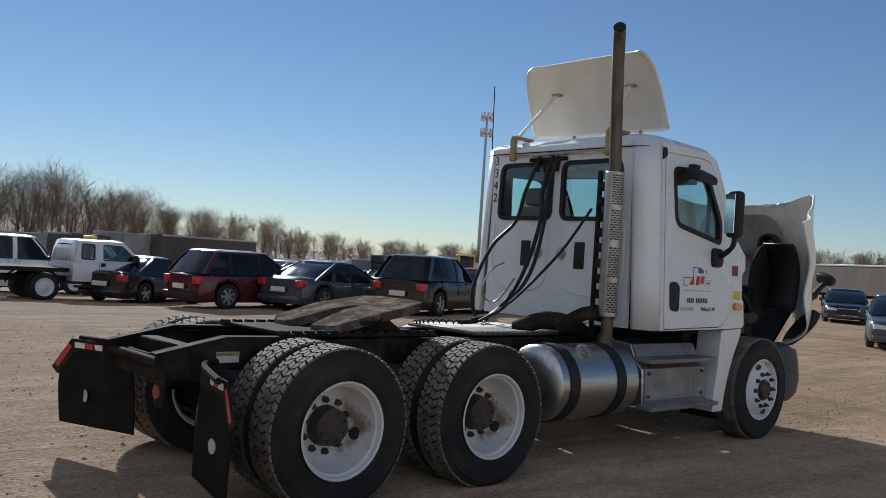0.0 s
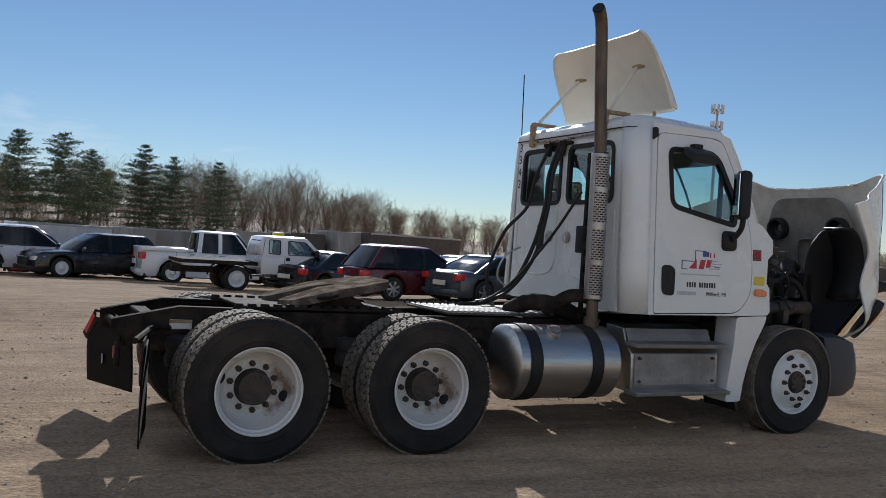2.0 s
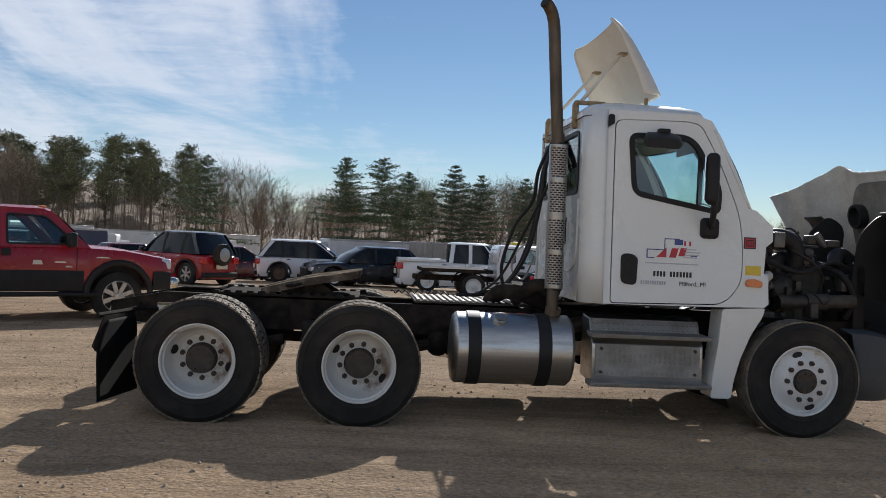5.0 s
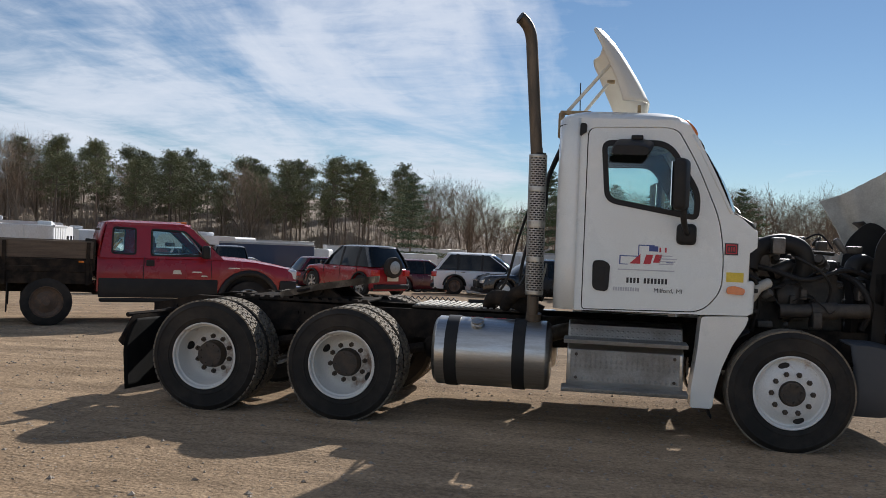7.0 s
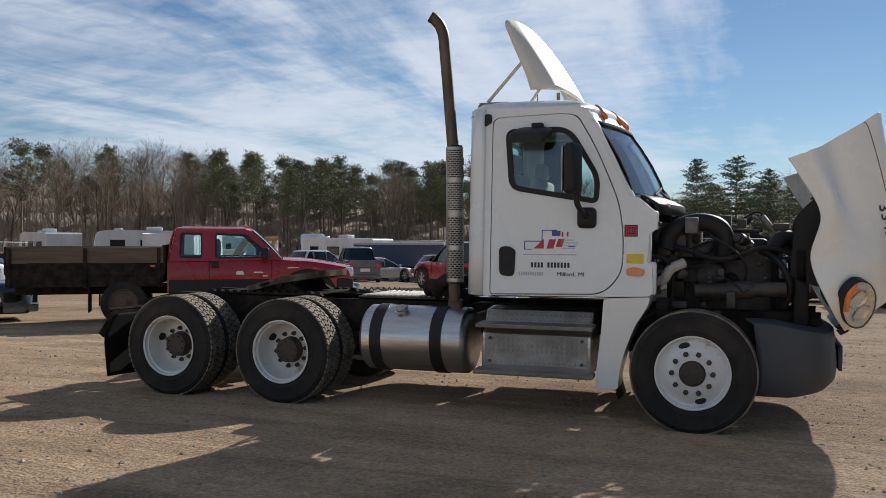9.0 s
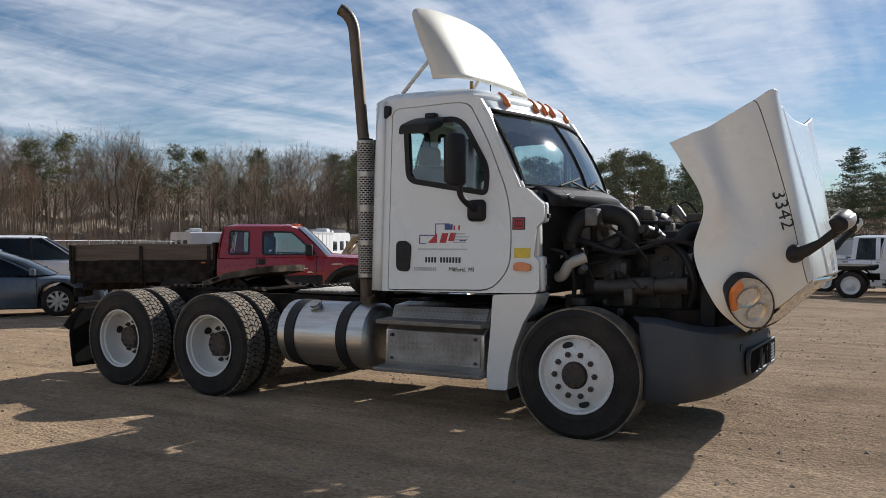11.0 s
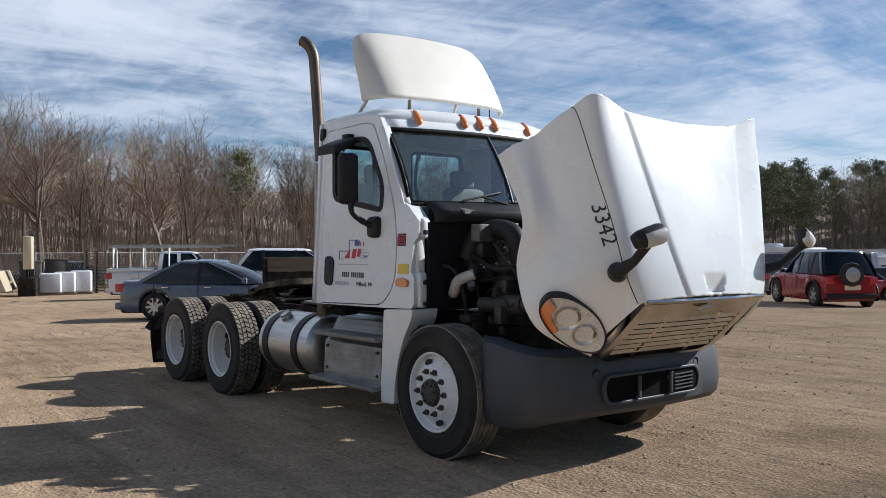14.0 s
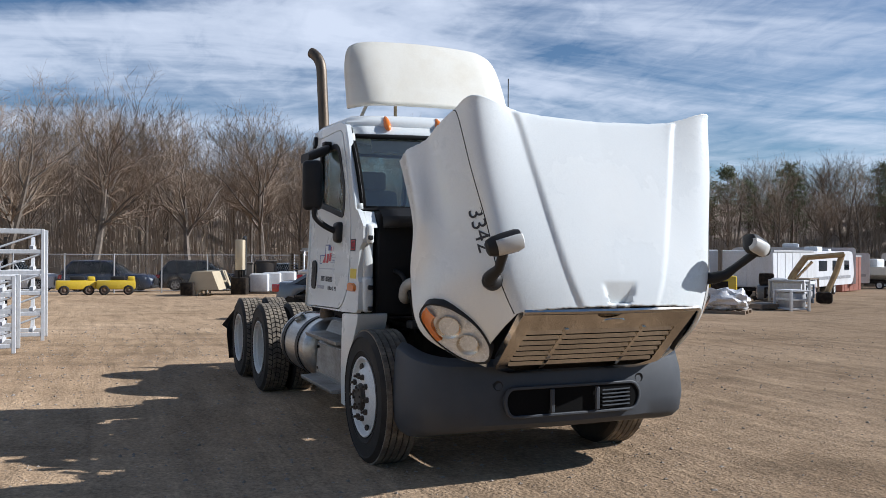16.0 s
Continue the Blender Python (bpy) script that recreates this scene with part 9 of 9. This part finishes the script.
BLOCK_BARE = [woodland("woodland", BARE, 8, 900 + k, TWIG) for k in range(2)]
BLOCK_PINE = woodland("woodland", PINES, 11, 950, NEEDLE)
WOODLAND = thing("woodland", "dense leafless and pine woodland behind the yard", "woodland", kind="stuff")
k, a = 0, 14.0
while a < 206:
    for dr in (18, 31):
        aa = a + (2.0 if dr > 20 else 0)
        r = edge_r(aa) + dr
        x, y = CX + r * math.cos(radians(aa)), CY + r * math.sin(radians(aa))
        Hgt = math.tan(radians(skyline(aa))) * r + 1.6 - fall(x, y)
        blk = BLOCK_PINE if pine_share(aa) > 0.6 or (pine_share(aa) > 0.15 and (k + dr) % 3 == 0) else BLOCK_BARE[k % 2]
        sc = Hgt / 13.0 * (0.92 if blk is BLOCK_PINE else 1.0)
        for me, nm in zip(blk, ("woodland_trunks", "woodland_crowns")):
            o = new(nm, me)
            o.parent = WOODLAND
            o.matrix_basis = Matrix.Translation((x, y, fall(x, y))) @ Matrix.Rotation(radians(aa + 90 + 180 * (k % 2)), 4, "Z") @ Matrix.Diagonal((max(sc, 0.75), max(sc, 0.75), sc, 1))
        k += 1
    a += math.degrees(13.0 / edge_r(a))
for aa, r, el in ((95.6, 96, 5.4), (93.2, 97, 5.5), (91.3, 104, 4.6), (88.2, 104, 5.1), (86.3, 106, 4.5), (105.3, 80, 5.0), (83.0, 118, 4.4)):
    x, y = CX + r * math.cos(radians(aa)), CY + r * math.sin(radians(aa))
    tree("spruce", x, y, math.tan(radians(el)) * r + 1.6 - fall(x, y), aa * 37 % 360)
# large oaks that stand ahead of the rest by the fence
for aa, r, el in ((184.0, 52, 9.0), (178.6, 55, 9.2), (172.4, 57, 8.0), (167.4, 60, 7.6), (189.5, 52, 9.6), (160.0, 70, 6.6)):
    x, y = CX + r * math.cos(radians(aa)), CY + r * math.sin(radians(aa))
    tree("oak", x, y, math.tan(radians(el)) * r + 1.6 - fall(x, y), aa * 53 % 360)

# undergrowth: thin stems and twigs, past counting
bm_ = Mesh()
for k in range(17000):
    aa = rng.uniform(12, 206)
    r = edge_r(aa) + rng.uniform(-3, 26)
    x, y = CX + r * math.cos(radians(aa)), CY + r * math.sin(radians(aa))
    base = Vector((x, y, fall(x, y) - 0.05))
    h = (math.tan(radians(skyline(aa))) * r + 2.0) * (rng.uniform(0.10, 0.40) if k % 3 else rng.uniform(0.40, 0.85))
    top_ = base + Vector((rng.gauss(0, 0.08) * h, rng.gauss(0, 0.08) * h, h))
    bm_.stick(base, top_, 0.022 + 0.005 * h, 0.008)
    for _ in range(3):
        t = rng.uniform(0.3, 0.9)
        p = base + (top_ - base) * t
        bm_.stick(p, p + Vector((rng.gauss(0, 0.5), rng.gauss(0, 0.5), rng.uniform(0.2, 0.7))) * h * 0.28, 0.016, 0.005)
tagged(new("undergrowth", bm_.done("undergrowth", BRUSH)), "brown leafless saplings and brush along the wood's edge", "undergrowth", kind="stuff")

# wooded bank that closes the view behind the trees
bm = B()
rows = []
for frac, lift in ((0.0, -0.2), (0.12, 0.34), (0.3, 0.58), (0.55, 0.78), (0.8, 0.92), (1.0, 1.0)):
    row = []
    for k in range(240):
        aa = 4 + k * 0.9
        r = edge_r(min(max(aa, 10), 215)) + 3 + 55 * frac
        x, y = CX + r * math.cos(radians(aa)), CY + r * math.sin(radians(aa))
        h = math.tan(radians(skyline(min(max(aa, 10), 215)))) * r * (0.46 + 0.22 * min(1.0, max(0.0, (aa - 98) / 12))) * lift
        row.append((x, y, -2.6 + max(-0.4, h + 2.0 * frac + (1.6 * frac) * noise.noise((aa * 0.35, frac * 4, 2.0)) + 0.9 * noise.noise((aa * 1.7, frac * 9, 7.0)))))
    rows.append(row)
loft(bm, rows, closed=False)
tagged(new("backdrop", finish("backdrop", bm, HILL)), "brown wooded bank behind the trees", "bank", kind="structure")

# loose stones on the dirt, past counting
st = Mesh()
rng = random.Random(3)
for k in range(15000):
    x = rng.uniform(-15, 12)
    y = rng.uniform(-7.5, 11) if k % 3 else rng.uniform(-7.5, 1)
    s = 0.006 + 0.016 * rng.random() ** 3
    z = fall(x, y) + 0.022 * noise.noise(((x + 1) * 0.35, (y + 3) * 0.35, 0)) + 0.012 * noise.noise(((x + 1) * 1.3, (y + 3) * 1.3, 5))
    k0 = len(st.v)
    ax = [rng.uniform(0.6, 1.4) * s for _ in range(3)]
    tn = rng.uniform(0, 6.28)
    for dx, dy, dz in ((1, 0, 0.2), (0.2, 1, 0.1), (-1, 0.1, 0.2), (-0.1, -1, 0.15), (0.1, 0.1, 1), (0, 0, -0.5)):
        st.v.append((x + (dx * math.cos(tn) - dy * math.sin(tn)) * ax[0], y + (dx * math.sin(tn) + dy * math.cos(tn)) * ax[1], z + dz * ax[2] * 0.8))
    for a_, b_ in ((0, 1), (1, 2), (2, 3), (3, 0)):
        st.f += [(k0 + a_, k0 + b_, k0 + 4), (k0 + b_, k0 + a_, k0 + 5)]
STONE = mat("grey_gravel", (0.26, 0.215, 0.17), (0.42, 0.37, 0.31), rough=0.9, scale=3, amount=0.9, grain=90, bump=0.2)
tagged(new("gravel", st.done("gravel", STONE)), "loose pale gravel stones on the packed dirt", "gravel", kind="stuff")
